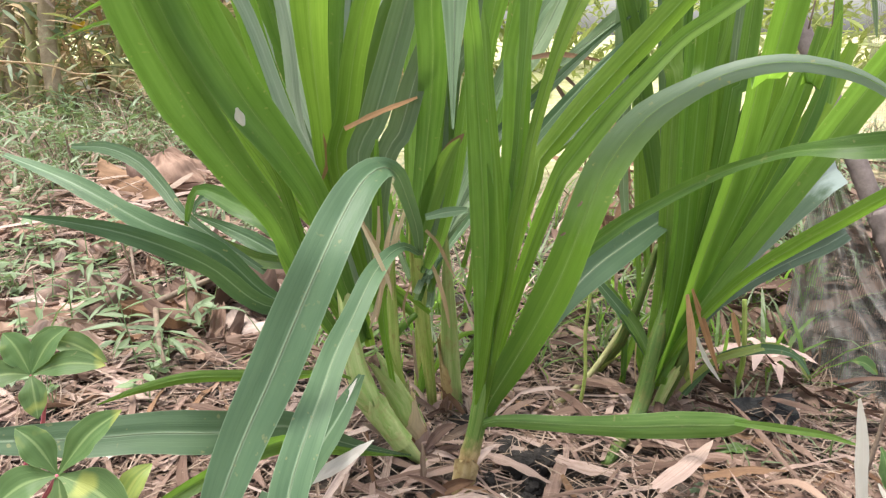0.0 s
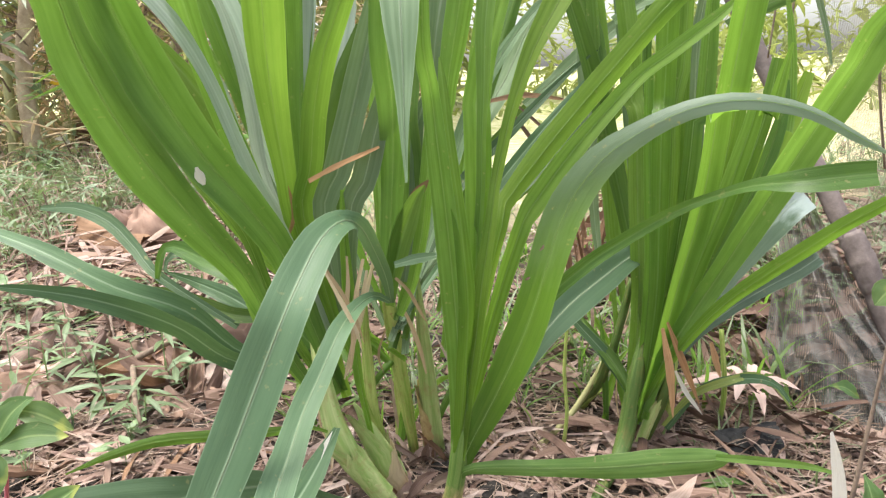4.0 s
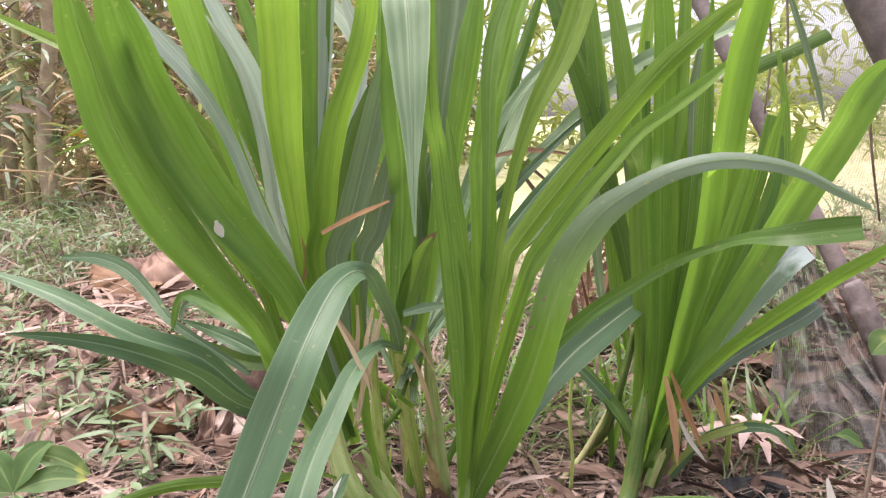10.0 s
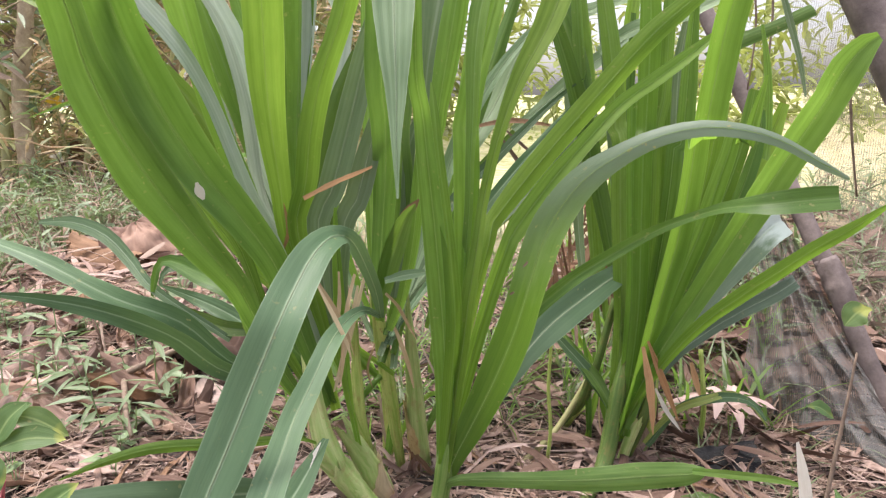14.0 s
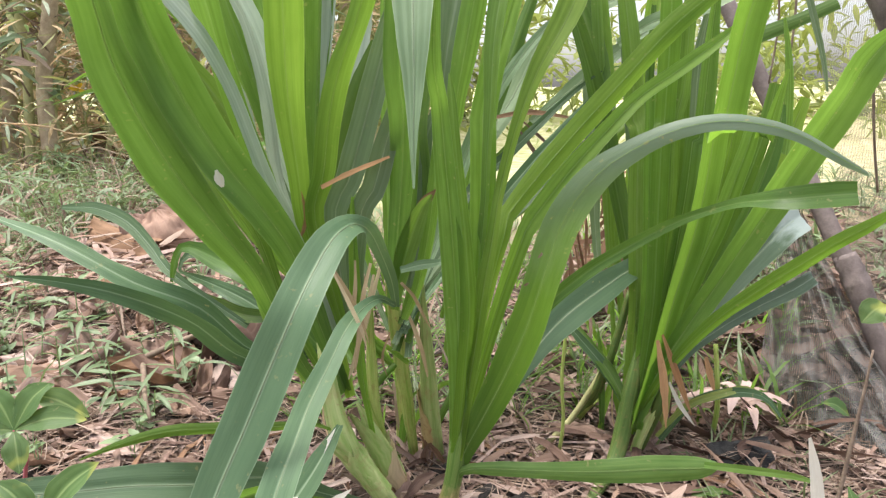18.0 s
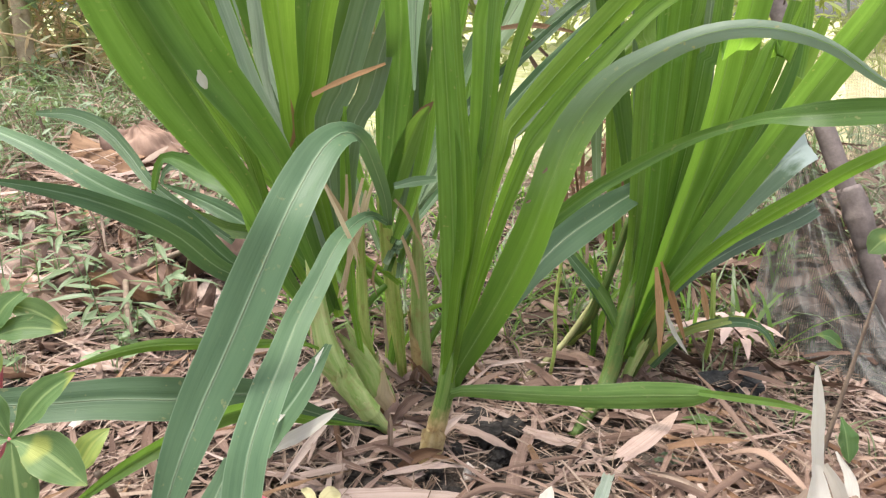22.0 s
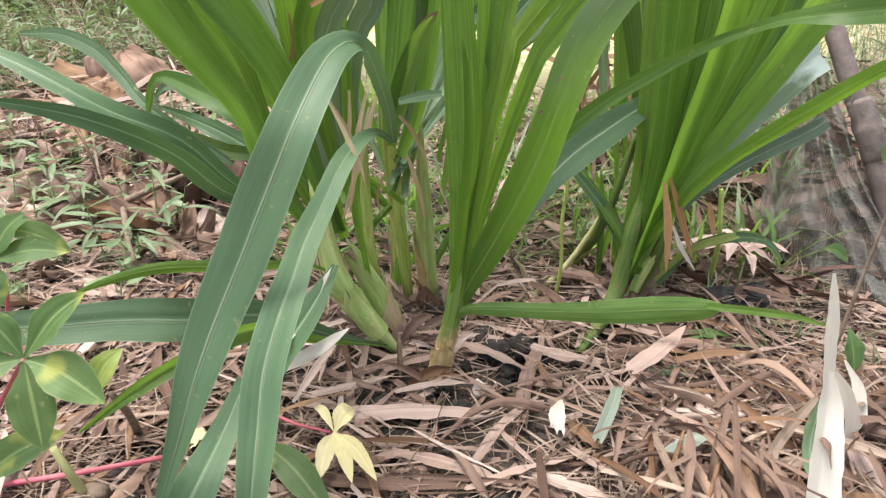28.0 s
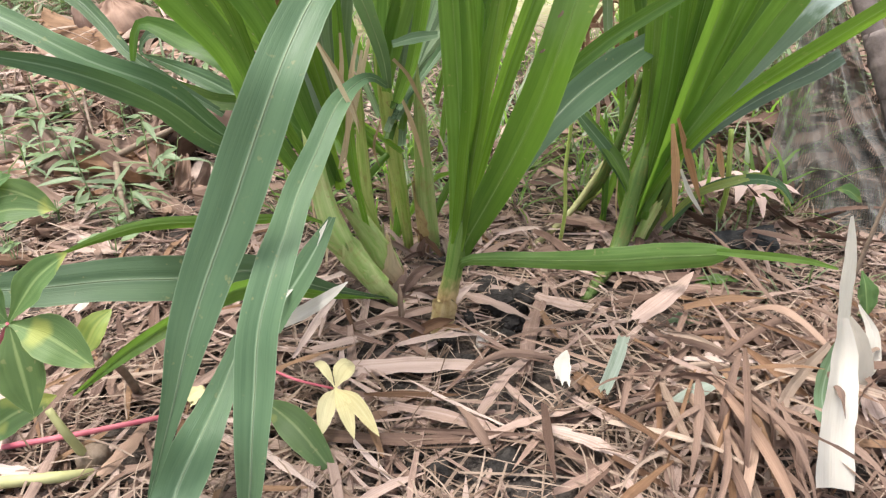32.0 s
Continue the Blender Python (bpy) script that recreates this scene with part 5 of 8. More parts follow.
blade(mid, "g", 0.0273, (0.4, 0.5, 0.1), (20, 10), (-0.017, 0.770, 0.210), (0.012, 0.850, 0.247), (0.119, 0.970, 0.307), (0.218, 1.020, 0.378), (0.317, 1.050, 0.463), rib=True)
blade(mid, "m", 0.0188, (0.4, 0.5, 0.1), (-10, 10), (-0.015, 0.770, 0.194), (0.019, 0.870, 0.241), (0.147, 1.000, 0.317), (0.284, 1.050, 0.405), (0.403, 1.080, 0.517))
blade(mid, "d", 0.0134, (0.4, 0.5, 0.1), (-10, 10), (-0.024, 0.770, 0.217), (-0.001, 0.860, 0.260), (0.082, 0.980, 0.356), (0.182, 1.050, 0.444), (0.274, 1.080, 0.506), (0.322, 1.100, 0.517))
blade(mid, "g", 0.0331, (0.3, 0.6, 0.4), (20, 10), (-0.015, 0.770, 0.175), (0.007, 0.900, 0.295), (0.129, 1.020, 0.464), (0.185, 1.050, 0.559), (0.270, 1.060, 0.604), (0.353, 1.060, 0.624), rib=True)
blade(mid, "d", 0.0251, (0.4, 0.6, 0.4), (20, 10), (-0.030, 0.770, 0.184), (0.010, 0.880, 0.285), (0.084, 0.970, 0.421), (0.146, 1.000, 0.573), (0.179, 1.000, 0.661))
blade(right, "d", 0.0213, (0.4, 0.5, 0.1), (10, 20), (0.275, 0.820, 0.072), (0.308, 0.830, 0.150), (0.338, 0.840, 0.293), (0.364, 0.850, 0.396), (0.413, 0.860, 0.523))
blade(right, "d", 0.0226, (0.4, 0.5, 0.3), (-25, -20), (0.263, 0.840, 0.035), (0.299, 0.870, 0.181), (0.303, 0.900, 0.327), (0.301, 0.920, 0.459), (0.309, 0.940, 0.589))
blade(right, "g", 0.0240, (0.5, 0.5, 0.4), (0, 20), (0.255, 0.900, 0.539), (0.298, 0.900, 0.565), (0.361, 0.900, 0.582), (0.424, 0.900, 0.606), rib=True)
blade(right, "g", 0.0242, (0.4, 0.5, 0.2), (10, 10), (0.156, 0.980, 0.440), (0.216, 1.000, 0.484), (0.277, 1.020, 0.529), (0.341, 1.020, 0.573), rib=True)
blade(left, "f", 0.0191, (0.3, 0.65, 0.3), (10, 0), (-0.015, 0.780, 0.164), (-0.179, 0.800, 0.299), (-0.285, 0.820, 0.489), (-0.344, 0.830, 0.575), (-0.409, 0.840, 0.608), (-0.500, 0.860, 0.651), rib=True)
blade(left, "m", 0.0154, (0.3, 0.6, 0.05), (0, -10), (-0.032, 0.800, 0.149), (-0.193, 0.840, 0.326), (-0.307, 0.880, 0.550), (-0.363, 0.880, 0.597), (-0.416, 0.880, 0.614), (-0.471, 0.880, 0.615), rib=True)
blade(left, "f", 0.0163, (0.3, 0.6, 0.05), (0, 0), (-0.025, 0.800, 0.145), (-0.199, 0.860, 0.314), (-0.324, 0.920, 0.470), (-0.369, 0.920, 0.528), (-0.414, 0.920, 0.518), (-0.459, 0.920, 0.496), rib=True)
blade(left, "m", 0.0129, (0.3, 0.6, 0.05), (0, 0), (-0.029, 0.800, 0.143), (-0.207, 0.860, 0.300), (-0.324, 0.930, 0.443), (-0.370, 0.940, 0.496), (-0.419, 0.940, 0.495), (-0.488, 0.940, 0.474), rib=True)
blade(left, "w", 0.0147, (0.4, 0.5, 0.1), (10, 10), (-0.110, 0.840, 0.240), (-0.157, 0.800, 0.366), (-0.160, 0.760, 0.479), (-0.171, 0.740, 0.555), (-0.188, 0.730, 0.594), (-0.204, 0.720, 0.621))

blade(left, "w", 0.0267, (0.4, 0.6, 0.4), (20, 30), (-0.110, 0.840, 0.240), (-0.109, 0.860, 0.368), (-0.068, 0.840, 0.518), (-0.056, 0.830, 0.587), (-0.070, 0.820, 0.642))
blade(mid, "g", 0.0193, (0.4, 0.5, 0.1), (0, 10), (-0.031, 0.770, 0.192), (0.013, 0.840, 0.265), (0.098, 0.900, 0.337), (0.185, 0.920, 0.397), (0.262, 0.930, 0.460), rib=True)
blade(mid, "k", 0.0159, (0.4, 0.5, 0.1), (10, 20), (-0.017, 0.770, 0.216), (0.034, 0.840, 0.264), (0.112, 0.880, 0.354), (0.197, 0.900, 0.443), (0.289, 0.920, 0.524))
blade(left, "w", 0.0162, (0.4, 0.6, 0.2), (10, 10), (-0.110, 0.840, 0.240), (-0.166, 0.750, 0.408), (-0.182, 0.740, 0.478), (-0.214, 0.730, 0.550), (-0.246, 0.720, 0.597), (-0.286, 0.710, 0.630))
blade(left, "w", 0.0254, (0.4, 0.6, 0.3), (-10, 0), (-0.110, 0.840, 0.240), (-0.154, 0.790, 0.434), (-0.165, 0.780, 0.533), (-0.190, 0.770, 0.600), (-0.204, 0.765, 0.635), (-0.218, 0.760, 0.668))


blade(mid, "g", 0.0181, (0.4, 0.5, 0.1), (10, 0), (-0.019, 0.770, 0.205), (0.041, 0.840, 0.357), (0.080, 0.860, 0.451), (0.141, 0.880, 0.538), (0.207, 0.890, 0.597), rib=True)
blade(mid, "k", 0.0144, (0.4, 0.5, 0.1), (10, 0), (-0.023, 0.770, 0.206), (0.055, 0.860, 0.346), (0.123, 0.880, 0.412), (0.200, 0.900, 0.480), (0.236, 0.900, 0.506))
blade(left, "f", 0.0139, (0.5, 0.5, 0.2), (20, 0), (-0.057, 0.740, 0.093), (-0.066, 0.740, 0.161), (-0.069, 0.740, 0.230), (-0.069, 0.730, 0.316), (-0.068, 0.730, 0.376), rib=True)
blade(left, "pale", 0.0092, (0.30, 0.5, 0.25, 1.6), (0, 0), (-0.181, 0.632, 0.418), (-0.179, 0.632, 0.410), (-0.176, 0.632, 0.402), label="bleached insect scar on the blade", count=12)

for a, b in (((0.097, 0.562, 0.321), (0.101, 0.561, 0.324)), ((0.107, 0.548, 0.349), (0.110, 0.547, 0.354))):
    m = Vector(a).lerp(Vector(b), 0.5) + Vector((0.0012, -0.001, 0.001))
    blade(front, "straw", 0.0022, (0.5, 0.5, 0.3), (0, 0), a, m, b, label="small bleached insect bite", count=6)
# a few torn or dry blades that belong to the clumps
blade(left, "amber", 0.006, (0.8, 0.5, 0.5), (0, 20), (-0.099, 0.720, 0.388), (-0.068, 0.715, 0.403), (-0.025, 0.710, 0.420), label="rust-brown dry blade tip", count=10)
blade(left, "hanging", 0.0045, (0.5, 0.5, 0.1), (0, 40), (-0.077, 0.630, 0.318), (-0.063, 0.625, 0.289), (-0.051, 0.620, 0.262), (-0.047, 0.620, 0.242), label="straw-coloured dry leaf strip", count=12)
blade(left, "hanging", 0.006, (0.5, 0.5, 0.3), (0, 30), (-0.048, 0.730, 0.289), (-0.063, 0.730, 0.227), (-0.080, 0.720, 0.170), label="dry brown leaf sheath", count=12)
blade(left, "hanging", 0.007, (0.5, 0.5, 0.2), (20, 0), (-0.040, 0.750, 0.300), (-0.052, 0.750, 0.261), (-0.079, 0.740, 0.168), label="dry brown leaf sheath", count=12)
blade(left, "pale", 0.011, (0.6, 0.4, 0.05), (10, 40), (-0.137, 0.560, 0.097), (-0.117, 0.600, 0.107), (-0.097, 0.630, 0.132), (-0.088, 0.660, 0.141), label="bleached dry leaf", count=12)
blade(left, "pale", 0.013, (0.5, 0.4, 0.1), (0, 20), (-0.130, 0.545, 0.092), (-0.095, 0.580, 0.094), (-0.068, 0.610, 0.099), label="bleached dry leaf", count=12)
blade(left, "amber", 0.005, (0.5, 0.5, 0.1), (0, 0), (-0.135, 0.760, 0.320), (-0.123, 0.750, 0.348), (-0.126, 0.750, 0.380), label="orange dry leaf edge", count=8)
blade(mid, "rust", 0.012, (0.5, 0.5, 0.1), (0, 0), (-0.005, 0.740, 0.338), (0.006, 0.740, 0.362), (0.022, 0.730, 0.382), label="red-brown dry leaf edge", count=8)
blade(mid, "g", 0.011, (0.6, 0.5, 0.6), (0, 0), (-0.018, 0.720, 0.296), (0.002, 0.720, 0.301), (0.026, 0.720, 0.304), count=8, label="torn grey blade end")
blade(mid, "rust", 0.008, (0.5, 0.5, 0.1), (0, 0), (0.088, 0.900, 0.448), (0.152, 0.950, 0.454), (0.215, 0.950, 0.444), label="rust-brown dry blade", count=10)
blade(mid, "brown", 0.006, (0.5, 0.5, 0.3), (0, 0), (0.132, 0.920, 0.434), (0.151, 0.920, 0.407), (0.171, 0.920, 0.377), label="thin brown dry blade", count=8)
blade(mid, "brown", 0.005, (0.5, 0.5, 0.3), (0, 0), (0.138, 0.930, 0.444), (0.160, 0.930, 0.424), (0.186, 0.930, 0.400), label="thin brown dry blade", count=8)
blade(right, "amber", 0.011, (0.4, 0.4, 0.1), (0, 20), (0.283, 0.770, 0.191), (0.290, 0.760, 0.141), (0.296, 0.760, 0.081), label="orange-brown hanging dry leaf", count=12)
blade(right, "amber", 0.0085, (0.4, 0.4, 0.1), (0, -20), (0.292, 0.780, 0.194), (0.312, 0.775, 0.141), (0.330, 0.770, 0.093), label="orange-brown hanging dry leaf", count=12)
blade(right, "amber", 0.010, (0.5, 0.4, 0.3), (0, 10), (0.378, 0.860, 0.132), (0.386, 0.860, 0.105), (0.393, 0.860, 0.083), label="orange-brown hanging dry leaf", count=8)
blade(right, "pale", 0.006, (0.5, 0.4, 0.1), (0, 0), (0.300, 0.770, 0.137), (0.314, 0.770, 0.108), (0.335, 0.770, 0.078), label="pale straw", count=8)


blade(left, "hanging", 0.0042, (0.8, 0.4, 0.1), (0, 30), (-0.081, 0.660, 0.312), (-0.068, 0.660, 0.289), (-0.057, 0.665, 0.261), (-0.050, 0.670, 0.230), label="pale tan dry strip", count=12)
blade(mid, "hanging", 0.0055, (0.6, 0.5, 0.3), (0, 20), (-0.016, 0.765, 0.237), (-0.006, 0.765, 0.212), (0.003, 0.770, 0.178), (0.008, 0.775, 0.147), label="tan dry sheath edge along the stalk", count=12)
blade(mid, "hanging", 0.0040, (0.8, 0.4, 0.1), (0, -30), (-0.018, 0.720, 0.282), (-0.005, 0.720, 0.267), (0.005, 0.725, 0.244), (0.014, 0.730, 0.224), label="pale tan dry strip", count=12)
blade(left, "hanging", 0.0065, (0.5, 0.5, 0.2), (0, 30), (-0.049, 0.710, 0.307), (-0.057, 0.700, 0.276), (-0.062, 0.700, 0.239), (-0.071, 0.705, 0.184), label="pinkish torn dry sheath", count=12, wave=0.15)
blade(left, "hanging", 0.0050, (0.5, 0.5, 0.2), (20, -30), (-0.067, 0.720, 0.308), (-0.068, 0.715, 0.272), (-0.078, 0.710, 0.217), label="brown dry sheath", count=12, wave=0.15)


def dry_strips(plant, at, count, seed, high):
    rng = random.Random(seed)
    for _ in range(count):
        x, y, z = at
        p = Vector((x + rng.uniform(-0.07, 0.07), y + rng.uniform(-0.02, 0.06), rng.uniform(0.05, high)))
        q = p + Vector((rng.uniform(-0.03, 0.03), rng.uniform(-0.03, 0.01), -rng.uniform(0.05, 0.15)))
        m = p.lerp(q, 0.5) + Vector((rng.uniform(-0.008, 0.008), -0.008, 0.0))
        blade(plant, rng.choice(("hanging", "hanging", "straw", "amber")), rng.uniform(0.0020, 0.005), (0.6, 0.4, 0.1), (rng.uniform(-40, 40), rng.uniform(-60, 60)), p, m, q, label="hanging strip of dry brown sheath", count=8)
    for _ in range(count // 2):
        x, y, z = at
        p = Vector((x + rng.uniform(-0.06, 0.06), y + rng.uniform(0.0, 0.08), 0.01))
        q = p + Vector((rng.uniform(-0.09, 0.09), rng.uniform(-0.02, 0.05), rng.uniform(0.08, 0.2)))
        blade(plant, rng.choice("fmdd"), rng.uniform(0.006, 0.014), (0.6, 0.5, 0.05), (rng.uniform(-40, 40), rng.uniform(-60, 60)), p, p.lerp(q, 0.5) + Vector((0, 0, 0.03)), q, count=10)


dry_strips(left, (-0.05, 0.785, 0), 5, 31, 0.26)
dry_strips(mid, (0.02, 0.86, 0), 2, 32, 0.24)
dry_strips(right, (0.29, 0.86, 0), 11, 33, 0.24)


def inner_blades(plant, at, count, spread, seed, reach, lean, tones="gmfmfm", wide=(0.014, 0.030)):
    """Blades deep in a clump, dark blue-green, seen between the outer ones."""
    rng = random.Random(seed)
    for _ in range(count):
        a = rng.uniform(-1, 1)
        h = rng.uniform(0.40, 0.95)
        x, y, z = at
        p0 = (x + rng.uniform(-0.03, 0.03), y + rng.uniform(-0.02, 0.05), 0.14 + rng.uniform(0, 0.08))
        dx, dy = a * spread + lean, rng.uniform(0.02, reach)
        p1 = (p0[0] + dx * 0.25, p0[1] + dy * 0.3, h * 0.45)
        p2 = (p0[0] + dx * 0.60, p0[1] + dy * 0.7, h * 0.82)
        p3 = (p0[0] + dx, p0[1] + dy, h * rng.uniform(0.85, 1.05))
        blade(plant, rng.choice(tones), rng.uniform(*wide), (0.4, 0.5, 0.05), (rng.uniform(-50, 50), rng.uniform(-50, 50)), p0, p1, p2, p3, count=16)


inner_blades(left, (-0.06, 0.80, 0), 9, 0.30, 5, 0.30, -0.08)
inner_blades(mid, (0.03, 0.84, 0), 2, 0.25, 6, 0.30, 0.02)
inner_blades(right, (0.27, 0.88, 0), 5, 0.14, 7, 0.25, 0.07)
for p in PLANTS:
    for ob in p.children:  # parts keep their world places
        ob.matrix_parent_inverse = Matrix.Translation(p.location).inverted()

# ---- seedlings with hand-shaped leaves ----
def leaflet(plant, tone, a, b, width, droop=0.006, roll=0.0, label=""):
    a, b = Vector(a), Vector(b)
    m = a.lerp(b, 0.5) + Vector((0, 0, droop))
    v, f, uv = blade_arrays((a, m, b), width, 0.12, 0.48, 0.03, roll=(roll, roll), fold=0.22, wave=0.04, count=14, across=7, facing=(0.1, -0.75, 0.8), seed=blade.n)
    blade.n += 1
    return part("leaflet", mesh_of("leaflet", v, f, uv, M[tone]), plant, label)


def settle(plant):
    for ob in plant.children:
        ob.matrix_parent_inverse = Matrix.Translation(plant.location).inverted()


seedling = thing("seedling", "young leafy seedling with hand-shaped green leaves spotted yellow", "seedling", "seedlings", at=(-0.302, 0.360, 0.091))
hub = (-0.264, 0.420, 0.191)
stem(seedling, "pink", (0.0022, 0.0020, 0.0016), (-0.302, 0.360, 0.091), (-0.300, 0.400, 0.130), hub, name="petiole", label="thin reddish petiole", count=10, ring=6)
leaflet(seedling, "broad", hub, (-0.216, 0.425, 0.238), 0.0231)
leaflet(seedling, "broad", hub, (-0.207, 0.400, 0.168), 0.0298)
leaflet(seedling, "broad", hub, (-0.249, 0.390, 0.139), 0.0312)
leaflet(seedling, "broad", hub, (-0.302, 0.400, 0.177), 0.0260)
leaflet(seedling, "broad", hub, (-0.294, 0.430, 0.221), 0.0223)
leaflet(seedling, "y", (-0.239, 0.440, 0.143), (-0.217, 0.460, 0.173), 0.0203, label="yellow-green young leaflet")
leaflet(seedling, "broad", (-0.310, 0.400, 0.101), (-0.250, 0.420, 0.130), 0.0260)
leaflet(seedling, "broad", (-0.372, 0.600, 0.213), (-0.312, 0.600, 0.188), 0.0234)
leaflet(seedling, "broad", (-0.390, 0.600, 0.187), (-0.341, 0.600, 0.222), 0.0213)
settle(seedling)
seedling2 = thing("seedling", "young seedling holding one pale green hand-shaped leaf", "seedling", "seedlings", at=(-0.464, 0.641, 0.000))
hub2 = (-0.334, 0.520, 0.216)
stem(seedling2, "pink", (0.0022, 0.0020, 0.0016), (-0.464, 0.641, 0.000), (-0.343, 0.540, 0.163), hub2, name="petiole", label="thin reddish petiole", count=10, ring=6)
leaflet(seedling2, "broad", hub2, (-0.307, 0.535, 0.251), 0.0221)
leaflet(seedling2, "broad", hub2, (-0.272, 0.520, 0.224), 0.0221)
leaflet(seedling2, "broad", hub2, (-0.322, 0.500, 0.187), 0.0212)
leaflet(seedling2, "broad", hub2, (-0.370, 0.500, 0.213), 0.0230)
leaflet(seedling2, "broad", hub2, (-0.357, 0.530, 0.248), 0.0239)
settle(seedling2)
sapling = thing("seedling", "single lance-shaped bright green leaf on a short stem", "seedling", "seedlings", at=(-0.158, 0.553, 0.000))
stem(sapling, "stalk", (0.0018, 0.0015), (-0.158, 0.553, 0.000), (-0.149, 0.530, 0.025), (-0.143, 0.525, 0.034), name="stem", count=6, ring=6)
leaflet(sapling, "broad", (-0.148, 0.530, 0.032), (-0.071, 0.455, 0.003), 0.0286, 0.012)
settle(sapling)
sprig = thing("seedling", "small seedling with round green leaves against the net", "seedling", "seedlings", at=(0.529, 0.773, 0.000))
stem(sprig, "twig", (0.0024, 0.0022, 0.0020, 0.0016, 0.0010), (0.412, 0.600, 0.049), (0.417, 0.600, 0.087), (0.423, 0.600, 0.143), (0.429, 0.600, 0.196), (0.433, 0.600, 0.241), name="stem", count=16, ring=6)
leaflet(sprig, "broad", (0.505, 0.800, 0.092), (0.543, 0.800, 0.073), 0.0198)
leaflet(sprig, "broad", (0.483, 0.660, 0.264), (0.456, 0.660, 0.247), 0.0269)
leaflet(sprig, "broad", (0.438, 0.620, 0.085), (0.443, 0.600, 0.044), 0.0234)
leaflet(sprig, "y", (0.347, 0.500, 0.007), (0.359, 0.490, -0.001), 0.0080)
leaflet(sprig, "broad", (0.359, 0.520, 0.022), (0.380, 0.530, 0.045), 0.0115)
settle(sprig)

# ---- net and poles ----
def sheet(name, parent, corner, material, na, nb, folds, label=""):
    """A hanging sheet between four corners, in soft folds that fan out from the first."""
    a, b, c, d = (Vector(q) for q in corner)
    verts, uvs, faces = [], [], []
    wide, high = (b - a).length, (d - a).length
    nrm = (b - a).cross(d - a).normalized()
    for j in range(nb + 1):
        for i in range(na + 1):
            s, t = i / na, j / nb
            p = a.lerp(b, s).lerp(d.lerp(c, s), t)
            fan = math.atan2(t, s + 0.04)
            f = folds * (0.9 * math.sin(fan * 21 + 3.0 * noise.noise((s * 3, t * 3, 4.0))) * min(1.0, 0.2 + 1.4 * math.hypot(s, t)) + 0.9 * noise.noise((s * 5, t * 4, 2.0)) + 0.3 * noise.noise((s * 23, t * 13, 5.0)))
            p = p + nrm * f
            if p.z < ground_height(p.x, p.y) + 0.004:
                p.z = ground_height(p.x, p.y) + 0.004 + 0.012 * abs(noise.noise((s * 17, t * 17, 1.0)))
            verts.append(p)
            uvs.append((s * wide, t * high))
    for j in range(nb):
        for i in range(na):
            k = j * (na + 1) + i
            faces.append((k, k + 1, k + na + 2, k + na + 1))
    return part(name, mesh_of(name, verts, faces, uvs, M[material]), parent, label)


fence_pole = thing("fence_pole", "grey weathered ribbed pole leaning under a shade net", "pole")
v, f, uv = tube_arrays(((0.380, 1.300, 0.900), (0.500, 1.165, 0.600), (0.541, 1.120, 0.485), (0.588, 1.060, 0.358), (0.613, 1.000, 0.261), (0.634, 0.970, 0.198), (0.677, 0.920, 0.066), (0.705, 0.890, -0.020)), (0.0125, 0.0132, 0.0138, 0.0142), count=150, ring=14, rings_at=[k / 75 for k in range(75)], bulge=0.06, rough=0.012)
part("shaft", mesh_of("shaft", v, f, uv, M["pole"]), fence_pole)
v, f, uv = tube_arrays(((0.622, 0.985, 0.238), (0.634, 0.970, 0.204), (0.648, 0.953, 0.158)), (0.0160, 0.0195, 0.0158), count=16, ring=14, rough=0.09, ridge=0.05, seed=3)
part("net_wrapping", mesh_of("net_wrapping", v, f, uv, M["pole"]), fence_pole, "crumpled net tied round the pole")
bar = thing("fence_pole", "dark grey-purple slanting rail above the net", "pole")
stem(bar, "pole", (0.020, 0.0205, 0.021), (0.463, 0.800, 0.696), (0.513, 0.780, 0.586), (0.578, 0.750, 0.438), name="rail", count=30, ring=14, rough=0.02)
stem(bar, "pole", (0.020, 0.0205, 0.021), (0.572, 0.752, 0.451), (0.72, 0.76, 0.12), (0.74, 0.78, -0.02), name="post", count=20, ring=14, rough=0.02)

shade_net = thing("shade_net", "grey knitted shade net hanging in folds to the ground", "net")
sheet("drape", shade_net, ((0.560, 1.045, 0.335), (0.672, 0.955, 0.085), (0.620, 0.720, 0.000), (0.520, 1.010, 0.000)), "net", 110, 90, 0.017)
sheet("screen", shade_net, ((0.595, 1.160, 0.753), (0.825, 1.000, 0.705), (0.814, 0.900, 0.030), (0.664, 1.020, 0.166)), "net_thin", 60, 60, 0.006, "single thin layer of open net")
heap_net = thing("net_heap", "crumpled black net lying on the ground", "net")
sheet("fold", heap_net, ((0.369, 0.815, 0.030), (0.457, 0.831, 0.030), (0.445, 0.773, 0.010), (0.357, 0.771, 0.020)), "film", 30, 16, 0.003)
for k, pts in enumerate((((0.519, 1.000, 0.675), (0.525, 1.000, 0.585), (0.523, 1.000, 0.517), (0.527, 1.000, 0.454)), ((0.550, 0.850, 0.529), (0.561, 0.850, 0.435), (0.576, 0.850, 0.351)), ((0.539, 1.100, 0.669), (0.549, 1.100, 0.579), (0.542, 1.100, 0.486)))):
    w = thing("dry_vine", "thin dark dry stem hanging by the net", "stem", "dry stems")
    stem(w, "twig", (0.0022, 0.0018, 0.0015), *pts, name="stem", count=12, ring=6)

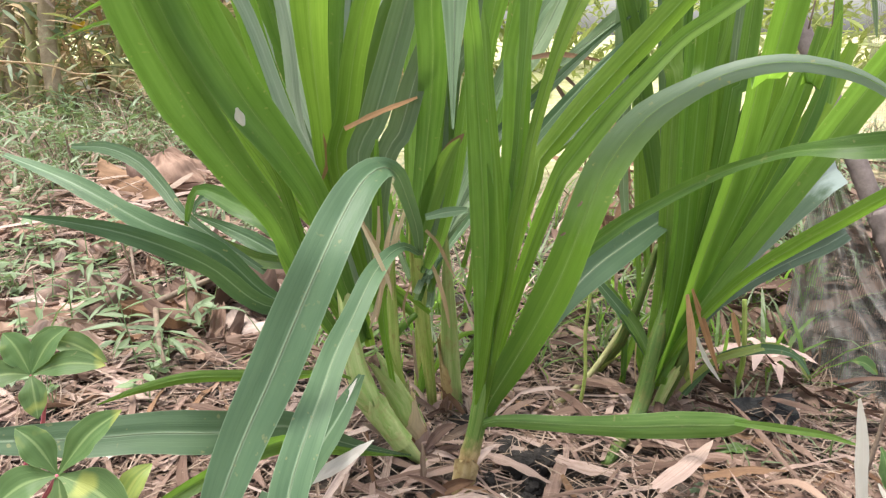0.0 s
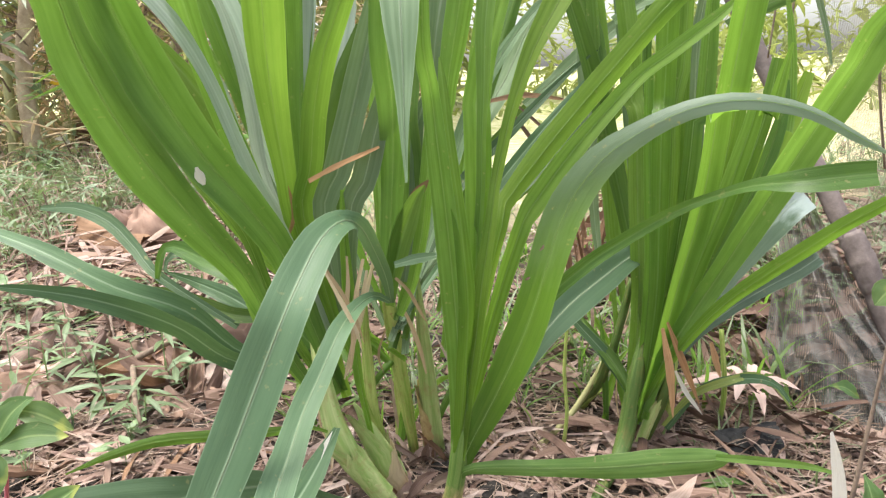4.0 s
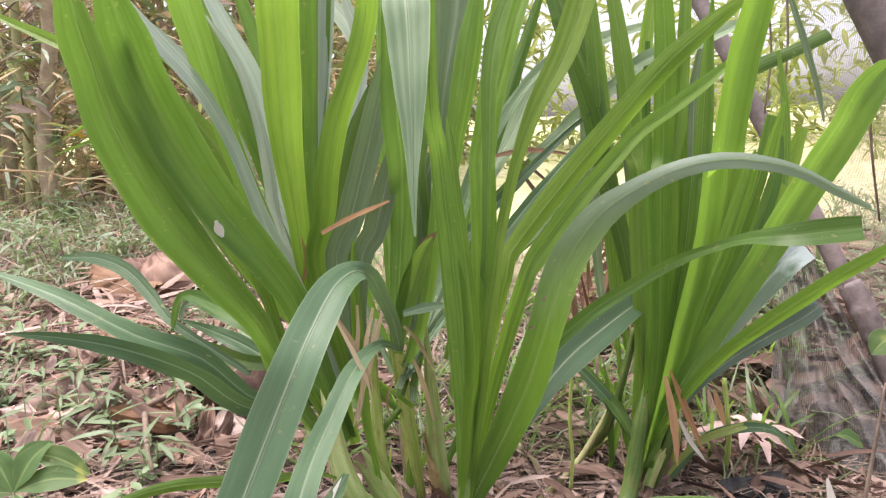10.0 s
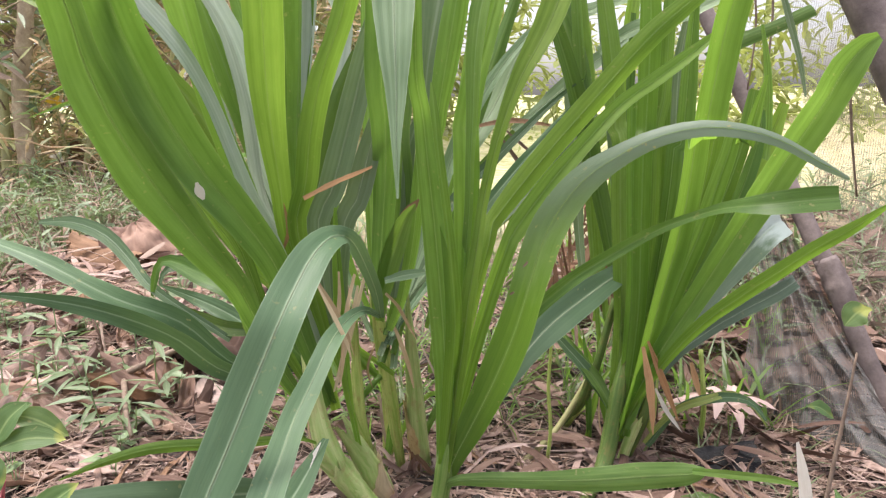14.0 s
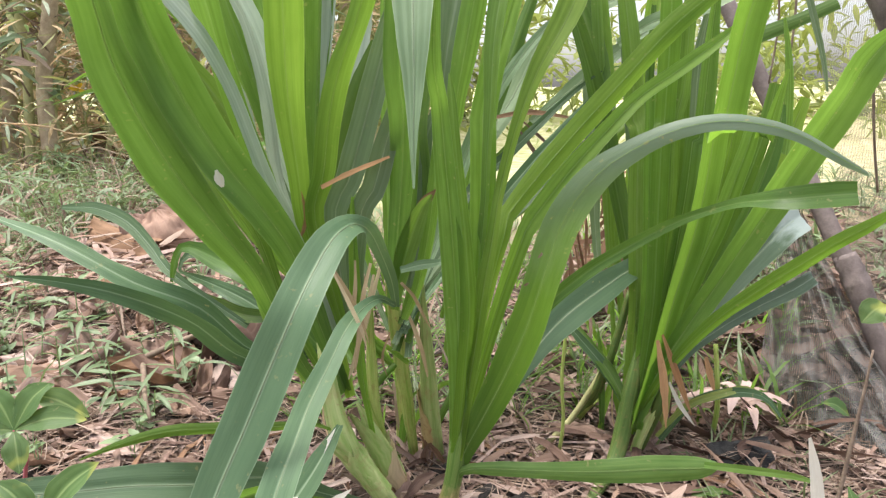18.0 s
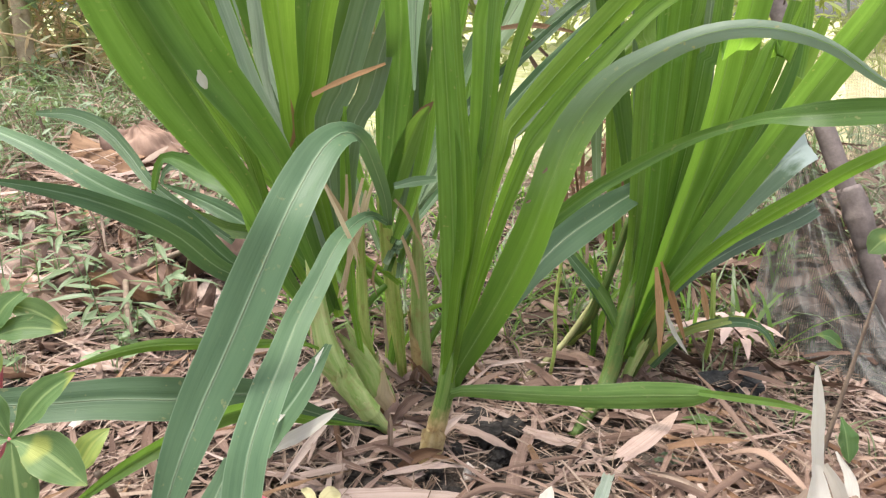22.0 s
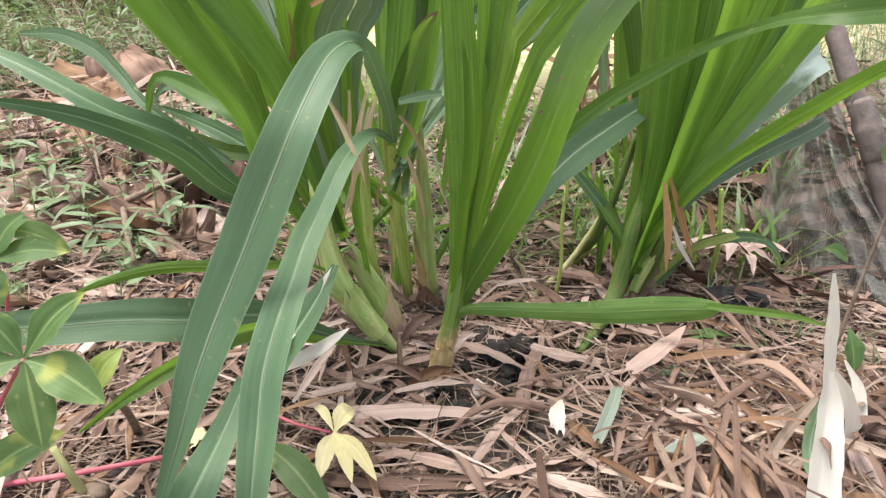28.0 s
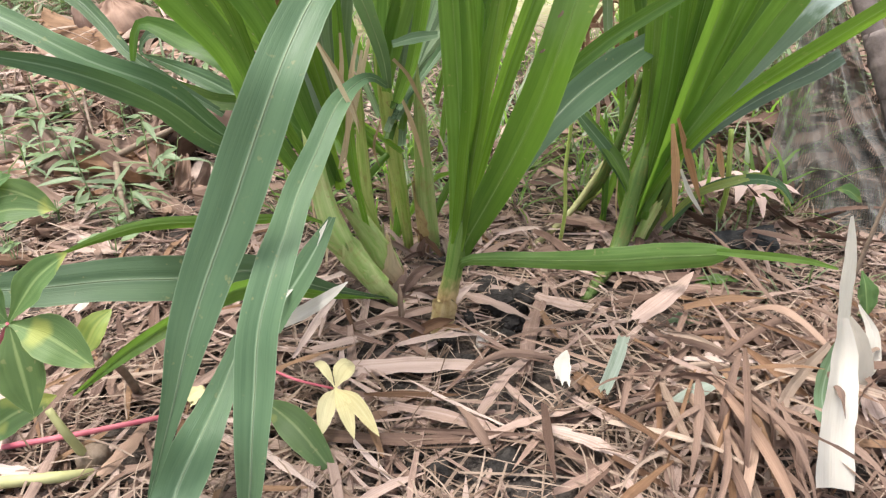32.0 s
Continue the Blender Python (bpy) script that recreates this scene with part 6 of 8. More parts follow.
# ---- fallen leaves that stand out ----
def fallen(material, a, b, width, name="fallen_leaf", label="dry tan bamboo leaf lying on the mulch", arch=0.003, shape=(0.6, 0.45, 0.25), roll=0.0, lift=0.016, fold=0.22, group="fallen leaves"):
    a, b = Vector(a), Vector(b)
    for p in (a, b):
        p.z = ground_height(p.x, p.y) + lift
    bend = (b - a).cross(Vector((0, 0, 1))) * (0.05 * math.sin(blade.n * 2.7))
    m = a.lerp(b, 0.5) + bend + Vector((0, 0, arch))
    v, f, uv = blade_arrays((a, m, b), width, *shape, roll=(roll - 20, roll + 20), fold=fold * (1 if blade.n % 2 else -1), wave=0.11, count=11, across=7, facing=(0, -0.2, 1), seed=blade.n, torn=0.7)
    blade.n += 1
    c = Vector((m.x, m.y, ground_height(m.x, m.y)))
    me = mesh_of(name, [q - c for q in v], f, uv, M[material])
    ob = new(name, me)
    ob.location = c
    return tagged(ob, label, "leaf", group)


FLAT = (0.9, 0.5, 0.8)
fallen("sheath", (-0.078, 0.588, 0.000), (0.067, 0.583, 0.000), 0.0195, label="long flat pinkish dry sheath on the mulch", shape=FLAT)
fallen("sheath", (-0.027, 0.530, -0.000), (0.088, 0.472, 0.000), 0.0138, label="pale pointed dry sheath on dark soil", shape=(0.5, 0.5, 0.1))
fallen("litter", (0.135, 0.703, 0.000), (0.098, 0.558, 0.000), 0.0159, shape=FLAT)
fallen("litter", (0.045, 0.503, 0.000), (0.121, 0.605, 0.000), 0.0097, shape=(0.8, 0.5, 0.4))
fallen("sheath", (0.119, 0.713, 0.000), (0.220, 0.669, 0.000), 0.0164, label="curled pale dry sheath on the mulch", shape=(0.8, 0.5, 0.2), fold=0.5)
fallen("pale", (0.124, 0.519, -0.000), (0.138, 0.571, 0.000), 0.0156, label="bleached pointed leaf scrap", shape=(0.8, 0.3, 0.05), lift=0.034)
fallen("sheath", (0.204, 0.586, 0.000), (0.296, 0.681, 0.000), 0.0191, label="pale pink pointed leaf", shape=(0.7, 0.4, 0.05), lift=0.05)
fallen("rust", (0.264, 0.623, 0.000), (0.352, 0.625, 0.000), 0.0117, label="flat rust-orange dry leaf", shape=(0.5, 0.5, 0.1), lift=0.04)
fallen("litter", (0.275, 0.714, 0.000), (0.367, 0.675, 0.000), 0.0145)
fallen("brown", (0.230, 0.733, 0.000), (0.365, 0.718, 0.000), 0.0149, label="dark brown curled sheath")
fallen("brown", (0.179, 0.783, 0.000), (0.295, 0.748, 0.000), 0.0128, label="dark brown curled sheath")
fallen("brown", (-0.094, 0.494, 0.000), (0.063, 0.480, 0.000), 0.0115, label="dull brown dry sheath", shape=FLAT)
fallen("rust", (0.141, 0.559, 0.000), (0.162, 0.515, 0.000), 0.0141, label="curled orange-brown dry leaf")
fallen("litter", (-0.089, 0.652, 0.000), (0.015, 0.694, 0.000), 0.0112)
fallen("sheath", (-0.000, 0.712, 0.000), (-0.065, 0.656, 0.000), 0.0127)
fallen("litter", (0.039, 0.722, 0.000), (0.121, 0.654, -0.000), 0.0129)
fallen("sheath", (0.173, 0.437, 0.000), (0.094, 0.493, 0.000), 0.0122, label="long pale dry sheath", shape=(0.8, 0.5, 0.3))
fallen("litter", (-0.028, 0.622, 0.000), (0.073, 0.635, 0.000), 0.0085)
fallen("litter", (-0.121, 0.620, 0.000), (-0.028, 0.653, 0.000), 0.0099)
fallen("sheath", (-0.157, 0.705, 0.000), (-0.069, 0.717, 0.000), 0.0152)
fallen("litter", (0.072, 0.564, 0.000), (0.105, 0.500, 0.000), 0.0068)
fallen("w", (0.199, 0.591, 0.000), (0.157, 0.508, 0.000), 0.0122, label="faded grey-green strip of grass leaf", shape=FLAT, lift=0.03)
fallen("g", (0.262, 0.645, 0.000), (0.292, 0.633, 0.000), 0.0159, label="faded green leaf scrap")
fallen("d", (0.315, 0.715, 0.000), (0.369, 0.712, 0.000), 0.0145, label="dull green fallen leaf")
fallen("w", (0.205, 0.480, 0.000), (0.271, 0.497, 0.000), 0.0133, label="faded grey-green fallen blade", lift=0.03)
for k in range(11):
    q = 0.571 * k + (0.12 if k % 2 else 0.0)
    c = Vector((0.452, 0.905, 0.000))
    fallen("star", c, c + Vector((math.cos(q), math.sin(q) * 0.9, 0)) * (0.058 + 0.014 * (k % 3)), 0.0135, label="pinkish dry bamboo leaf in a star-shaped tuft", shape=(0.3, 0.45, 0.03), lift=0.042 + 0.004 * (k % 4), arch=0.012, group="star-shaped tuft of dry leaves")
# the yellow five-fingered leaf
yellow_leaf = thing("yellow_leaf", "pale yellow hand-shaped fallen leaf on the mulch", "leaf", at=(-0.086, 0.573, 0.000))
for tip, w in (((-0.099, 0.558, 0.045), 22), ((-0.061, 0.551, 0.045), 46), ((-0.036, 0.469, 0.035), 34), ((-0.057, 0.472, 0.030), 34), ((-0.086, 0.483, 0.025), 40)):
    leaflet(yellow_leaf, "yellow", (-0.077, 0.526, 0.040), tip, w * 0.50 / 1255, 0.009)
settle(yellow_leaf)
petiole_twig = thing("fallen_petiole", "pink-red fallen leaf petiole lying across the mulch", "petiole", "fallen petioles", at=(-0.311, 0.524, 0.000))
stem(petiole_twig, "pink", (0.0027, 0.0025, 0.0022), (-0.375, 0.486, 0.020), (-0.294, 0.491, 0.030), (-0.224, 0.503, 0.035), name="stalk", count=12, ring=7)
settle(petiole_twig)
petiole_twig = thing("fallen_petiole", "pink-red fallen leaf petiole lying across the mulch", "petiole", "fallen petioles", at=(-0.127, 0.588, 0.000))
stem(petiole_twig, "pink", (0.0014, 0.0013, 0.0011), (-0.152, 0.587, 0.020), (-0.120, 0.560, 0.025), (-0.080, 0.532, 0.035), name="stalk", count=12, ring=7)
settle(petiole_twig)
# what grows and lies beside the seedling
side_stem = thing("fallen_branch", "olive-green smooth branch lying over the litter", "branch", at=(-0.336, 0.471, 0.000))
stem(side_stem, "culm", (0.0052, 0.0050, 0.0046, 0.0040), (-0.374, 0.448, 0.020), (-0.320, 0.443, 0.028), (-0.286, 0.448, 0.026), (-0.269, 0.465, 0.012), name="stem", count=16, ring=10, rough=0.03)
settle(side_stem)
root = thing("root_lump", "knobbly grey-brown root crown in the litter", "root", at=(-0.282, 0.486, 0.000))
stem(root, "twig", (0.004, 0.012, 0.015, 0.010, 0.005), (-0.290, 0.475, 0.000), (-0.281, 0.476, 0.006), (-0.275, 0.477, 0.014), (-0.264, 0.471, 0.030), name="crown", count=14, ring=14, rough=0.16)
stem(root, "culm", (0.0040, 0.0036, 0.0032), (-0.280, 0.475, 0.020), (-0.286, 0.470, 0.050), (-0.298, 0.477, 0.070), name="shoot", count=10, ring=8, rough=0.04)
settle(root)
twig_stub = thing("petiole_stub", "thick brown petiole of a young leaf", "petiole", at=(-0.276, 0.579, -0.000))
stem(twig_stub, "twig", (0.0042, 0.0038, 0.0030), (-0.275, 0.577, 0.000), (-0.263, 0.542, 0.050), (-0.256, 0.506, 0.100), name="stalk", count=12, ring=8, rough=0.06)
settle(twig_stub)
fallen("sheath", (-0.344, 0.457, 0.000), (-0.386, 0.554, -0.000), 0.0130, label="pale pinkish dry leaf beside the seedling", lift=0.03, shape=(0.8, 0.4, 0.1))
fallen("sheath", (-0.365, 0.455, 0.000), (-0.302, 0.448, 0.000), 0.0163, label="broad pinkish dry leaf beside the seedling", lift=0.02, shape=(0.7, 0.4, 0.5))
fallen("yellow", (-0.216, 0.538, 0.000), (-0.198, 0.555, 0.000), 0.0170, label="small faded yellow leaf scrap", lift=0.02, shape=FLAT)
fallen("straw", (-0.299, 0.562, 0.000), (-0.205, 0.577, 0.000), 0.0044, label="thin pale straw on the litter", lift=0.03)
fallen("brown", (-0.377, 0.590, 0.000), (-0.339, 0.668, 0.000), 0.0146, label="brown curled dry leaf", lift=0.02)
fallen("shell_leaf", (-0.258, 0.447, 0.000), (-0.242, 0.521, -0.000), 0.0139, label="brown curled dry leaf", lift=0.02, fold=0.6)
fallen("brown", (-0.241, 0.587, 0.000), (-0.301, 0.724, 0.000), 0.0127, label="brown curled dry leaf", lift=0.02, fold=0.5)
fallen("pale", (-0.382, 0.697, 0.000), (-0.374, 0.751, 0.000), 0.0117, label="bleached leaf scrap on the litter", lift=0.025)
# small white husk with its dry tail
husk = thing("seed_husk", "small white onion-shaped husk on dark soil", "husk", at=(0.064, 0.642, 0.000))
stem(husk, "shell", (0.0012, 0.0058, 0.0074, 0.0048, 0.0010), (0.060, 0.626, 0.000), (0.062, 0.627, 0.006), (0.063, 0.631, 0.012), (0.061, 0.632, 0.022), name="bulb", count=14, ring=12)
stem(husk, "shell", (0.0012, 0.0008), (0.069, 0.627, 0.006), (0.082, 0.633, 0.008), (0.080, 0.639, 0.014), name="tail", count=8, ring=5)
settle(husk)
# stones of soil
def clod(at, r, seed):
    bm = bmesh.new()
    bmesh.ops.create_icosphere(bm, subdivisions=3, radius=r)
    for q in bm.verts:
        d = q.co.normalized()
        q.co *= 1 + 0.35 * noise.noise(d * 1.7 + Vector((seed, 0, 0))) + 0.18 * noise.noise(d * 5 + Vector((0, seed, 0))) + 0.08 * noise.noise(d * 13)
        q.co.z *= 0.7
    me = bpy.data.meshes.new("soil_clod")
    bm.to_mesh(me)
    bm.free()
    me.materials.append(M["clod"])
    ob = new("soil_clod", me)
    ob.location = Vector(at) + Vector((0, 0, r * 0.25))
    tagged(ob, "black crumbly lump of soil", "soil", "soil clods")


for k, (at, r) in enumerate((((0.090, 0.706, 0.000), 0.022), ((0.077, 0.738, 0.000), 0.018), ((0.117, 0.716, 0.000), 0.020), ((0.099, 0.672, 0.000), 0.014), ((0.052, 0.680, 0.000), 0.011), ((0.026, 0.640, 0.000), 0.010), ((0.089, 0.646, 0.000), 0.010), ((0.025, 0.794, 0.000), 0.018), ((0.047, 0.609, 0.000), 0.008), ((0.145, 0.603, -0.000), 0.016), ((0.070, 0.462, 0.000), 0.016), ((0.013, 0.459, 0.000), 0.014))):
    clod(at, r, 3.1 * k)

# pale tall dead leaves standing at the edge of the mulch
dead = thing("dead_leaf", "bleached papery dead leaf hanging upright over the mulch", "leaf", "standing dead leaves", at=(0.325, 0.406, 0.000))
leaf(dead, "pale", (0, -10), (0.311, 0.450, 0.149, 0.0060), (0.312, 0.442, 0.123, 0.0189), (0.306, 0.425, 0.100, 0.0230), (0.297, 0.404, 0.075, 0.0251), (0.293, 0.385, 0.047, 0.0258), fold=0.5)
leaf(dead, "pale", (0, 0), (0.328, 0.470, 0.119, 0.0090), (0.317, 0.465, 0.165, 0.0112), (0.309, 0.460, 0.197, 0.0100), (0.299, 0.455, 0.230, 0.0024))
blade(dead, "pale", 0.0151, (0.5, 0.5, 0.1), (20, 40), (0.339, 0.450, -0.004), (0.354, 0.475, 0.029), (0.377, 0.490, 0.046), (0.386, 0.510, 0.084), (0.379, 0.530, 0.106))
leaf(dead, "straw", (0, 10), (0.342, 0.500, 0.088, 0.0058), (0.316, 0.485, 0.071, 0.0105), (0.290, 0.460, 0.065, 0.0111), (0.270, 0.430, 0.045, 0.0116), (0.257, 0.400, 0.032, 0.0112))
leaf(dead, "g", (0, 0), (0.337, 0.480, 0.112, 0.0046), (0.328, 0.473, 0.088, 0.0149), (0.320, 0.460, 0.067, 0.0157), (0.317, 0.440, 0.052, 0.0136), label="faded grey-green dry blade")
leaf(dead, "pale", (0, 30), (0.344, 0.490, 0.121, 0.0056), (0.357, 0.483, 0.098, 0.0141), (0.363, 0.477, 0.070, 0.0161), (0.358, 0.470, 0.043, 0.0067))
leaf(dead, "sheath", (0, 0), (0.366, 0.480, 0.059, 0.0077), (0.367, 0.460, 0.048, 0.0188), (0.366, 0.433, 0.040, 0.0209), (0.361, 0.400, 0.031, 0.0199), label="broad pinkish dry blade")
leaf(dead, "straw", (0, 0), (0.246, 0.500, 0.069, 0.0039), (0.254, 0.487, 0.049, 0.0078), (0.258, 0.473, 0.023, 0.0078), (0.259, 0.460, -0.002, 0.0049))
leaf(dead, "straw", (0, 0), (0.259, 0.470, 0.084, 0.0028), (0.261, 0.453, 0.071, 0.0082), (0.265, 0.437, 0.057, 0.0099), (0.268, 0.420, 0.037, 0.0062))
settle(dead)
dead = thing("dead_leaf", "pinkish-brown dead leaf leaning at the edge of the mulch", "leaf", "standing dead leaves", at=(0.354, 0.405, 0.000))
blade(dead, "sheath", 0.0223, (0.6, 0.5, 0.2), (10, 30), (0.369, 0.400, -0.015), (0.366, 0.430, 0.022), (0.371, 0.460, 0.041), (0.372, 0.480, 0.054))
settle(dead)
# ---- long dry blades heaped on the mulch ----
# patches of bare dark soil: centre and half widths
BARE = ((0.08, 0.68, 0.075, 0.05), (-0.005, 0.775, 0.05, 0.03), (0.19, 0.47, 0.04, 0.03), (0.03, 0.64, 0.035, 0.035), (0.075, 0.565, 0.05, 0.025), (0.03, 0.47, 0.06, 0.03), (-0.02, 0.57, 0.03, 0.02), (0.15, 0.545, 0.04, 0.03), (0.10, 0.455, 0.05, 0.025))
rng = random.Random(21)


def ribbon(at, heading, length, width, tilt, arch, curl, material, label):
    """One long dead grass blade, bent and half rolled up."""
    line, pos, ang, hd = [], Vector((0, 0, 0)), tilt, heading
    kink = rng.uniform(0.35, 0.75)
    for k in range(10):
        line.append(pos.copy())
        pos = pos + Vector((math.cos(hd) * math.cos(ang), math.sin(hd) * math.cos(ang), math.sin(ang))) * (length / 9)
        near = math.exp(-(((k / 9 - kink) / 0.16) ** 2))
        ang += arch / 9 * (0.5 + 2.2 * near)
        hd += curl / 9 * (0.5 + 2.2 * near)
    floor = ground_height(at[0], at[1]) + 0.003
    for q in line:
        q.z = max(q.z, floor - at[2] + 0.004 * rng.random())
    v, f, uv = blade_arrays(line, width, rng.uniform(0.4, 0.8), 0.4, 0.08, roll=(rng.uniform(-50, 50), rng.uniform(-90, 90)), fold=rng.uniform(-0.8, 0.9), wave=0.10, count=14, across=5, facing=(0, -0.3, 1), seed=int(rng.random() * 1e6), torn=0.5)
    ob = new("fallen_grass_leaf", mesh_of("fallen_grass_leaf", v, f, uv, M[material]))
    ob.location = at
    tagged(ob, label, "leaf", "dry blades on the heap")


for k in range(210):
    x, y = rng.gauss(0.33, 0.11), rng.gauss(0.49, 0.075)
    if y < 0.36 or (0.28 < x < 0.42 and y < 0.48):
        continue
    h = rng.gauss(-1.9, 0.8) if rng.random() < 0.5 else rng.uniform(0, 6.28)
    ribbon((x, y, ground_height(x, y) + rng.uniform(0.004, 0.040)), h, rng.uniform(0.06, 0.16), rng.uniform(0.003, 0.009), rng.uniform(-0.1, 0.5), rng.uniform(-1.1, -0.1), rng.uniform(-0.4, 0.4), rng.choice(("straw", "brown", "brown", "brown", "shell_leaf", "rust", "brown", "brown")), "long bent brown dry grass blade on the heap")
for k in range(26):
    x, y = rng.uniform(0.22, 0.30), rng.uniform(0.42, 0.51)
    ribbon((x, y, ground_height(x, y) + rng.uniform(0.02, 0.06)), rng.gauss(-1.7, 0.45), rng.uniform(0.08, 0.17), rng.uniform(0.004, 0.010), rng.uniform(0.0, 0.7), rng.uniform(-2.2, -0.9), rng.uniform(-0.4, 0.4), rng.choice(("brown", "shell_leaf", "brown", "rust", "brown")), "long tan dry grass blade hanging over the heap")
for k in range(300):
    x, y = rng.uniform(-0.42, 0.46), rng.uniform(0.40, 0.92)
    h = rng.uniform(0, 6.28)
    n = rng.uniform(0.05, 0.13)
    wd = rng.uniform(0.0025, 0.0100)
    if any(math.hypot((x - cx) / rx, (y - cy) / ry) < 0.9 for cx, cy, rx, ry in BARE):
        continue
    d = Vector((math.cos(h), math.sin(h), 0)) * n
    if any(math.hypot((x + d.x / 2 - cx) / rx, (y + d.y / 2 - cy) / ry) < 0.8 for cx, cy, rx, ry in BARE):
        continue
    fallen(rng.choice(("brown", "brown", "litter", "rust") if x < -0.18 or x > 0.27 else ("litter", "litter", "sheath", "sheath", "sheath", "brown", "rust")), (x, y, 0), (x + d.x, y + d.y, 0), wd, lift=rng.uniform(0.008, 0.022), arch=rng.uniform(-0.002, 0.004), roll=rng.uniform(-25, 25), shape=(rng.uniform(0.4, 0.9), 0.45, rng.uniform(0.05, 0.6)))

PITS = ((-0.435, 1.262), (-0.353, 1.180))


def hollow(x, y):
    """How far from the dark hollows in the litter: 1 at the rim."""
    return min(math.hypot((x - a) / 0.055, (y - b) / 0.055) for a, b in PITS)


# ---- big brown sheaths and broken leaves on the open side ----
def crumpled(name, at, size, material, label, seed, turn=0.0, tall=0.5, cup=0.9, crease=1.0):
    """A large curled, creased dead leaf, cupped like a boat."""
    verts, uvs, faces = [], [], []
    na, nb = 18, 22
    w, h = size
    for j in range(nb + 1):
        for i in range(na + 1):
            s, t = i / na * 2 - 1, j / nb
            half = w / 2 * (0.35 + 0.65 * math.sin(math.pi * min(1.0, 0.12 + 0.88 * t)) ** 0.6) * (1 + 0.10 * noise.noise((s * 2, t * 5, seed)))
            ang = s * cup
            x = half * math.sin(abs(cup) * s) / max(0.3, abs(cup))
            z = half * (1 - math.cos(ang)) * (1.1 if cup > 0 else -1.6) + tall * h * t * t * 0.6
            y = (t - 0.5) * h
            c = crease * (0.10 * w * noise.noise((s * 2.3, t * 2.7, seed + 3)) + 0.05 * w * noise.noise((s * 6, t * 5, seed + 9)) + 0.012 * w * math.sin(s * 26 + 2 * noise.noise((t * 4, s, seed))))
            verts.append(Vector((x, y, z + c)))
            uvs.append((i / na, t * h / 0.3))
    low = min(v.z for v in verts)
    rot = Euler((0, 0, turn)).to_matrix()
    verts = [rot @ (v - Vector((0, 0, low + 0.006))) for v in verts]
    for j in range(nb):
        for i in range(na):
            k = j * (na + 1) + i
            faces.append((k, k + 1, k + na + 2, k + na + 1))
    ob = new(name, mesh_of(name, verts, faces, uvs, M[material]))
    ob.location = (at[0], at[1], ground_height(at[0], at[1]))
    return tagged(ob, label, "leaf", "large dead leaves")


def cowl(at, size, label, material, turn, seed):
    """The hood of a large dead sheath: a wrinkled half shell, open below and torn along its rim."""
    verts, uvs, faces = [], [], []
    na, nb = 60, 16
    a, b, c = size
    for j in range(nb + 1):
        for i in range(na + 1):
            s, t = i / na, j / nb
            g = math.radians(-215 + 250 * s)
            rim = 0.10 * noise.noise((s * 6, seed, 0.0))
            q = math.radians(88 * (1 - t)) + (rim if j == nb else 0)
            k = 1 + 0.34 * noise.noise((s * 3.1, t * 1.6, seed)) + 0.16 * noise.noise((s * 8, t * 3, seed + 7)) + 0.022 * math.sin(s * 90 + 6 * noise.noise((s * 5, t * 3, seed))) * t + 0.05 * noise.noise((s * 22, t * 8, seed + 4))
            verts.append(Vector((a * math.cos(g) * math.cos(q) * k, b * math.sin(g) * math.cos(q) * k, c * math.sin(q) * k)))
            uvs.append((s, t * 0.5))
    rot = Euler((0.12, -0.18, turn)).to_matrix()
    verts = [rot @ v for v in verts]
    low = min(v.z for v in verts)
    verts = [v - Vector((0, 0, low + 0.004)) for v in verts]
    for j in range(nb):
        for i in range(na):
            k = j * (na + 1) + i
            faces.append((k, k + 1, k + na + 2, k + na + 1))
    ob = new("dead_sheath", mesh_of("dead_sheath", verts, faces, uvs, M[material]))
    ob.location = (at[0], at[1], ground_height(at[0], at[1]))
    return tagged(ob, label, "leaf", "large dead leaves")


cowl((-0.838, 2.173, 0.000), (0.100, 0.09, 0.112), "large pinkish-brown hooded dead sheath among weeds", "hood", 0.3, 1.0)
cowl((-0.915, 2.175, -0.000), (0.066, 0.06, 0.098), "pale pinkish curled dead sheath among weeds", "sheath", -0.5, 2.0)
crumpled("dead_sheath", (-0.955, 2.150, 0.000), (0.13, 0.38), "rust", "dark brown creased dead sheath lying flat", 2.0, 0.92, 0.12, -1.1, 1.2)
for k, (at, size, turn) in enumerate((((-0.432, 1.285), (0.12, 0.13), 0.15), ((-0.350, 1.205), (0.14, 0.13), -0.2))):
    arch = crumpled("dead_sheath", (*at, 0.0), size, "brown", "dark brown dead leaf arching over a hollow", 61.0 + 3 * k, turn, 0.0, -1.35, 1.0)
    arch.location.z = 0.0
crumpled("dead_sheath", (-0.791, 2.209, 0.000), (0.08, 0.17), "shell_leaf", "pinkish-brown broken dead sheath", 3.0, 1.0, 0.4, 0.9, 1.6)
crumpled("dead_sheath", (-0.825, 2.077, 0.000), (0.06, 0.17), "shell_leaf", "pinkish-brown broken dead sheath", 3.5, 1.9, 0.2, -0.7, 1.6)
crumpled("dead_sheath", (-1.723, 3.058, 0.000), (0.12, 0.34), "rust", "orange-brown dead leaf lying in weeds", 4.0, 1.2, 0.2, 0.8)
crumpled("dead_sheath", (-0.785, 1.533, 0.000), (0.06, 0.09), "sheath", "pale pinkish curled dead leaf", 4.5, 1.3, 0.2, -1.2)
crumpled("dead_sheath", (-0.730, 1.522, 0.000), (0.04, 0.06), "sheath", "pale pinkish curled dead leaf", 4.7, 0.8, 0.2, -1.1)
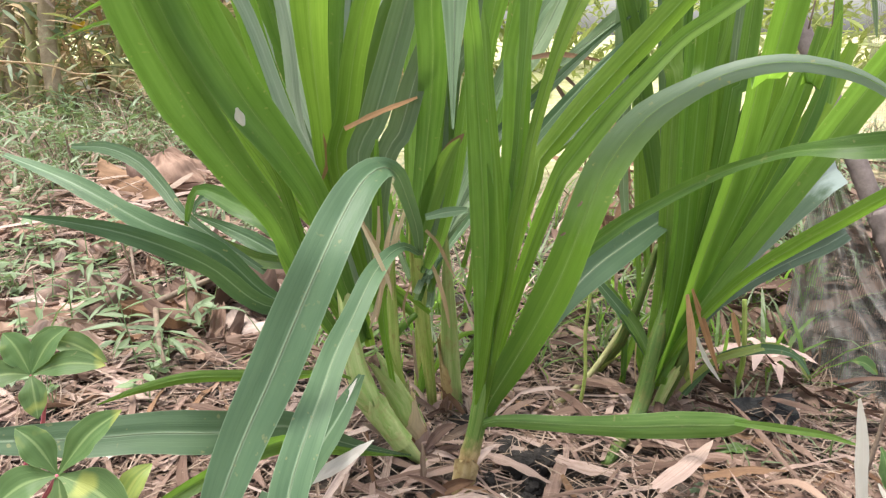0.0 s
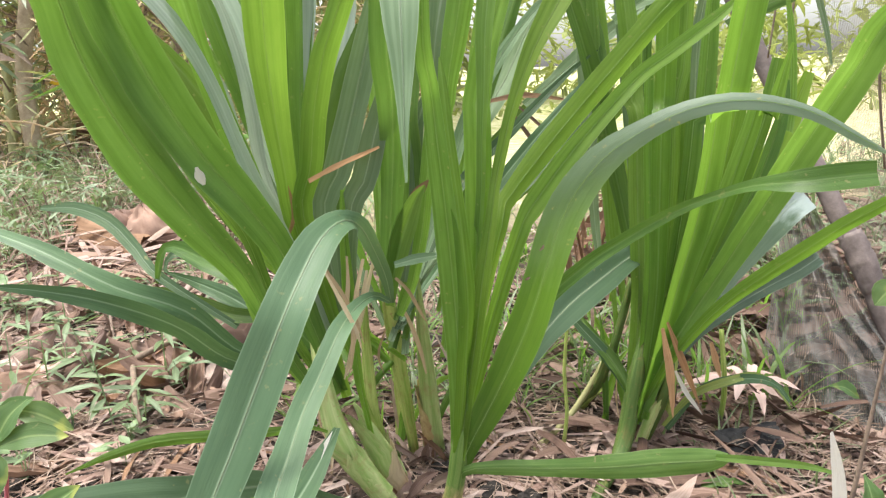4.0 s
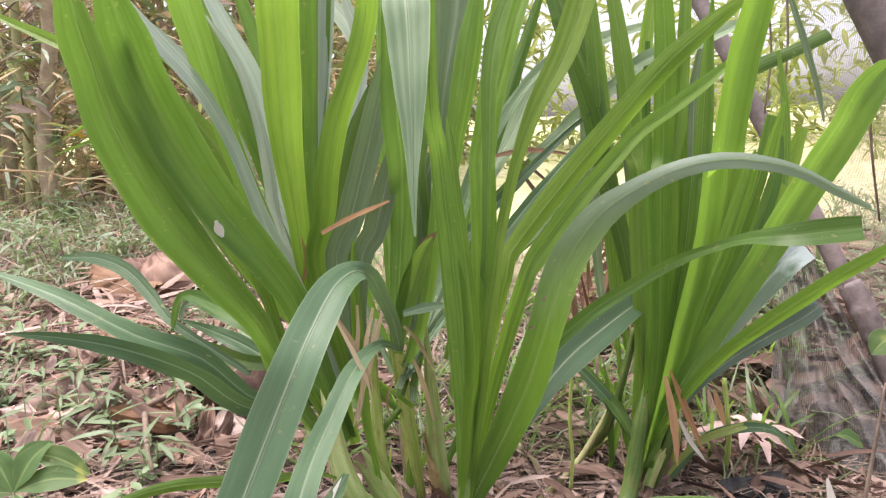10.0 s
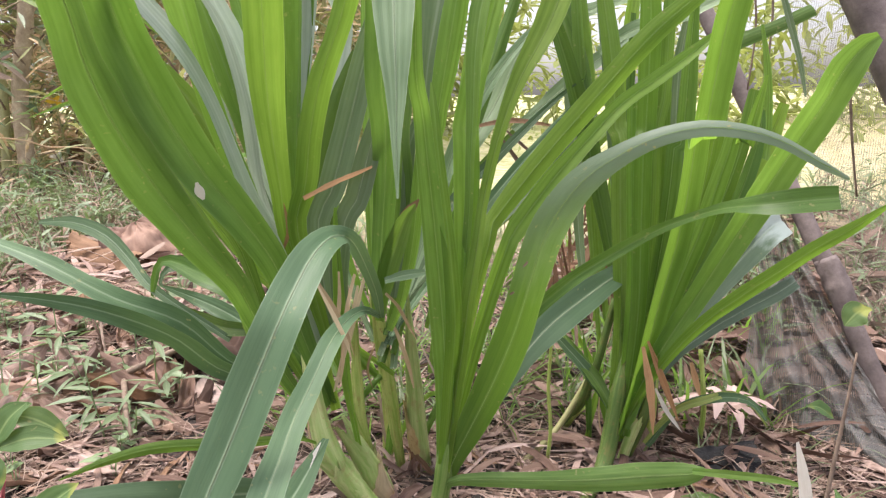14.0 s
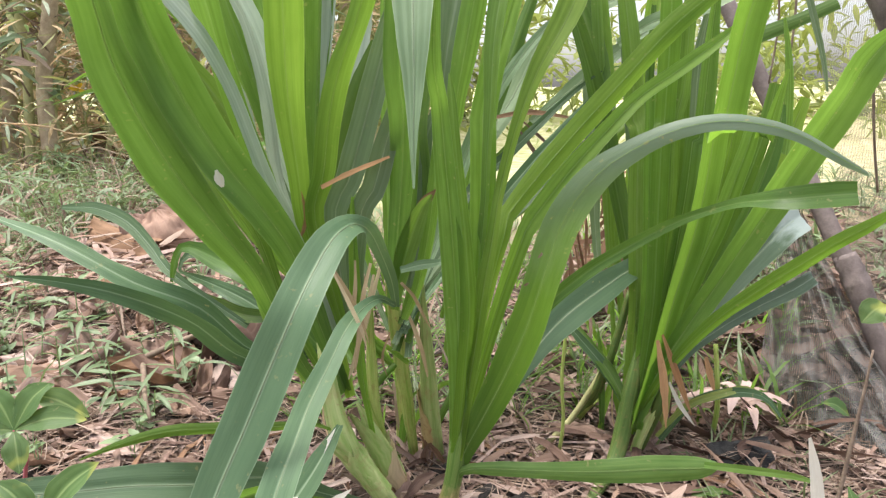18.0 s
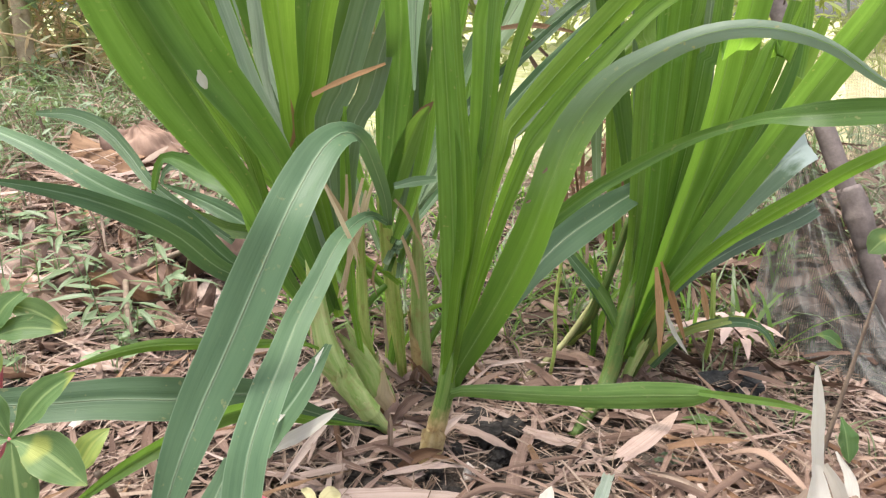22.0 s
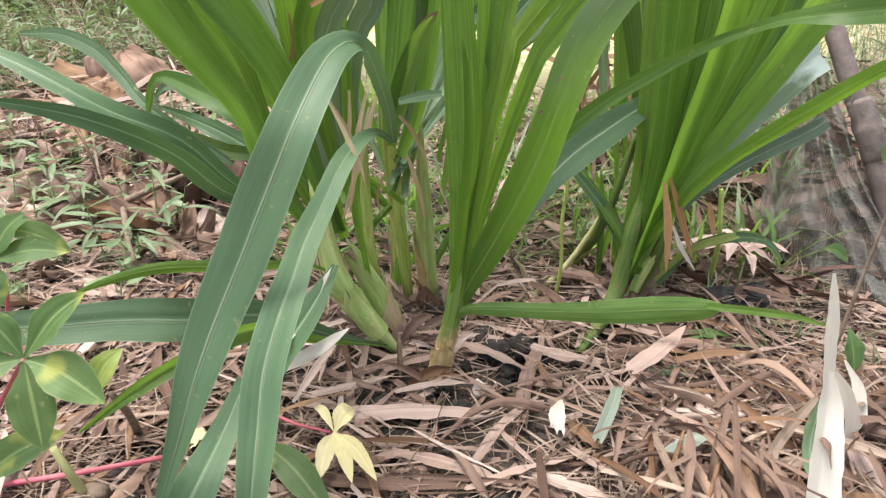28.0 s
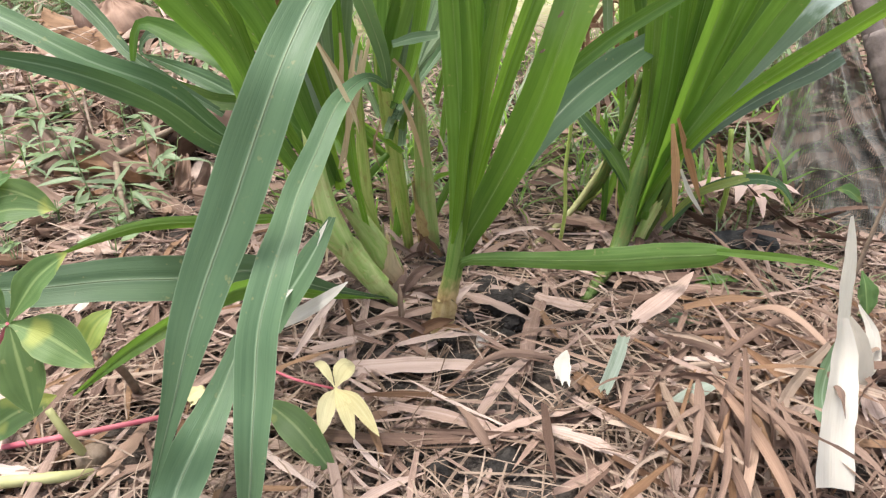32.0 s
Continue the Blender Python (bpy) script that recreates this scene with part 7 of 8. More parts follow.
for k, (at, size, mat, turn, tall) in enumerate((((-0.455, 1.185, 0.000), (0.055, 0.10), "brown", 0.9, 0.9), ((-0.458, 1.132, 0.000), (0.05, 0.11), "brown", 1.5, 0.5), ((-0.408, 1.120, 0.000), (0.045, 0.10), "shell_leaf", 0.3, 0.9), ((-0.516, 1.226, 0.000), (0.05, 0.10), "brown", 2.0, 0.6), ((-0.373, 1.085, 0.000), (0.035, 0.08), "sheath", 0.1, 1.0), ((-0.465, 1.257, 0.000), (0.04, 0.09), "brown", 1.2, 0.7), ((-0.595, 1.387, 0.000), (0.04, 0.08), "shell_leaf", 0.5, 0.6), ((-0.350, 1.085, 0.000), (0.03, 0.07), "brown", -0.3, 0.8))):
    crumpled("dead_sheath", at, size, mat, "dark brown crumpled dead leaf at a hollow" if mat == "brown" else "pinkish torn dead leaf at a hollow", 30.0 + k, turn, tall, (-1) ** k * 1.2, 2.0)
crumpled("dead_sheath", (-0.438, 1.093, 0.000), (0.09, 0.12), "brown", "brown crumpled dead leaf", 6.0, 2.2, 0.4, 1.0)
crumpled("dead_sheath", (-0.752, 1.514, 0.000), (0.06, 0.10), "shell_leaf", "pale pinkish curled dead leaf", 7.0, 1.0, 0.4, 1.3)
crumpled("dead_sheath", (-0.823, 1.345, 0.000), (0.07, 0.12), "sheath", "pale pinkish dead leaf", 9.0, 1.5, 0.1, 0.6)
crumpled("dead_sheath", (-0.736, 1.116, 0.000), (0.07, 0.10), "shell_leaf", "pale pinkish dead leaf", 10.0, 0.6, 0.15, 0.6)
crumpled("dead_sheath", (-2.176, 4.541, 0.000), (0.24, 0.20), "sheath", "reddish heap of dead leaves under the thicket", 11.0, 0.6, 0.6, 0.8)
for k in range(300):
    x, y = rng.uniform(-1.35, -0.22), rng.uniform(0.80, 1.95)
    if (x > -0.32 - (y - 0.82) * 0.1 and y < 1.0) or hollow(x, y) < 0.8:
        continue
    crumpled("dead_leaf_scrap", (x, y), (rng.uniform(0.016, 0.050), rng.uniform(0.04, 0.12)), rng.choice(("shell_leaf", "shell_leaf", "litter", "brown", "brown")), "curled pinkish-brown scrap of dead leaf", 20.0 + k, rng.uniform(0, 6.3), rng.uniform(0.0, 0.7), rng.choice((-1, 1)) * rng.uniform(0.3, 1.3), rng.uniform(0.8, 2.2))

# larger curled leaves piled over the hollows
for k in range(46):
    x, y = rng.uniform(-0.88, -0.30), rng.uniform(1.00, 1.62)
    if hollow(x, y) < 0.75:
        continue
    heap_leaf = crumpled("dead_sheath", (x, y), (rng.uniform(0.035, 0.085), rng.uniform(0.07, 0.15)), rng.choice(("shell_leaf", "brown", "brown", "sheath", "rust", "litter")), "curled creased dead leaf in the brown litter", 400.0 + k, rng.uniform(0, 6.28), rng.uniform(0.1, 0.7), rng.choice((-1.2, 0.9, 1.3, -0.8)), rng.uniform(1.0, 2.0))
    heap_leaf.rotation_euler = (rng.uniform(-0.35, 0.35), rng.uniform(-0.35, 0.35), 0.0)

# a dry branch across the scraps
branch = thing("dry_branch", "pale dry branch lying over dead leaves", "branch", at=(-0.540, 1.231, 0.000))
stem(branch, "twig", (0.006, 0.0055, 0.004), (-0.508, 1.138, 0.030), (-0.456, 1.159, 0.050), (-0.385, 1.158, 0.080), name="branch", count=14, ring=8, rough=0.06)
stem(branch, "twig", (0.005, 0.0045, 0.003), (-0.489, 1.124, 0.030), (-0.410, 0.940, 0.050), (-0.386, 0.896, 0.040), name="branch", count=14, ring=8, rough=0.06)
settle(branch)

# ---- loose mulch, weeds and thicket ----
rng = random.Random(4)
mulch, straw, chips, old = Heap(), Heap(), Heap(), Heap()


def bed_end(x, y):
    """Part of the litter at both ends of the bed is browner."""
    return (x < -0.20 or x > 0.27) and y < 0.66 and rng.random() < 0.6


for k in range(19000):
    y = 0.25 + 1.9 * rng.random() ** 1.5
    x = rng.uniform(-0.45 - 0.55 * y, 0.40 + 0.55 * y)
    z = ground_height(x, y) + rng.uniform(0.001, 0.014)
    if hollow(x, y) < 0.9:
        continue
    bare = noise.noise((x * 7, y * 7, 9.0)) + sum(0.8 * math.exp(-(((x - cx) / rx) ** 2 + ((y - cy) / ry) ** 2)) for cx, cy, rx, ry in BARE)
    if bare > 0.24 and rng.random() < 0.9:
        continue
    q = rng.random()
    if q < 0.52:
        (old if bed_end(x, y) else straw).strip((x, y, z), rng.uniform(0, 6.28), rng.uniform(0.03, 0.12), rng.uniform(0.0010, 0.0034), rng.uniform(-0.06, 0.12), rng.uniform(-0.5, 0.5), rng.uniform(-0.25, 0.25), rng.uniform(-0.15, 0.05), 3, tip=0.5, base=0.8)
    elif q < 0.88:
        (old if bed_end(x, y) else mulch).strip((x, y, z), rng.uniform(0, 6.28), rng.uniform(0.03, 0.11), rng.uniform(0.003, 0.011), rng.uniform(-0.06, 0.16), rng.uniform(-0.45, 0.45), rng.uniform(-0.18, 0.18), rng.uniform(-0.15, 0.08), 3, sag=rng.uniform(-0.1, 0.35), tip=rng.choice((0.05, 0.3, 0.6)), base=rng.uniform(0.4, 0.9))
    else:
        chips.strip((x, y, z), rng.uniform(0, 6.28), rng.uniform(0.008, 0.03), rng.uniform(0.003, 0.009), rng.uniform(-0.1, 0.4), rng.uniform(-0.8, 0.8), 0.3, -0.5, 2, tip=0.5, base=0.8)
for k in range(2600):  # scraps and straw under the weeds
    y = rng.uniform(1.5, 3.6)
    x = rng.uniform(-0.5 - 0.75 * y, -0.2 - 0.1 * y)
    rng.choice((straw, mulch, chips)).strip((x, y, ground_height(x, y) + rng.uniform(0.004, 0.05)), rng.uniform(0, 6.28), rng.uniform(0.05, 0.16), rng.uniform(0.004, 0.022), rng.uniform(-0.1, 0.4), rng.uniform(-0.6, 0.6), rng.uniform(-0.4, 0.4), rng.uniform(-0.6, 0.1), 3, sag=rng.uniform(-0.2, 0.4), tip=0.3, base=0.7)
for k in range(26000):
    x, y = rng.uniform(-3.2, 3.0), rng.uniform(-2.6, 3.0)
    if abs(x + 0.02) < 0.42 + 0.5 * y and y > 0.25 or math.hypot(x, y - 0.5) > 0.5 + 2.4 * rng.random():
        continue
    z = ground_height(x, y) + rng.uniform(0.001, 0.014)
    h = old if bed_end(x, y) else straw if rng.random() < 0.55 else mulch
    h.strip((x, y, z), rng.uniform(0, 6.28), rng.uniform(0.05, 0.15), rng.uniform(0.003, 0.012), rng.uniform(-0.06, 0.14), rng.uniform(-0.45, 0.45), rng.uniform(-0.2, 0.2), rng.uniform(-0.15, 0.05), 3, sag=rng.uniform(-0.1, 0.3), tip=rng.choice((0.05, 0.3, 0.6)), base=rng.uniform(0.4, 0.9))
thin = Heap()
for k in range(2600):  # hair-thin bleached straws on top
    y = 0.32 + 0.75 * rng.random() ** 1.2
    x = rng.uniform(-0.30 - 0.5 * y, 0.25 + 0.5 * y)
    if hollow(x, y) < 0.9:
        continue
    thin.strip((x, y, ground_height(x, y) + rng.uniform(0.008, 0.022)), rng.uniform(0, 6.28), rng.uniform(0.02, 0.09), rng.uniform(0.0006, 0.0020), rng.uniform(-0.08, 0.15), rng.uniform(-0.5, 0.5), rng.uniform(-0.5, 0.5), rng.uniform(-0.25, 0.05), 3, tip=0.6, base=0.9)
thin.object("thin_straw", M["straw"], "hair-thin bleached straws lying over the mulch", "straw")
mulch.object("leaf_mulch", M["litter"], "loose layer of tan dry bamboo leaves on soil", "mulch")
straw.object("straw_mulch", M["straw"], "thin straw and broken stems over the soil", "mulch")
old.object("old_leaf_mulch", M["brown"], "brown dry leaves and stems at the ends of the bed", "mulch")
chips.object("leaf_chips", M["shell_leaf"], "small pinkish scraps of broken dry leaf", "mulch")


def weed(heap, x, y, size, leaves):
    z = ground_height(x, y)
    lean = rng.uniform(0, 6.28)
    for k in range(leaves):
        s = (k + 0.6) / leaves
        c = (x + math.cos(lean) * size * 0.3 * s, y + math.sin(lean) * size * 0.3 * s, z + size * s)
        heap.strip(c, lean + k * 2.4 + rng.uniform(-0.4, 0.4), size * rng.uniform(0.35, 0.6), size * rng.uniform(0.05, 0.11), rng.uniform(-0.1, 0.7), rng.uniform(-0.4, 0.4), 0.0, rng.uniform(-1.1, -0.2), 3, tip=0.04, base=0.25, sag=0.2)
    heap.strip((x, y, z), lean, size * 1.05, 0.0025, 1.25, 0.0, 0.0, 0.1, 2, tip=0.5, base=1.0)


def tuft(heap, x, y, size, blades):
    z = ground_height(x, y)
    for k in range(blades):
        heap.strip((x + rng.uniform(-0.01, 0.01), y + rng.uniform(-0.01, 0.01), z), rng.uniform(0, 6.28), size * rng.uniform(0.6, 1.2), size * rng.uniform(0.02, 0.045), rng.uniform(0.7, 1.4), rng.uniform(-0.3, 0.3), rng.uniform(-0.4, 0.4), rng.uniform(-1.8, -0.5), 4, base=0.8)


weeds, grass, pale_grass = Heap(), Heap(), Heap()
CLEAR = ((-0.868, 1.972, 0.000), (-0.785, 2.005, 0.000), (-0.722, 2.008, -0.000), (-0.961, 2.040, -0.000), (-0.886, 2.284, -0.000), (-0.935, 2.135, 0.000), (-0.782, 2.184, 0.000), (-0.426, 1.145, 0.000))


def covered(x, y):
    return any((x - c[0]) ** 2 + (y - c[1]) ** 2 < 0.03 for c in CLEAR)


for k in range(1500):
    y = rng.uniform(0.9, 3.6)
    x = rng.uniform(-0.5 - 0.75 * y, -0.34 - 0.10 * y + (rng.uniform(0, 0.5) if y > 2.2 else 0))
    if covered(x, y) or (y < 1.85 and rng.random() < 0.93) or (y < 2.5 and rng.random() < 0.4):
        continue
    weed(weeds, x, y, rng.uniform(0.04, 0.10) * (1 + 0.2 * y), rng.randint(6, 10))
for k in range(1300):
    y = rng.uniform(1.0, 3.8)
    x = rng.uniform(-0.5 - 0.75 * y, -0.30 - 0.05 * y)
    if covered(x, y) or (y < 1.85 and rng.random() < 0.75):
        continue
    tuft(rng.choice((grass, pale_grass, pale_grass)), x, y, rng.uniform(0.07, 0.17) * (1 + 0.3 * max(0.0, y - 1.6)), rng.randint(5, 8))
for k in range(110):  # taller leafy weeds towards the thicket
    y = rng.uniform(2.1, 3.9)
    x = rng.uniform(-0.5 - 0.72 * y, -0.30 - 0.10 * y)
    if not covered(x, y):
        weed(weeds, x, y, rng.uniform(0.09, 0.22), rng.randint(8, 13))
fallen_brown = Heap()
for k in range(600):
    x, y = rng.uniform(-0.30, 0.75), rng.uniform(0.80, 1.55)
    fallen_brown.strip((x, y, ground_height(x, y) + rng.uniform(0.004, 0.035)), rng.uniform(0, 6.28), rng.uniform(0.03, 0.11), rng.uniform(0.006, 0.020), rng.uniform(-0.1, 0.5), rng.uniform(-0.8, 0.8), rng.uniform(-0.5, 0.5), rng.uniform(-0.9, 0.2), 4, sag=rng.uniform(-0.3, 0.5), tip=0.2, base=0.6)
for k in range(330):
    y = rng.uniform(1.1, 2.5)
    x = y * rng.uniform(0.42, 0.95)
    fallen_brown.strip((x, y, ground_height(x, y) + rng.uniform(0.004, 0.05)), rng.uniform(0, 6.28), rng.uniform(0.06, 0.20), rng.uniform(0.010, 0.035), rng.uniform(-0.1, 0.5), rng.uniform(-0.8, 0.8), rng.uniform(-0.5, 0.5), rng.uniform(-0.9, 0.2), 4, sag=rng.uniform(-0.3, 0.5), tip=0.2, base=0.6)
fallen_brown.object("fallen_leaves", M["brown"], "reddish-brown dead leaves on the ground behind the stalks", "leaves")
for k in range(340):
    y = rng.uniform(0.92, 2.7)
    x = rng.uniform(-0.25, 0.15 + 0.45 * y)
    tuft(rng.choice((grass, pale_grass, grass)), x, y, rng.uniform(0.05, 0.16), rng.randint(4, 7))
for k in range(420):  # grass and weeds beyond the net
    y = rng.uniform(1.15, 3.6)
    x = y * rng.uniform(0.40, 0.95)
    if rng.random() < 0.4:
        weed(weeds, x, y, rng.uniform(0.06, 0.16), rng.randint(6, 9))
    else:
        tuft(rng.choice((grass, grass, pale_grass)), x, y, rng.uniform(0.08, 0.20), rng.randint(5, 8))
fresh_grass = Heap()
for k in range(260):
    y = rng.uniform(0.90, 2.2)
    x = rng.uniform(-0.22, 0.18 + 0.42 * y)
    tuft(fresh_grass, x, y, rng.uniform(0.06, 0.17), rng.randint(4, 7))
fresh_grass.object("green_grass", M["m"], "fresh green grass blades between and behind the stalks", "grass")
for k in range(70):
    x, y = rng.uniform(0.30, 0.75), rng.uniform(0.62, 0.95)
    tuft(rng.choice((grass, pale_grass)), x, y, rng.uniform(0.03, 0.08), rng.randint(3, 5))
for k in range(2600):  # the rough grass goes on round and behind
    x, y = rng.uniform(-5.0, 5.0), rng.uniform(-4.5, 4.5)
    if (y > 0.1 and abs(x) < 0.6 + 0.75 * y) or math.hypot(x, y - 0.3) < 0.9 + 0.9 * rng.random():
        continue
    if rng.random() < 0.4:
        weed(weeds, x, y, rng.uniform(0.05, 0.12), rng.randint(5, 8))
    else:
        tuft(rng.choice((grass, grass, pale_grass)), x, y, rng.uniform(0.08, 0.2), rng.randint(5, 8))
broad = Heap()
for k in range(45):
    x, y = rng.uniform(-1.05, -0.38), rng.uniform(0.70, 1.7)
    if covered(x, y):
        continue
    z = ground_height(x, y)
    for m in range(rng.randint(3, 6)):
        broad.strip((x + rng.uniform(-0.012, 0.012), y + rng.uniform(-0.012, 0.012), z + rng.uniform(0.01, 0.05)), rng.uniform(0, 6.28), rng.uniform(0.018, 0.036), rng.uniform(0.009, 0.017), rng.uniform(0.0, 0.6), rng.uniform(-0.4, 0.4), 0.0, rng.uniform(-0.9, -0.1), 4, tip=0.05, base=0.2, sag=0.15)
        broad.strip((x, y, z), rng.uniform(0, 6.28), 0.04, 0.0018, 1.3, 0.0, 0.0, 0.0, 2, tip=0.6, base=1.0)
for k in range(12):  # leafy weeds standing in the dead leaves
    x, y = rng.uniform(-0.95, -0.42), rng.uniform(0.86, 1.55)
    if hollow(x, y) < 1.1:
        continue
    z, size = ground_height(x, y), rng.uniform(0.05, 0.13)
    for m in range(rng.randint(5, 9)):
        q = (m + 0.5) / 8
        broad.strip((x + rng.uniform(-0.01, 0.01), y + rng.uniform(-0.01, 0.01), z + size * q), m * 2.4 + rng.uniform(-0.5, 0.5), rng.uniform(0.03, 0.062), rng.uniform(0.009, 0.018), rng.uniform(0.1, 0.7), rng.uniform(-0.3, 0.3), 0.0, rng.uniform(-1.2, -0.3), 5, tip=0.03, base=0.15, sag=0.2)
    broad.strip((x, y, z), rng.uniform(0, 6.28), size * 1.05, 0.0022, 1.45, 0.0, 0.0, 0.0, 2, tip=0.6, base=1.0)
sprigs = Heap()
for k in range(44):  # thin sprigs with narrow grey-green leaves
    x, y = rng.uniform(-0.98, -0.36), rng.uniform(0.80, 1.62)
    if hollow(x, y) < 1.3:
        continue
    z, size, way = ground_height(x, y), rng.uniform(0.05, 0.14), rng.uniform(0, 6.28)
    sprigs.strip((x, y, z), way, size * 1.1, 0.0022, 1.2, 0.0, 0.0, 0.1, 3, tip=0.6, base=1.0)
    for m in range(rng.randint(4, 8)):
        q = size * (0.3 + 0.75 * rng.random())
        sprigs.strip((x + 0.35 * q * math.cos(way), y + 0.35 * q * math.sin(way), z + q * 0.93), way + m * 2.4 + rng.uniform(-0.4, 0.4), rng.uniform(0.035, 0.075), rng.uniform(0.006, 0.012), rng.uniform(-0.1, 0.5), rng.uniform(-0.4, 0.4), 0.0, rng.uniform(-1.0, -0.2), 5, tip=0.03, base=0.2, sag=0.2)
sprigs.object("narrow_weeds", M["weed"], "thin grey-green weed sprigs standing in dead leaves", "weeds")
broad.object("broadleaf_weeds", M["weed"], "small broad-leaved green weeds in the dead leaves", "weeds")
grass.object("low_grass", M["weed"], "short green grass blades among weeds", "grass")
pale_grass.object("dry_grass", M["straw"], "short bleached grass blades among weeds", "grass")

# a dead brown plant behind the clump
dead_brown = Heap()
cx, cy = 0.388, 1.450
for k in range(150):
    q = rng.uniform(0, 6.28)
    r = 0.11 * rng.random() ** 0.6
    x, y = cx + math.cos(q) * r, cy + math.sin(q) * r
    dead_brown.strip((x, y, ground_height(x, y) + rng.random() * 0.34), rng.uniform(0, 6.28), rng.uniform(0.05, 0.13), rng.uniform(0.005, 0.018), rng.uniform(-1.2, 0.6), rng.uniform(-0.8, 0.8), rng.uniform(-0.6, 0.6), rng.uniform(-1.6, 0.2), 4)
for k in range(24):
    q = rng.uniform(0, 6.28)
    x, y = cx + math.cos(q) * 0.06, cy + math.sin(q) * 0.06
    dead_brown.strip((x, y, ground_height(x, y)), q, rng.uniform(0.2, 0.4), 0.006, rng.uniform(1.0, 1.5), 0.0, rng.uniform(-0.3, 0.3), rng.uniform(-0.8, 0.2), 6)
dead_brown.object("dead_plant", M["rust"], "dead brown withered plant behind the grass", "plant", "")

# small things in the thicket
def blossom(at, size, material, petals, label):
    """A loose flower head of pointed petals turned in all directions."""
    ob = thing("flower", label, "flower", "thicket flowers", at=at)
    for k in range(petals):
        q, e = 2.4 * k, -0.5 + 1.6 * ((k * 0.37) % 1.0)
        d = Vector((math.cos(q) * math.cos(e), math.sin(q) * math.cos(e), math.sin(e))) * size
        v, f, uv = blade_arrays((Vector((0, 0, 0)), d * 0.5 + Vector((0, 0, 0.1 * size)), d), size * 0.42, 0.4, 0.5, 0.1, count=6, across=5, facing=(0, -1, 0.3), seed=k)
        part("petal", mesh_of("petal", v, f, uv, M[material]), ob)
    v, f, uv = tube_arrays(((0, 0, 0), (0.02, 0.02, -at[2] * 0.5), (0.0, 0.05, -at[2])), (0.004, 0.004, 0.005), count=8, ring=6)
    part("stem", mesh_of("stem", v, f, uv, M["culm"]), ob)


blossom((-2.049, 4.200, 0.501), 0.050, "yellow_petal", 14, "bright yellow flower on a stem in the thicket")
blossom((-2.108, 4.300, 0.625), 0.034, "pale", 9, "small white flower on a stem in the thicket")
blossom((-1.934, 3.900, 0.208), 0.040, "pale", 9, "small white flower on a stem in the thicket")
blossom((-2.333, 4.200, 0.410), 0.036, "star", 9, "small pinkish flower on a stem in the thicket")
low_vine = thing("dry_vine", "thin pale dry vine slung low across the thicket", "vine", "thicket vines")
stem(low_vine, "hanging", (0.0055, 0.0045, 0.0040), (-2.186, 3.500, 0.354), (-1.969, 3.500, 0.340), (-1.861, 3.500, 0.324), (-1.769, 3.500, 0.293), (-1.645, 3.500, 0.288), (-1.481, 3.500, 0.271), name="stem", count=40, ring=6)
for k in range(26):
    q = 2.4 * k
    x, y = -1.951 + 0.024 * math.sqrt(k) * math.cos(q), 3.880 + 0.024 * math.sqrt(k) * math.sin(q)
    crumpled("dead_leaf_scrap", (x, y), (0.05 + 0.012 * (k % 3), 0.09 + 0.02 * (k % 4)), ("sheath", "star", "litter", "rust")[k % 4], "pinkish dead leaf heaped under the thicket", 700.0 + k, q, 0.8, (-1) ** k * 1.1, 1.5)
for k in range(5):
    crumpled("dead_sheath", (-2.212 + 0.05 * k, 4.600 + 0.03 * (k % 2)), (0.08, 0.22), "rust", "brown withered leaf standing under the thicket", 760.0 + k, 0.5 * k, 1.6, 1.2, 1.2)

# thicket: canes and hanging leaves behind the weeds
def cane(x, y, r, lean, mat, seed):
    rng = random.Random(seed)
    ob = thing("bamboo_cane", "brown-green upright cane in the thicket" if mat == "culm" else "grey-brown thin trunk in the thicket", "cane", "thicket canes", at=(x, y, ground_height(x, y)))
    sway = rng.uniform(-0.10, 0.10)
    body = stem(ob, mat, (r, r * 0.92, r * 0.8), (0, 0, -0.05), (lean * 0.3 + sway, 0.05, 0.5), (lean * 0.6 - sway * 0.4, 0.02, 1.0), (lean * 1.0 + sway, 0.08, 1.8), (lean * 1.4, 0.12, 2.6), name="cane", count=28, ring=12, rings_at=(0.12, 0.3, 0.48, 0.66, 0.84), bulge=0.10, rough=0.03)
    for k in range(5):
        z = rng.uniform(0.2, 1.7)
        q = rng.uniform(3.4, 6.0)
        a = Vector((lean * 0.6 * z, 0.05 * z, z))
        e = a + Vector((math.cos(q) * 0.4, math.sin(q) * 0.25, rng.uniform(0.05, 0.3)))
        twig = stem(ob, "twig", (0.006, 0.004, 0.002), a, a.lerp(e, 0.5) + Vector((0, 0, 0.05)), e, name="side_branch", count=8, ring=5)
        for m in range(4):
            c = a.lerp(e, rng.uniform(0.4, 1.0))
            g = rng.uniform(0, 6.28)
            t = c + Vector((math.cos(g) * 0.16, math.sin(g) * 0.10, rng.uniform(-0.14, 0.04)))
            v, f, uv = blade_arrays((c, c.lerp(t, 0.5) + Vector((0, 0, 0.02)), t), rng.uniform(0.018, 0.035), 0.2, 0.4, 0.03, count=8, across=3, seed=k * 7 + m)
            part("leaf", mesh_of("leaf", v, f, uv, M[rng.choice(("wood_leaf", "weed", "straw"))]), ob)


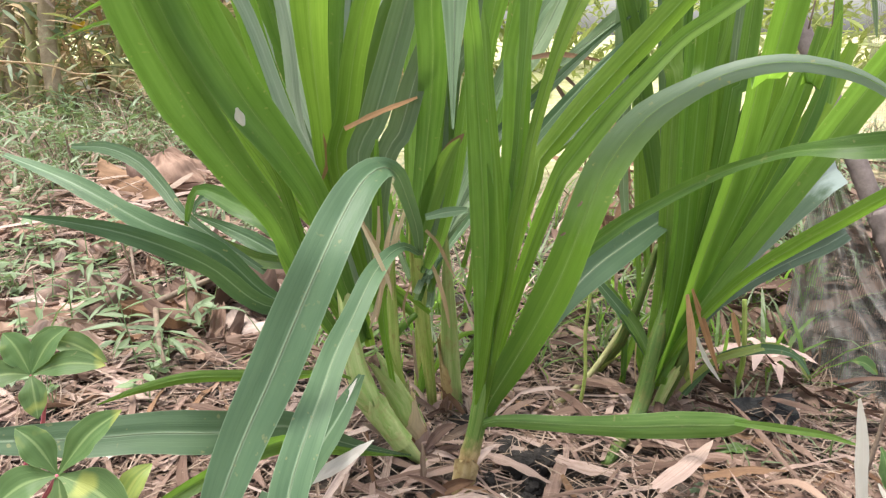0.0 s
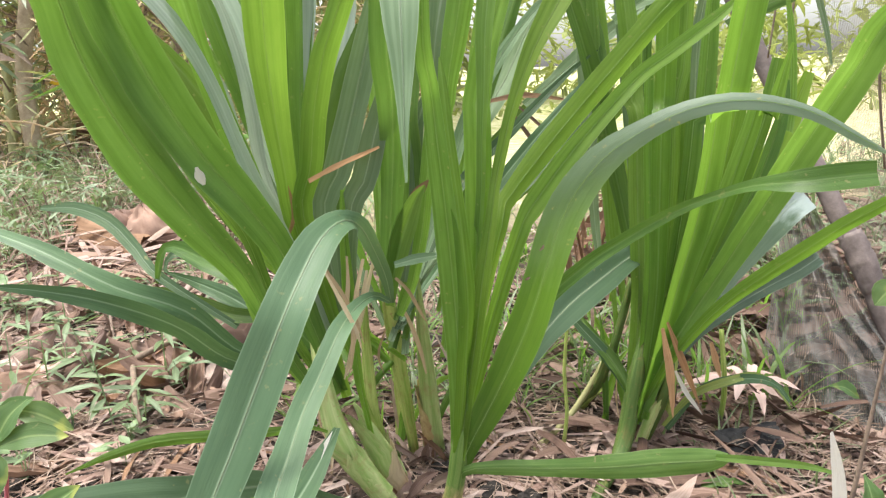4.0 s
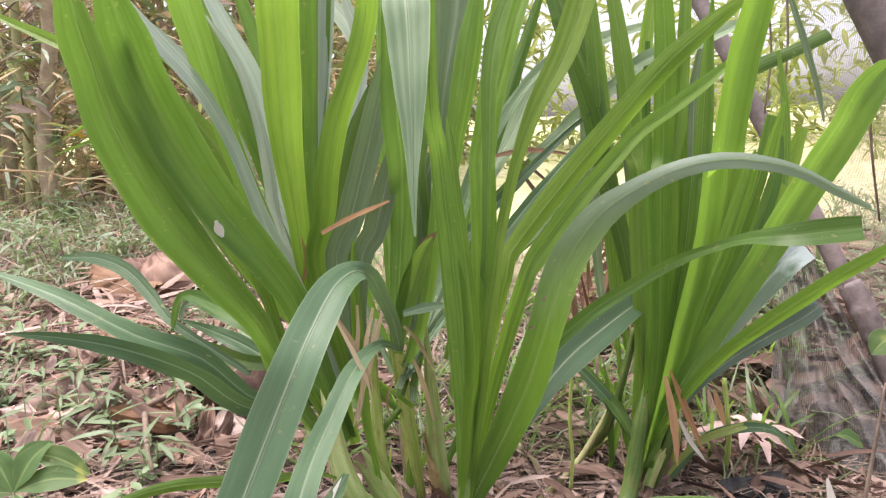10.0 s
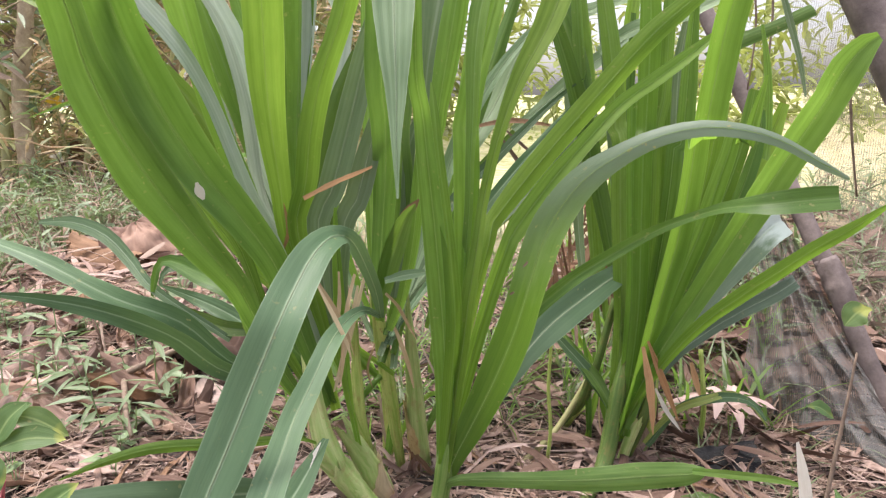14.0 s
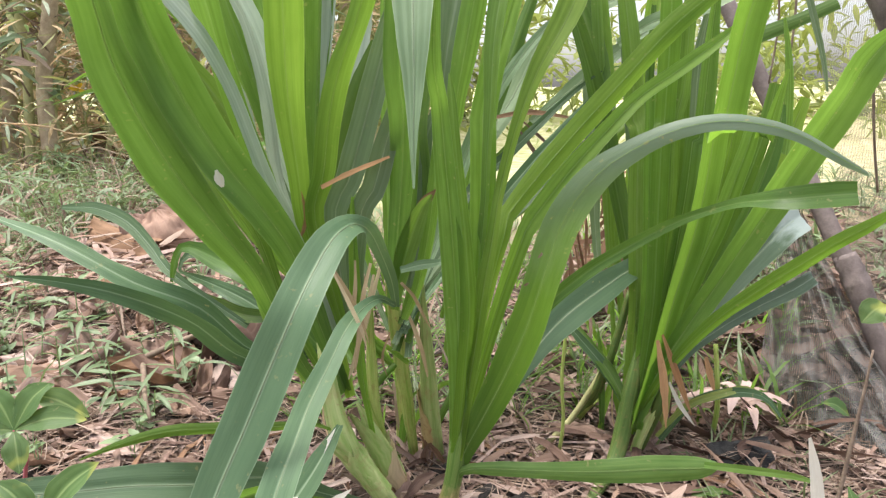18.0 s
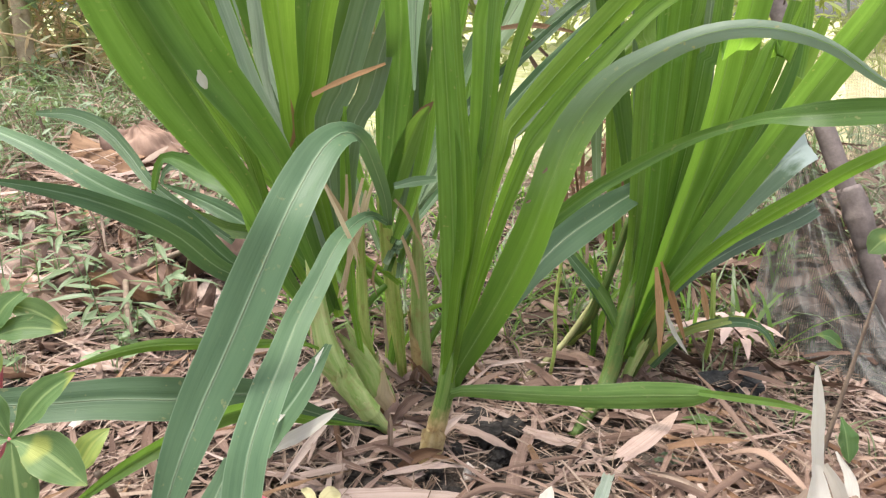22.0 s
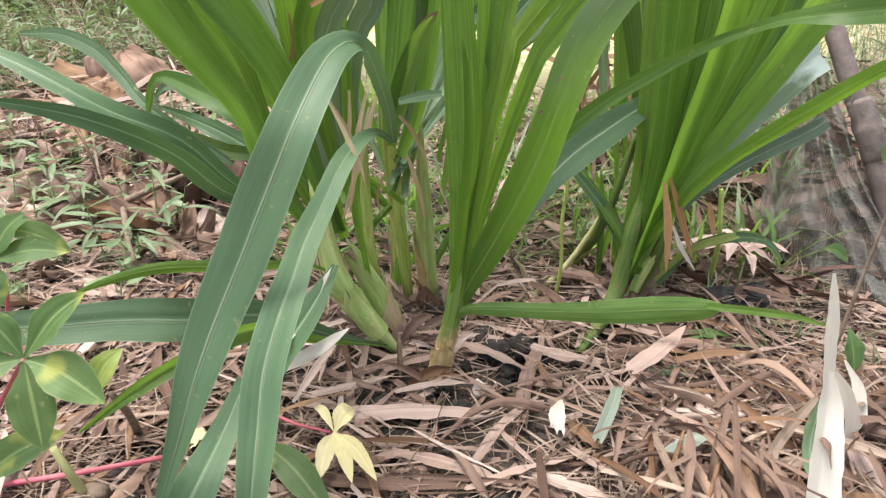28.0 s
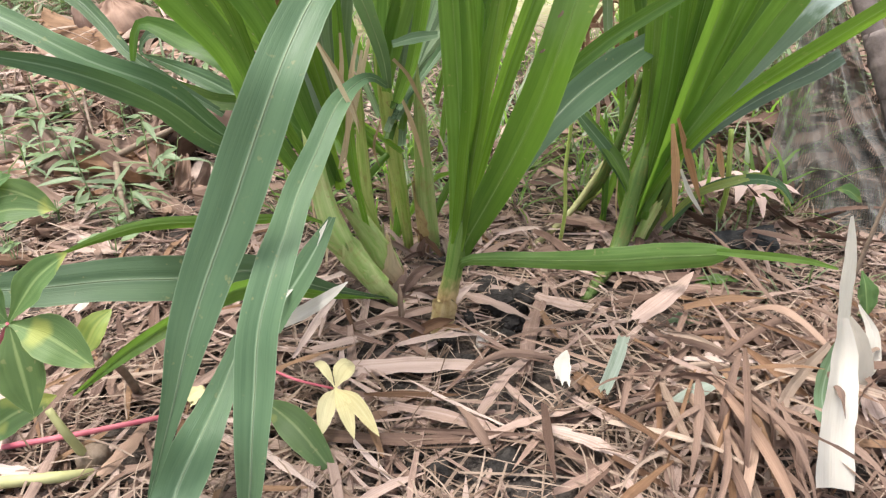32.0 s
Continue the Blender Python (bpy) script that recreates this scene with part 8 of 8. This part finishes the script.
for k, (x, y, r, lean, mat) in enumerate(((-2.28, 4.0, 0.026, 0.10, "culm"), (-2.10, 3.9, 0.042, 0.16, "bark"), (-1.92, 4.1, 0.016, 0.05, "culm"), (-2.62, 4.4, 0.04, 0.0, "bark"), (-1.60, 4.2, 0.018, -0.1, "bark"), (-1.42, 4.4, 0.03, 0.12, "bark"), (-1.15, 4.6, 0.025, 0.0, "culm"), (-0.85, 4.9, 0.04, 0.1, "bark"), (-2.9, 4.8, 0.05, 0.05, "bark"), (-1.9, 4.9, 0.04, -0.08, "bark"), (-0.6, 5.2, 0.03, -0.05, "culm"), (-3.2, 4.6, 0.03, 0.1, "culm"))):
    cane(x, y, r, lean, mat, 50 + k)
for k in range(16):
    cane(rng.uniform(-3.3, -0.7), rng.uniform(3.8, 4.8), rng.uniform(0.007, 0.016), rng.uniform(-0.5, 0.5), rng.choice(("culm", "bark")), 80 + k)
for k in range(44):
    x, y, z = rng.uniform(-3.4, -0.7), rng.uniform(3.5, 4.4), rng.uniform(0.15, 1.3)
    a = Vector((x, y, z))
    e = a + Vector((rng.uniform(0.3, 1.1) * rng.choice((-1, 1)), rng.uniform(-0.2, 0.2), rng.uniform(-0.4, 0.5)))
    vine = thing("dry_vine", "thin pale dry vine hanging in the thicket", "vine", "thicket vines")
    stem(vine, "bark", (0.005, 0.004, 0.003), a, a.lerp(e, 0.35) + Vector((0, 0, rng.uniform(-0.1, 0.05))), a.lerp(e, 0.7) + Vector((0, 0, rng.uniform(-0.12, 0.08))), e, name="stem", count=14, ring=5)
thick, dry_thick, bright = Heap(), Heap(), Heap()
for k in range(11500):
    x, y = rng.uniform(-6.5, 0.0), rng.uniform(4.2, 7.5)
    z = ground_height(x, y) + 3.0 * rng.random()
    if noise.noise((x * 1.6, y * 1.6, z * 1.6)) < -0.3:
        continue
    h = thick if rng.random() < 0.45 else dry_thick
    h.strip((x, y, z), rng.uniform(0, 6.28), rng.uniform(0.14, 0.36), rng.uniform(0.02, 0.06), rng.uniform(-0.9, 0.5), rng.uniform(-0.8, 0.8), rng.uniform(-0.5, 0.5), rng.uniform(-1.2, 0), 3, sag=0.15)
for k in range(7000):  # the far side of the thicket
    x, y = rng.uniform(-10.5, 0.3), rng.uniform(7.5, 10.0)
    thick.strip((x, y, ground_height(x, y) + 4.6 * rng.random()), rng.uniform(0, 6.28), rng.uniform(0.25, 0.55), rng.uniform(0.05, 0.12), rng.uniform(-0.9, 0.5), rng.uniform(-0.8, 0.8), rng.uniform(-0.5, 0.5), rng.uniform(-1.2, 0), 3, sag=0.15)
for k in range(260):  # broad leaves of shrubs between the canes
    x, y = rng.uniform(-3.8, -0.6), rng.uniform(3.9, 4.8)
    weeds.strip((x, y, ground_height(x, y) + 0.3 + rng.random() * 1.6), rng.uniform(0, 6.28), rng.uniform(0.10, 0.22), rng.uniform(0.03, 0.07), rng.uniform(-0.9, 0.3), rng.uniform(-0.8, 0.8), 0.0, rng.uniform(-1.2, 0), 5, sag=0.15)
for k in range(1500):
    x, y = rng.uniform(-3.6, -0.4), rng.uniform(3.4, 4.3)
    h = rng.choice((thick, weeds, dry_thick))
    h.strip((x, y, ground_height(x, y) + rng.random() ** 2 * 0.9), rng.uniform(0, 6.28), rng.uniform(0.08, 0.22), rng.uniform(0.008, 0.025), rng.uniform(-0.6, 0.9), rng.uniform(-0.6, 0.6), rng.uniform(-0.5, 0.5), rng.uniform(-1.2, 0), 3)
for k in range(3200):
    x, y = rng.uniform(-0.4, 7.0), rng.uniform(5.2, 8.5)
    z = ground_height(x, y) + (0.5 + 0.35 * (y - 3.0)) * rng.random() ** 1.3
    if noise.noise((x * 1.1, y * 1.1, z * 1.1)) < -0.15:
        continue
    bright.strip((x, y, z), rng.uniform(0, 6.28), rng.uniform(0.12, 0.30), rng.uniform(0.02, 0.05), rng.uniform(-0.9, 0.5), rng.uniform(-0.8, 0.8), rng.uniform(-0.5, 0.5), rng.uniform(-1.2, 0), 3)
for k in range(4200):  # the hedge that closes the turf
    x, y = rng.uniform(-1.5, 9.5), rng.uniform(8.5, 11.0)
    z = ground_height(x, y) + 2.6 * rng.random() ** 1.2
    if noise.noise((x * 0.8, y * 0.8, z * 0.8)) < -0.3:
        continue
    bright.strip((x, y, z), rng.uniform(0, 6.28), rng.uniform(0.2, 0.45), rng.uniform(0.04, 0.10), rng.uniform(-0.9, 0.5), rng.uniform(-0.8, 0.8), rng.uniform(-0.5, 0.5), rng.uniform(-1.2, 0), 3)
weeds.object("weeds", M["weed"], "low grey-green leafy weeds on the mulch", "weeds")
thick.object("thicket", M["wood_leaf"], "dark green leaves of a dense thicket", "thicket")
dry_thick.object("dry_thicket", M["hanging"], "brown dry leaves hanging in the thicket", "thicket")
bright.object("sunlit_bushes", M["sunny"], "bright sunlit leafy bushes across the turf", "bushes")
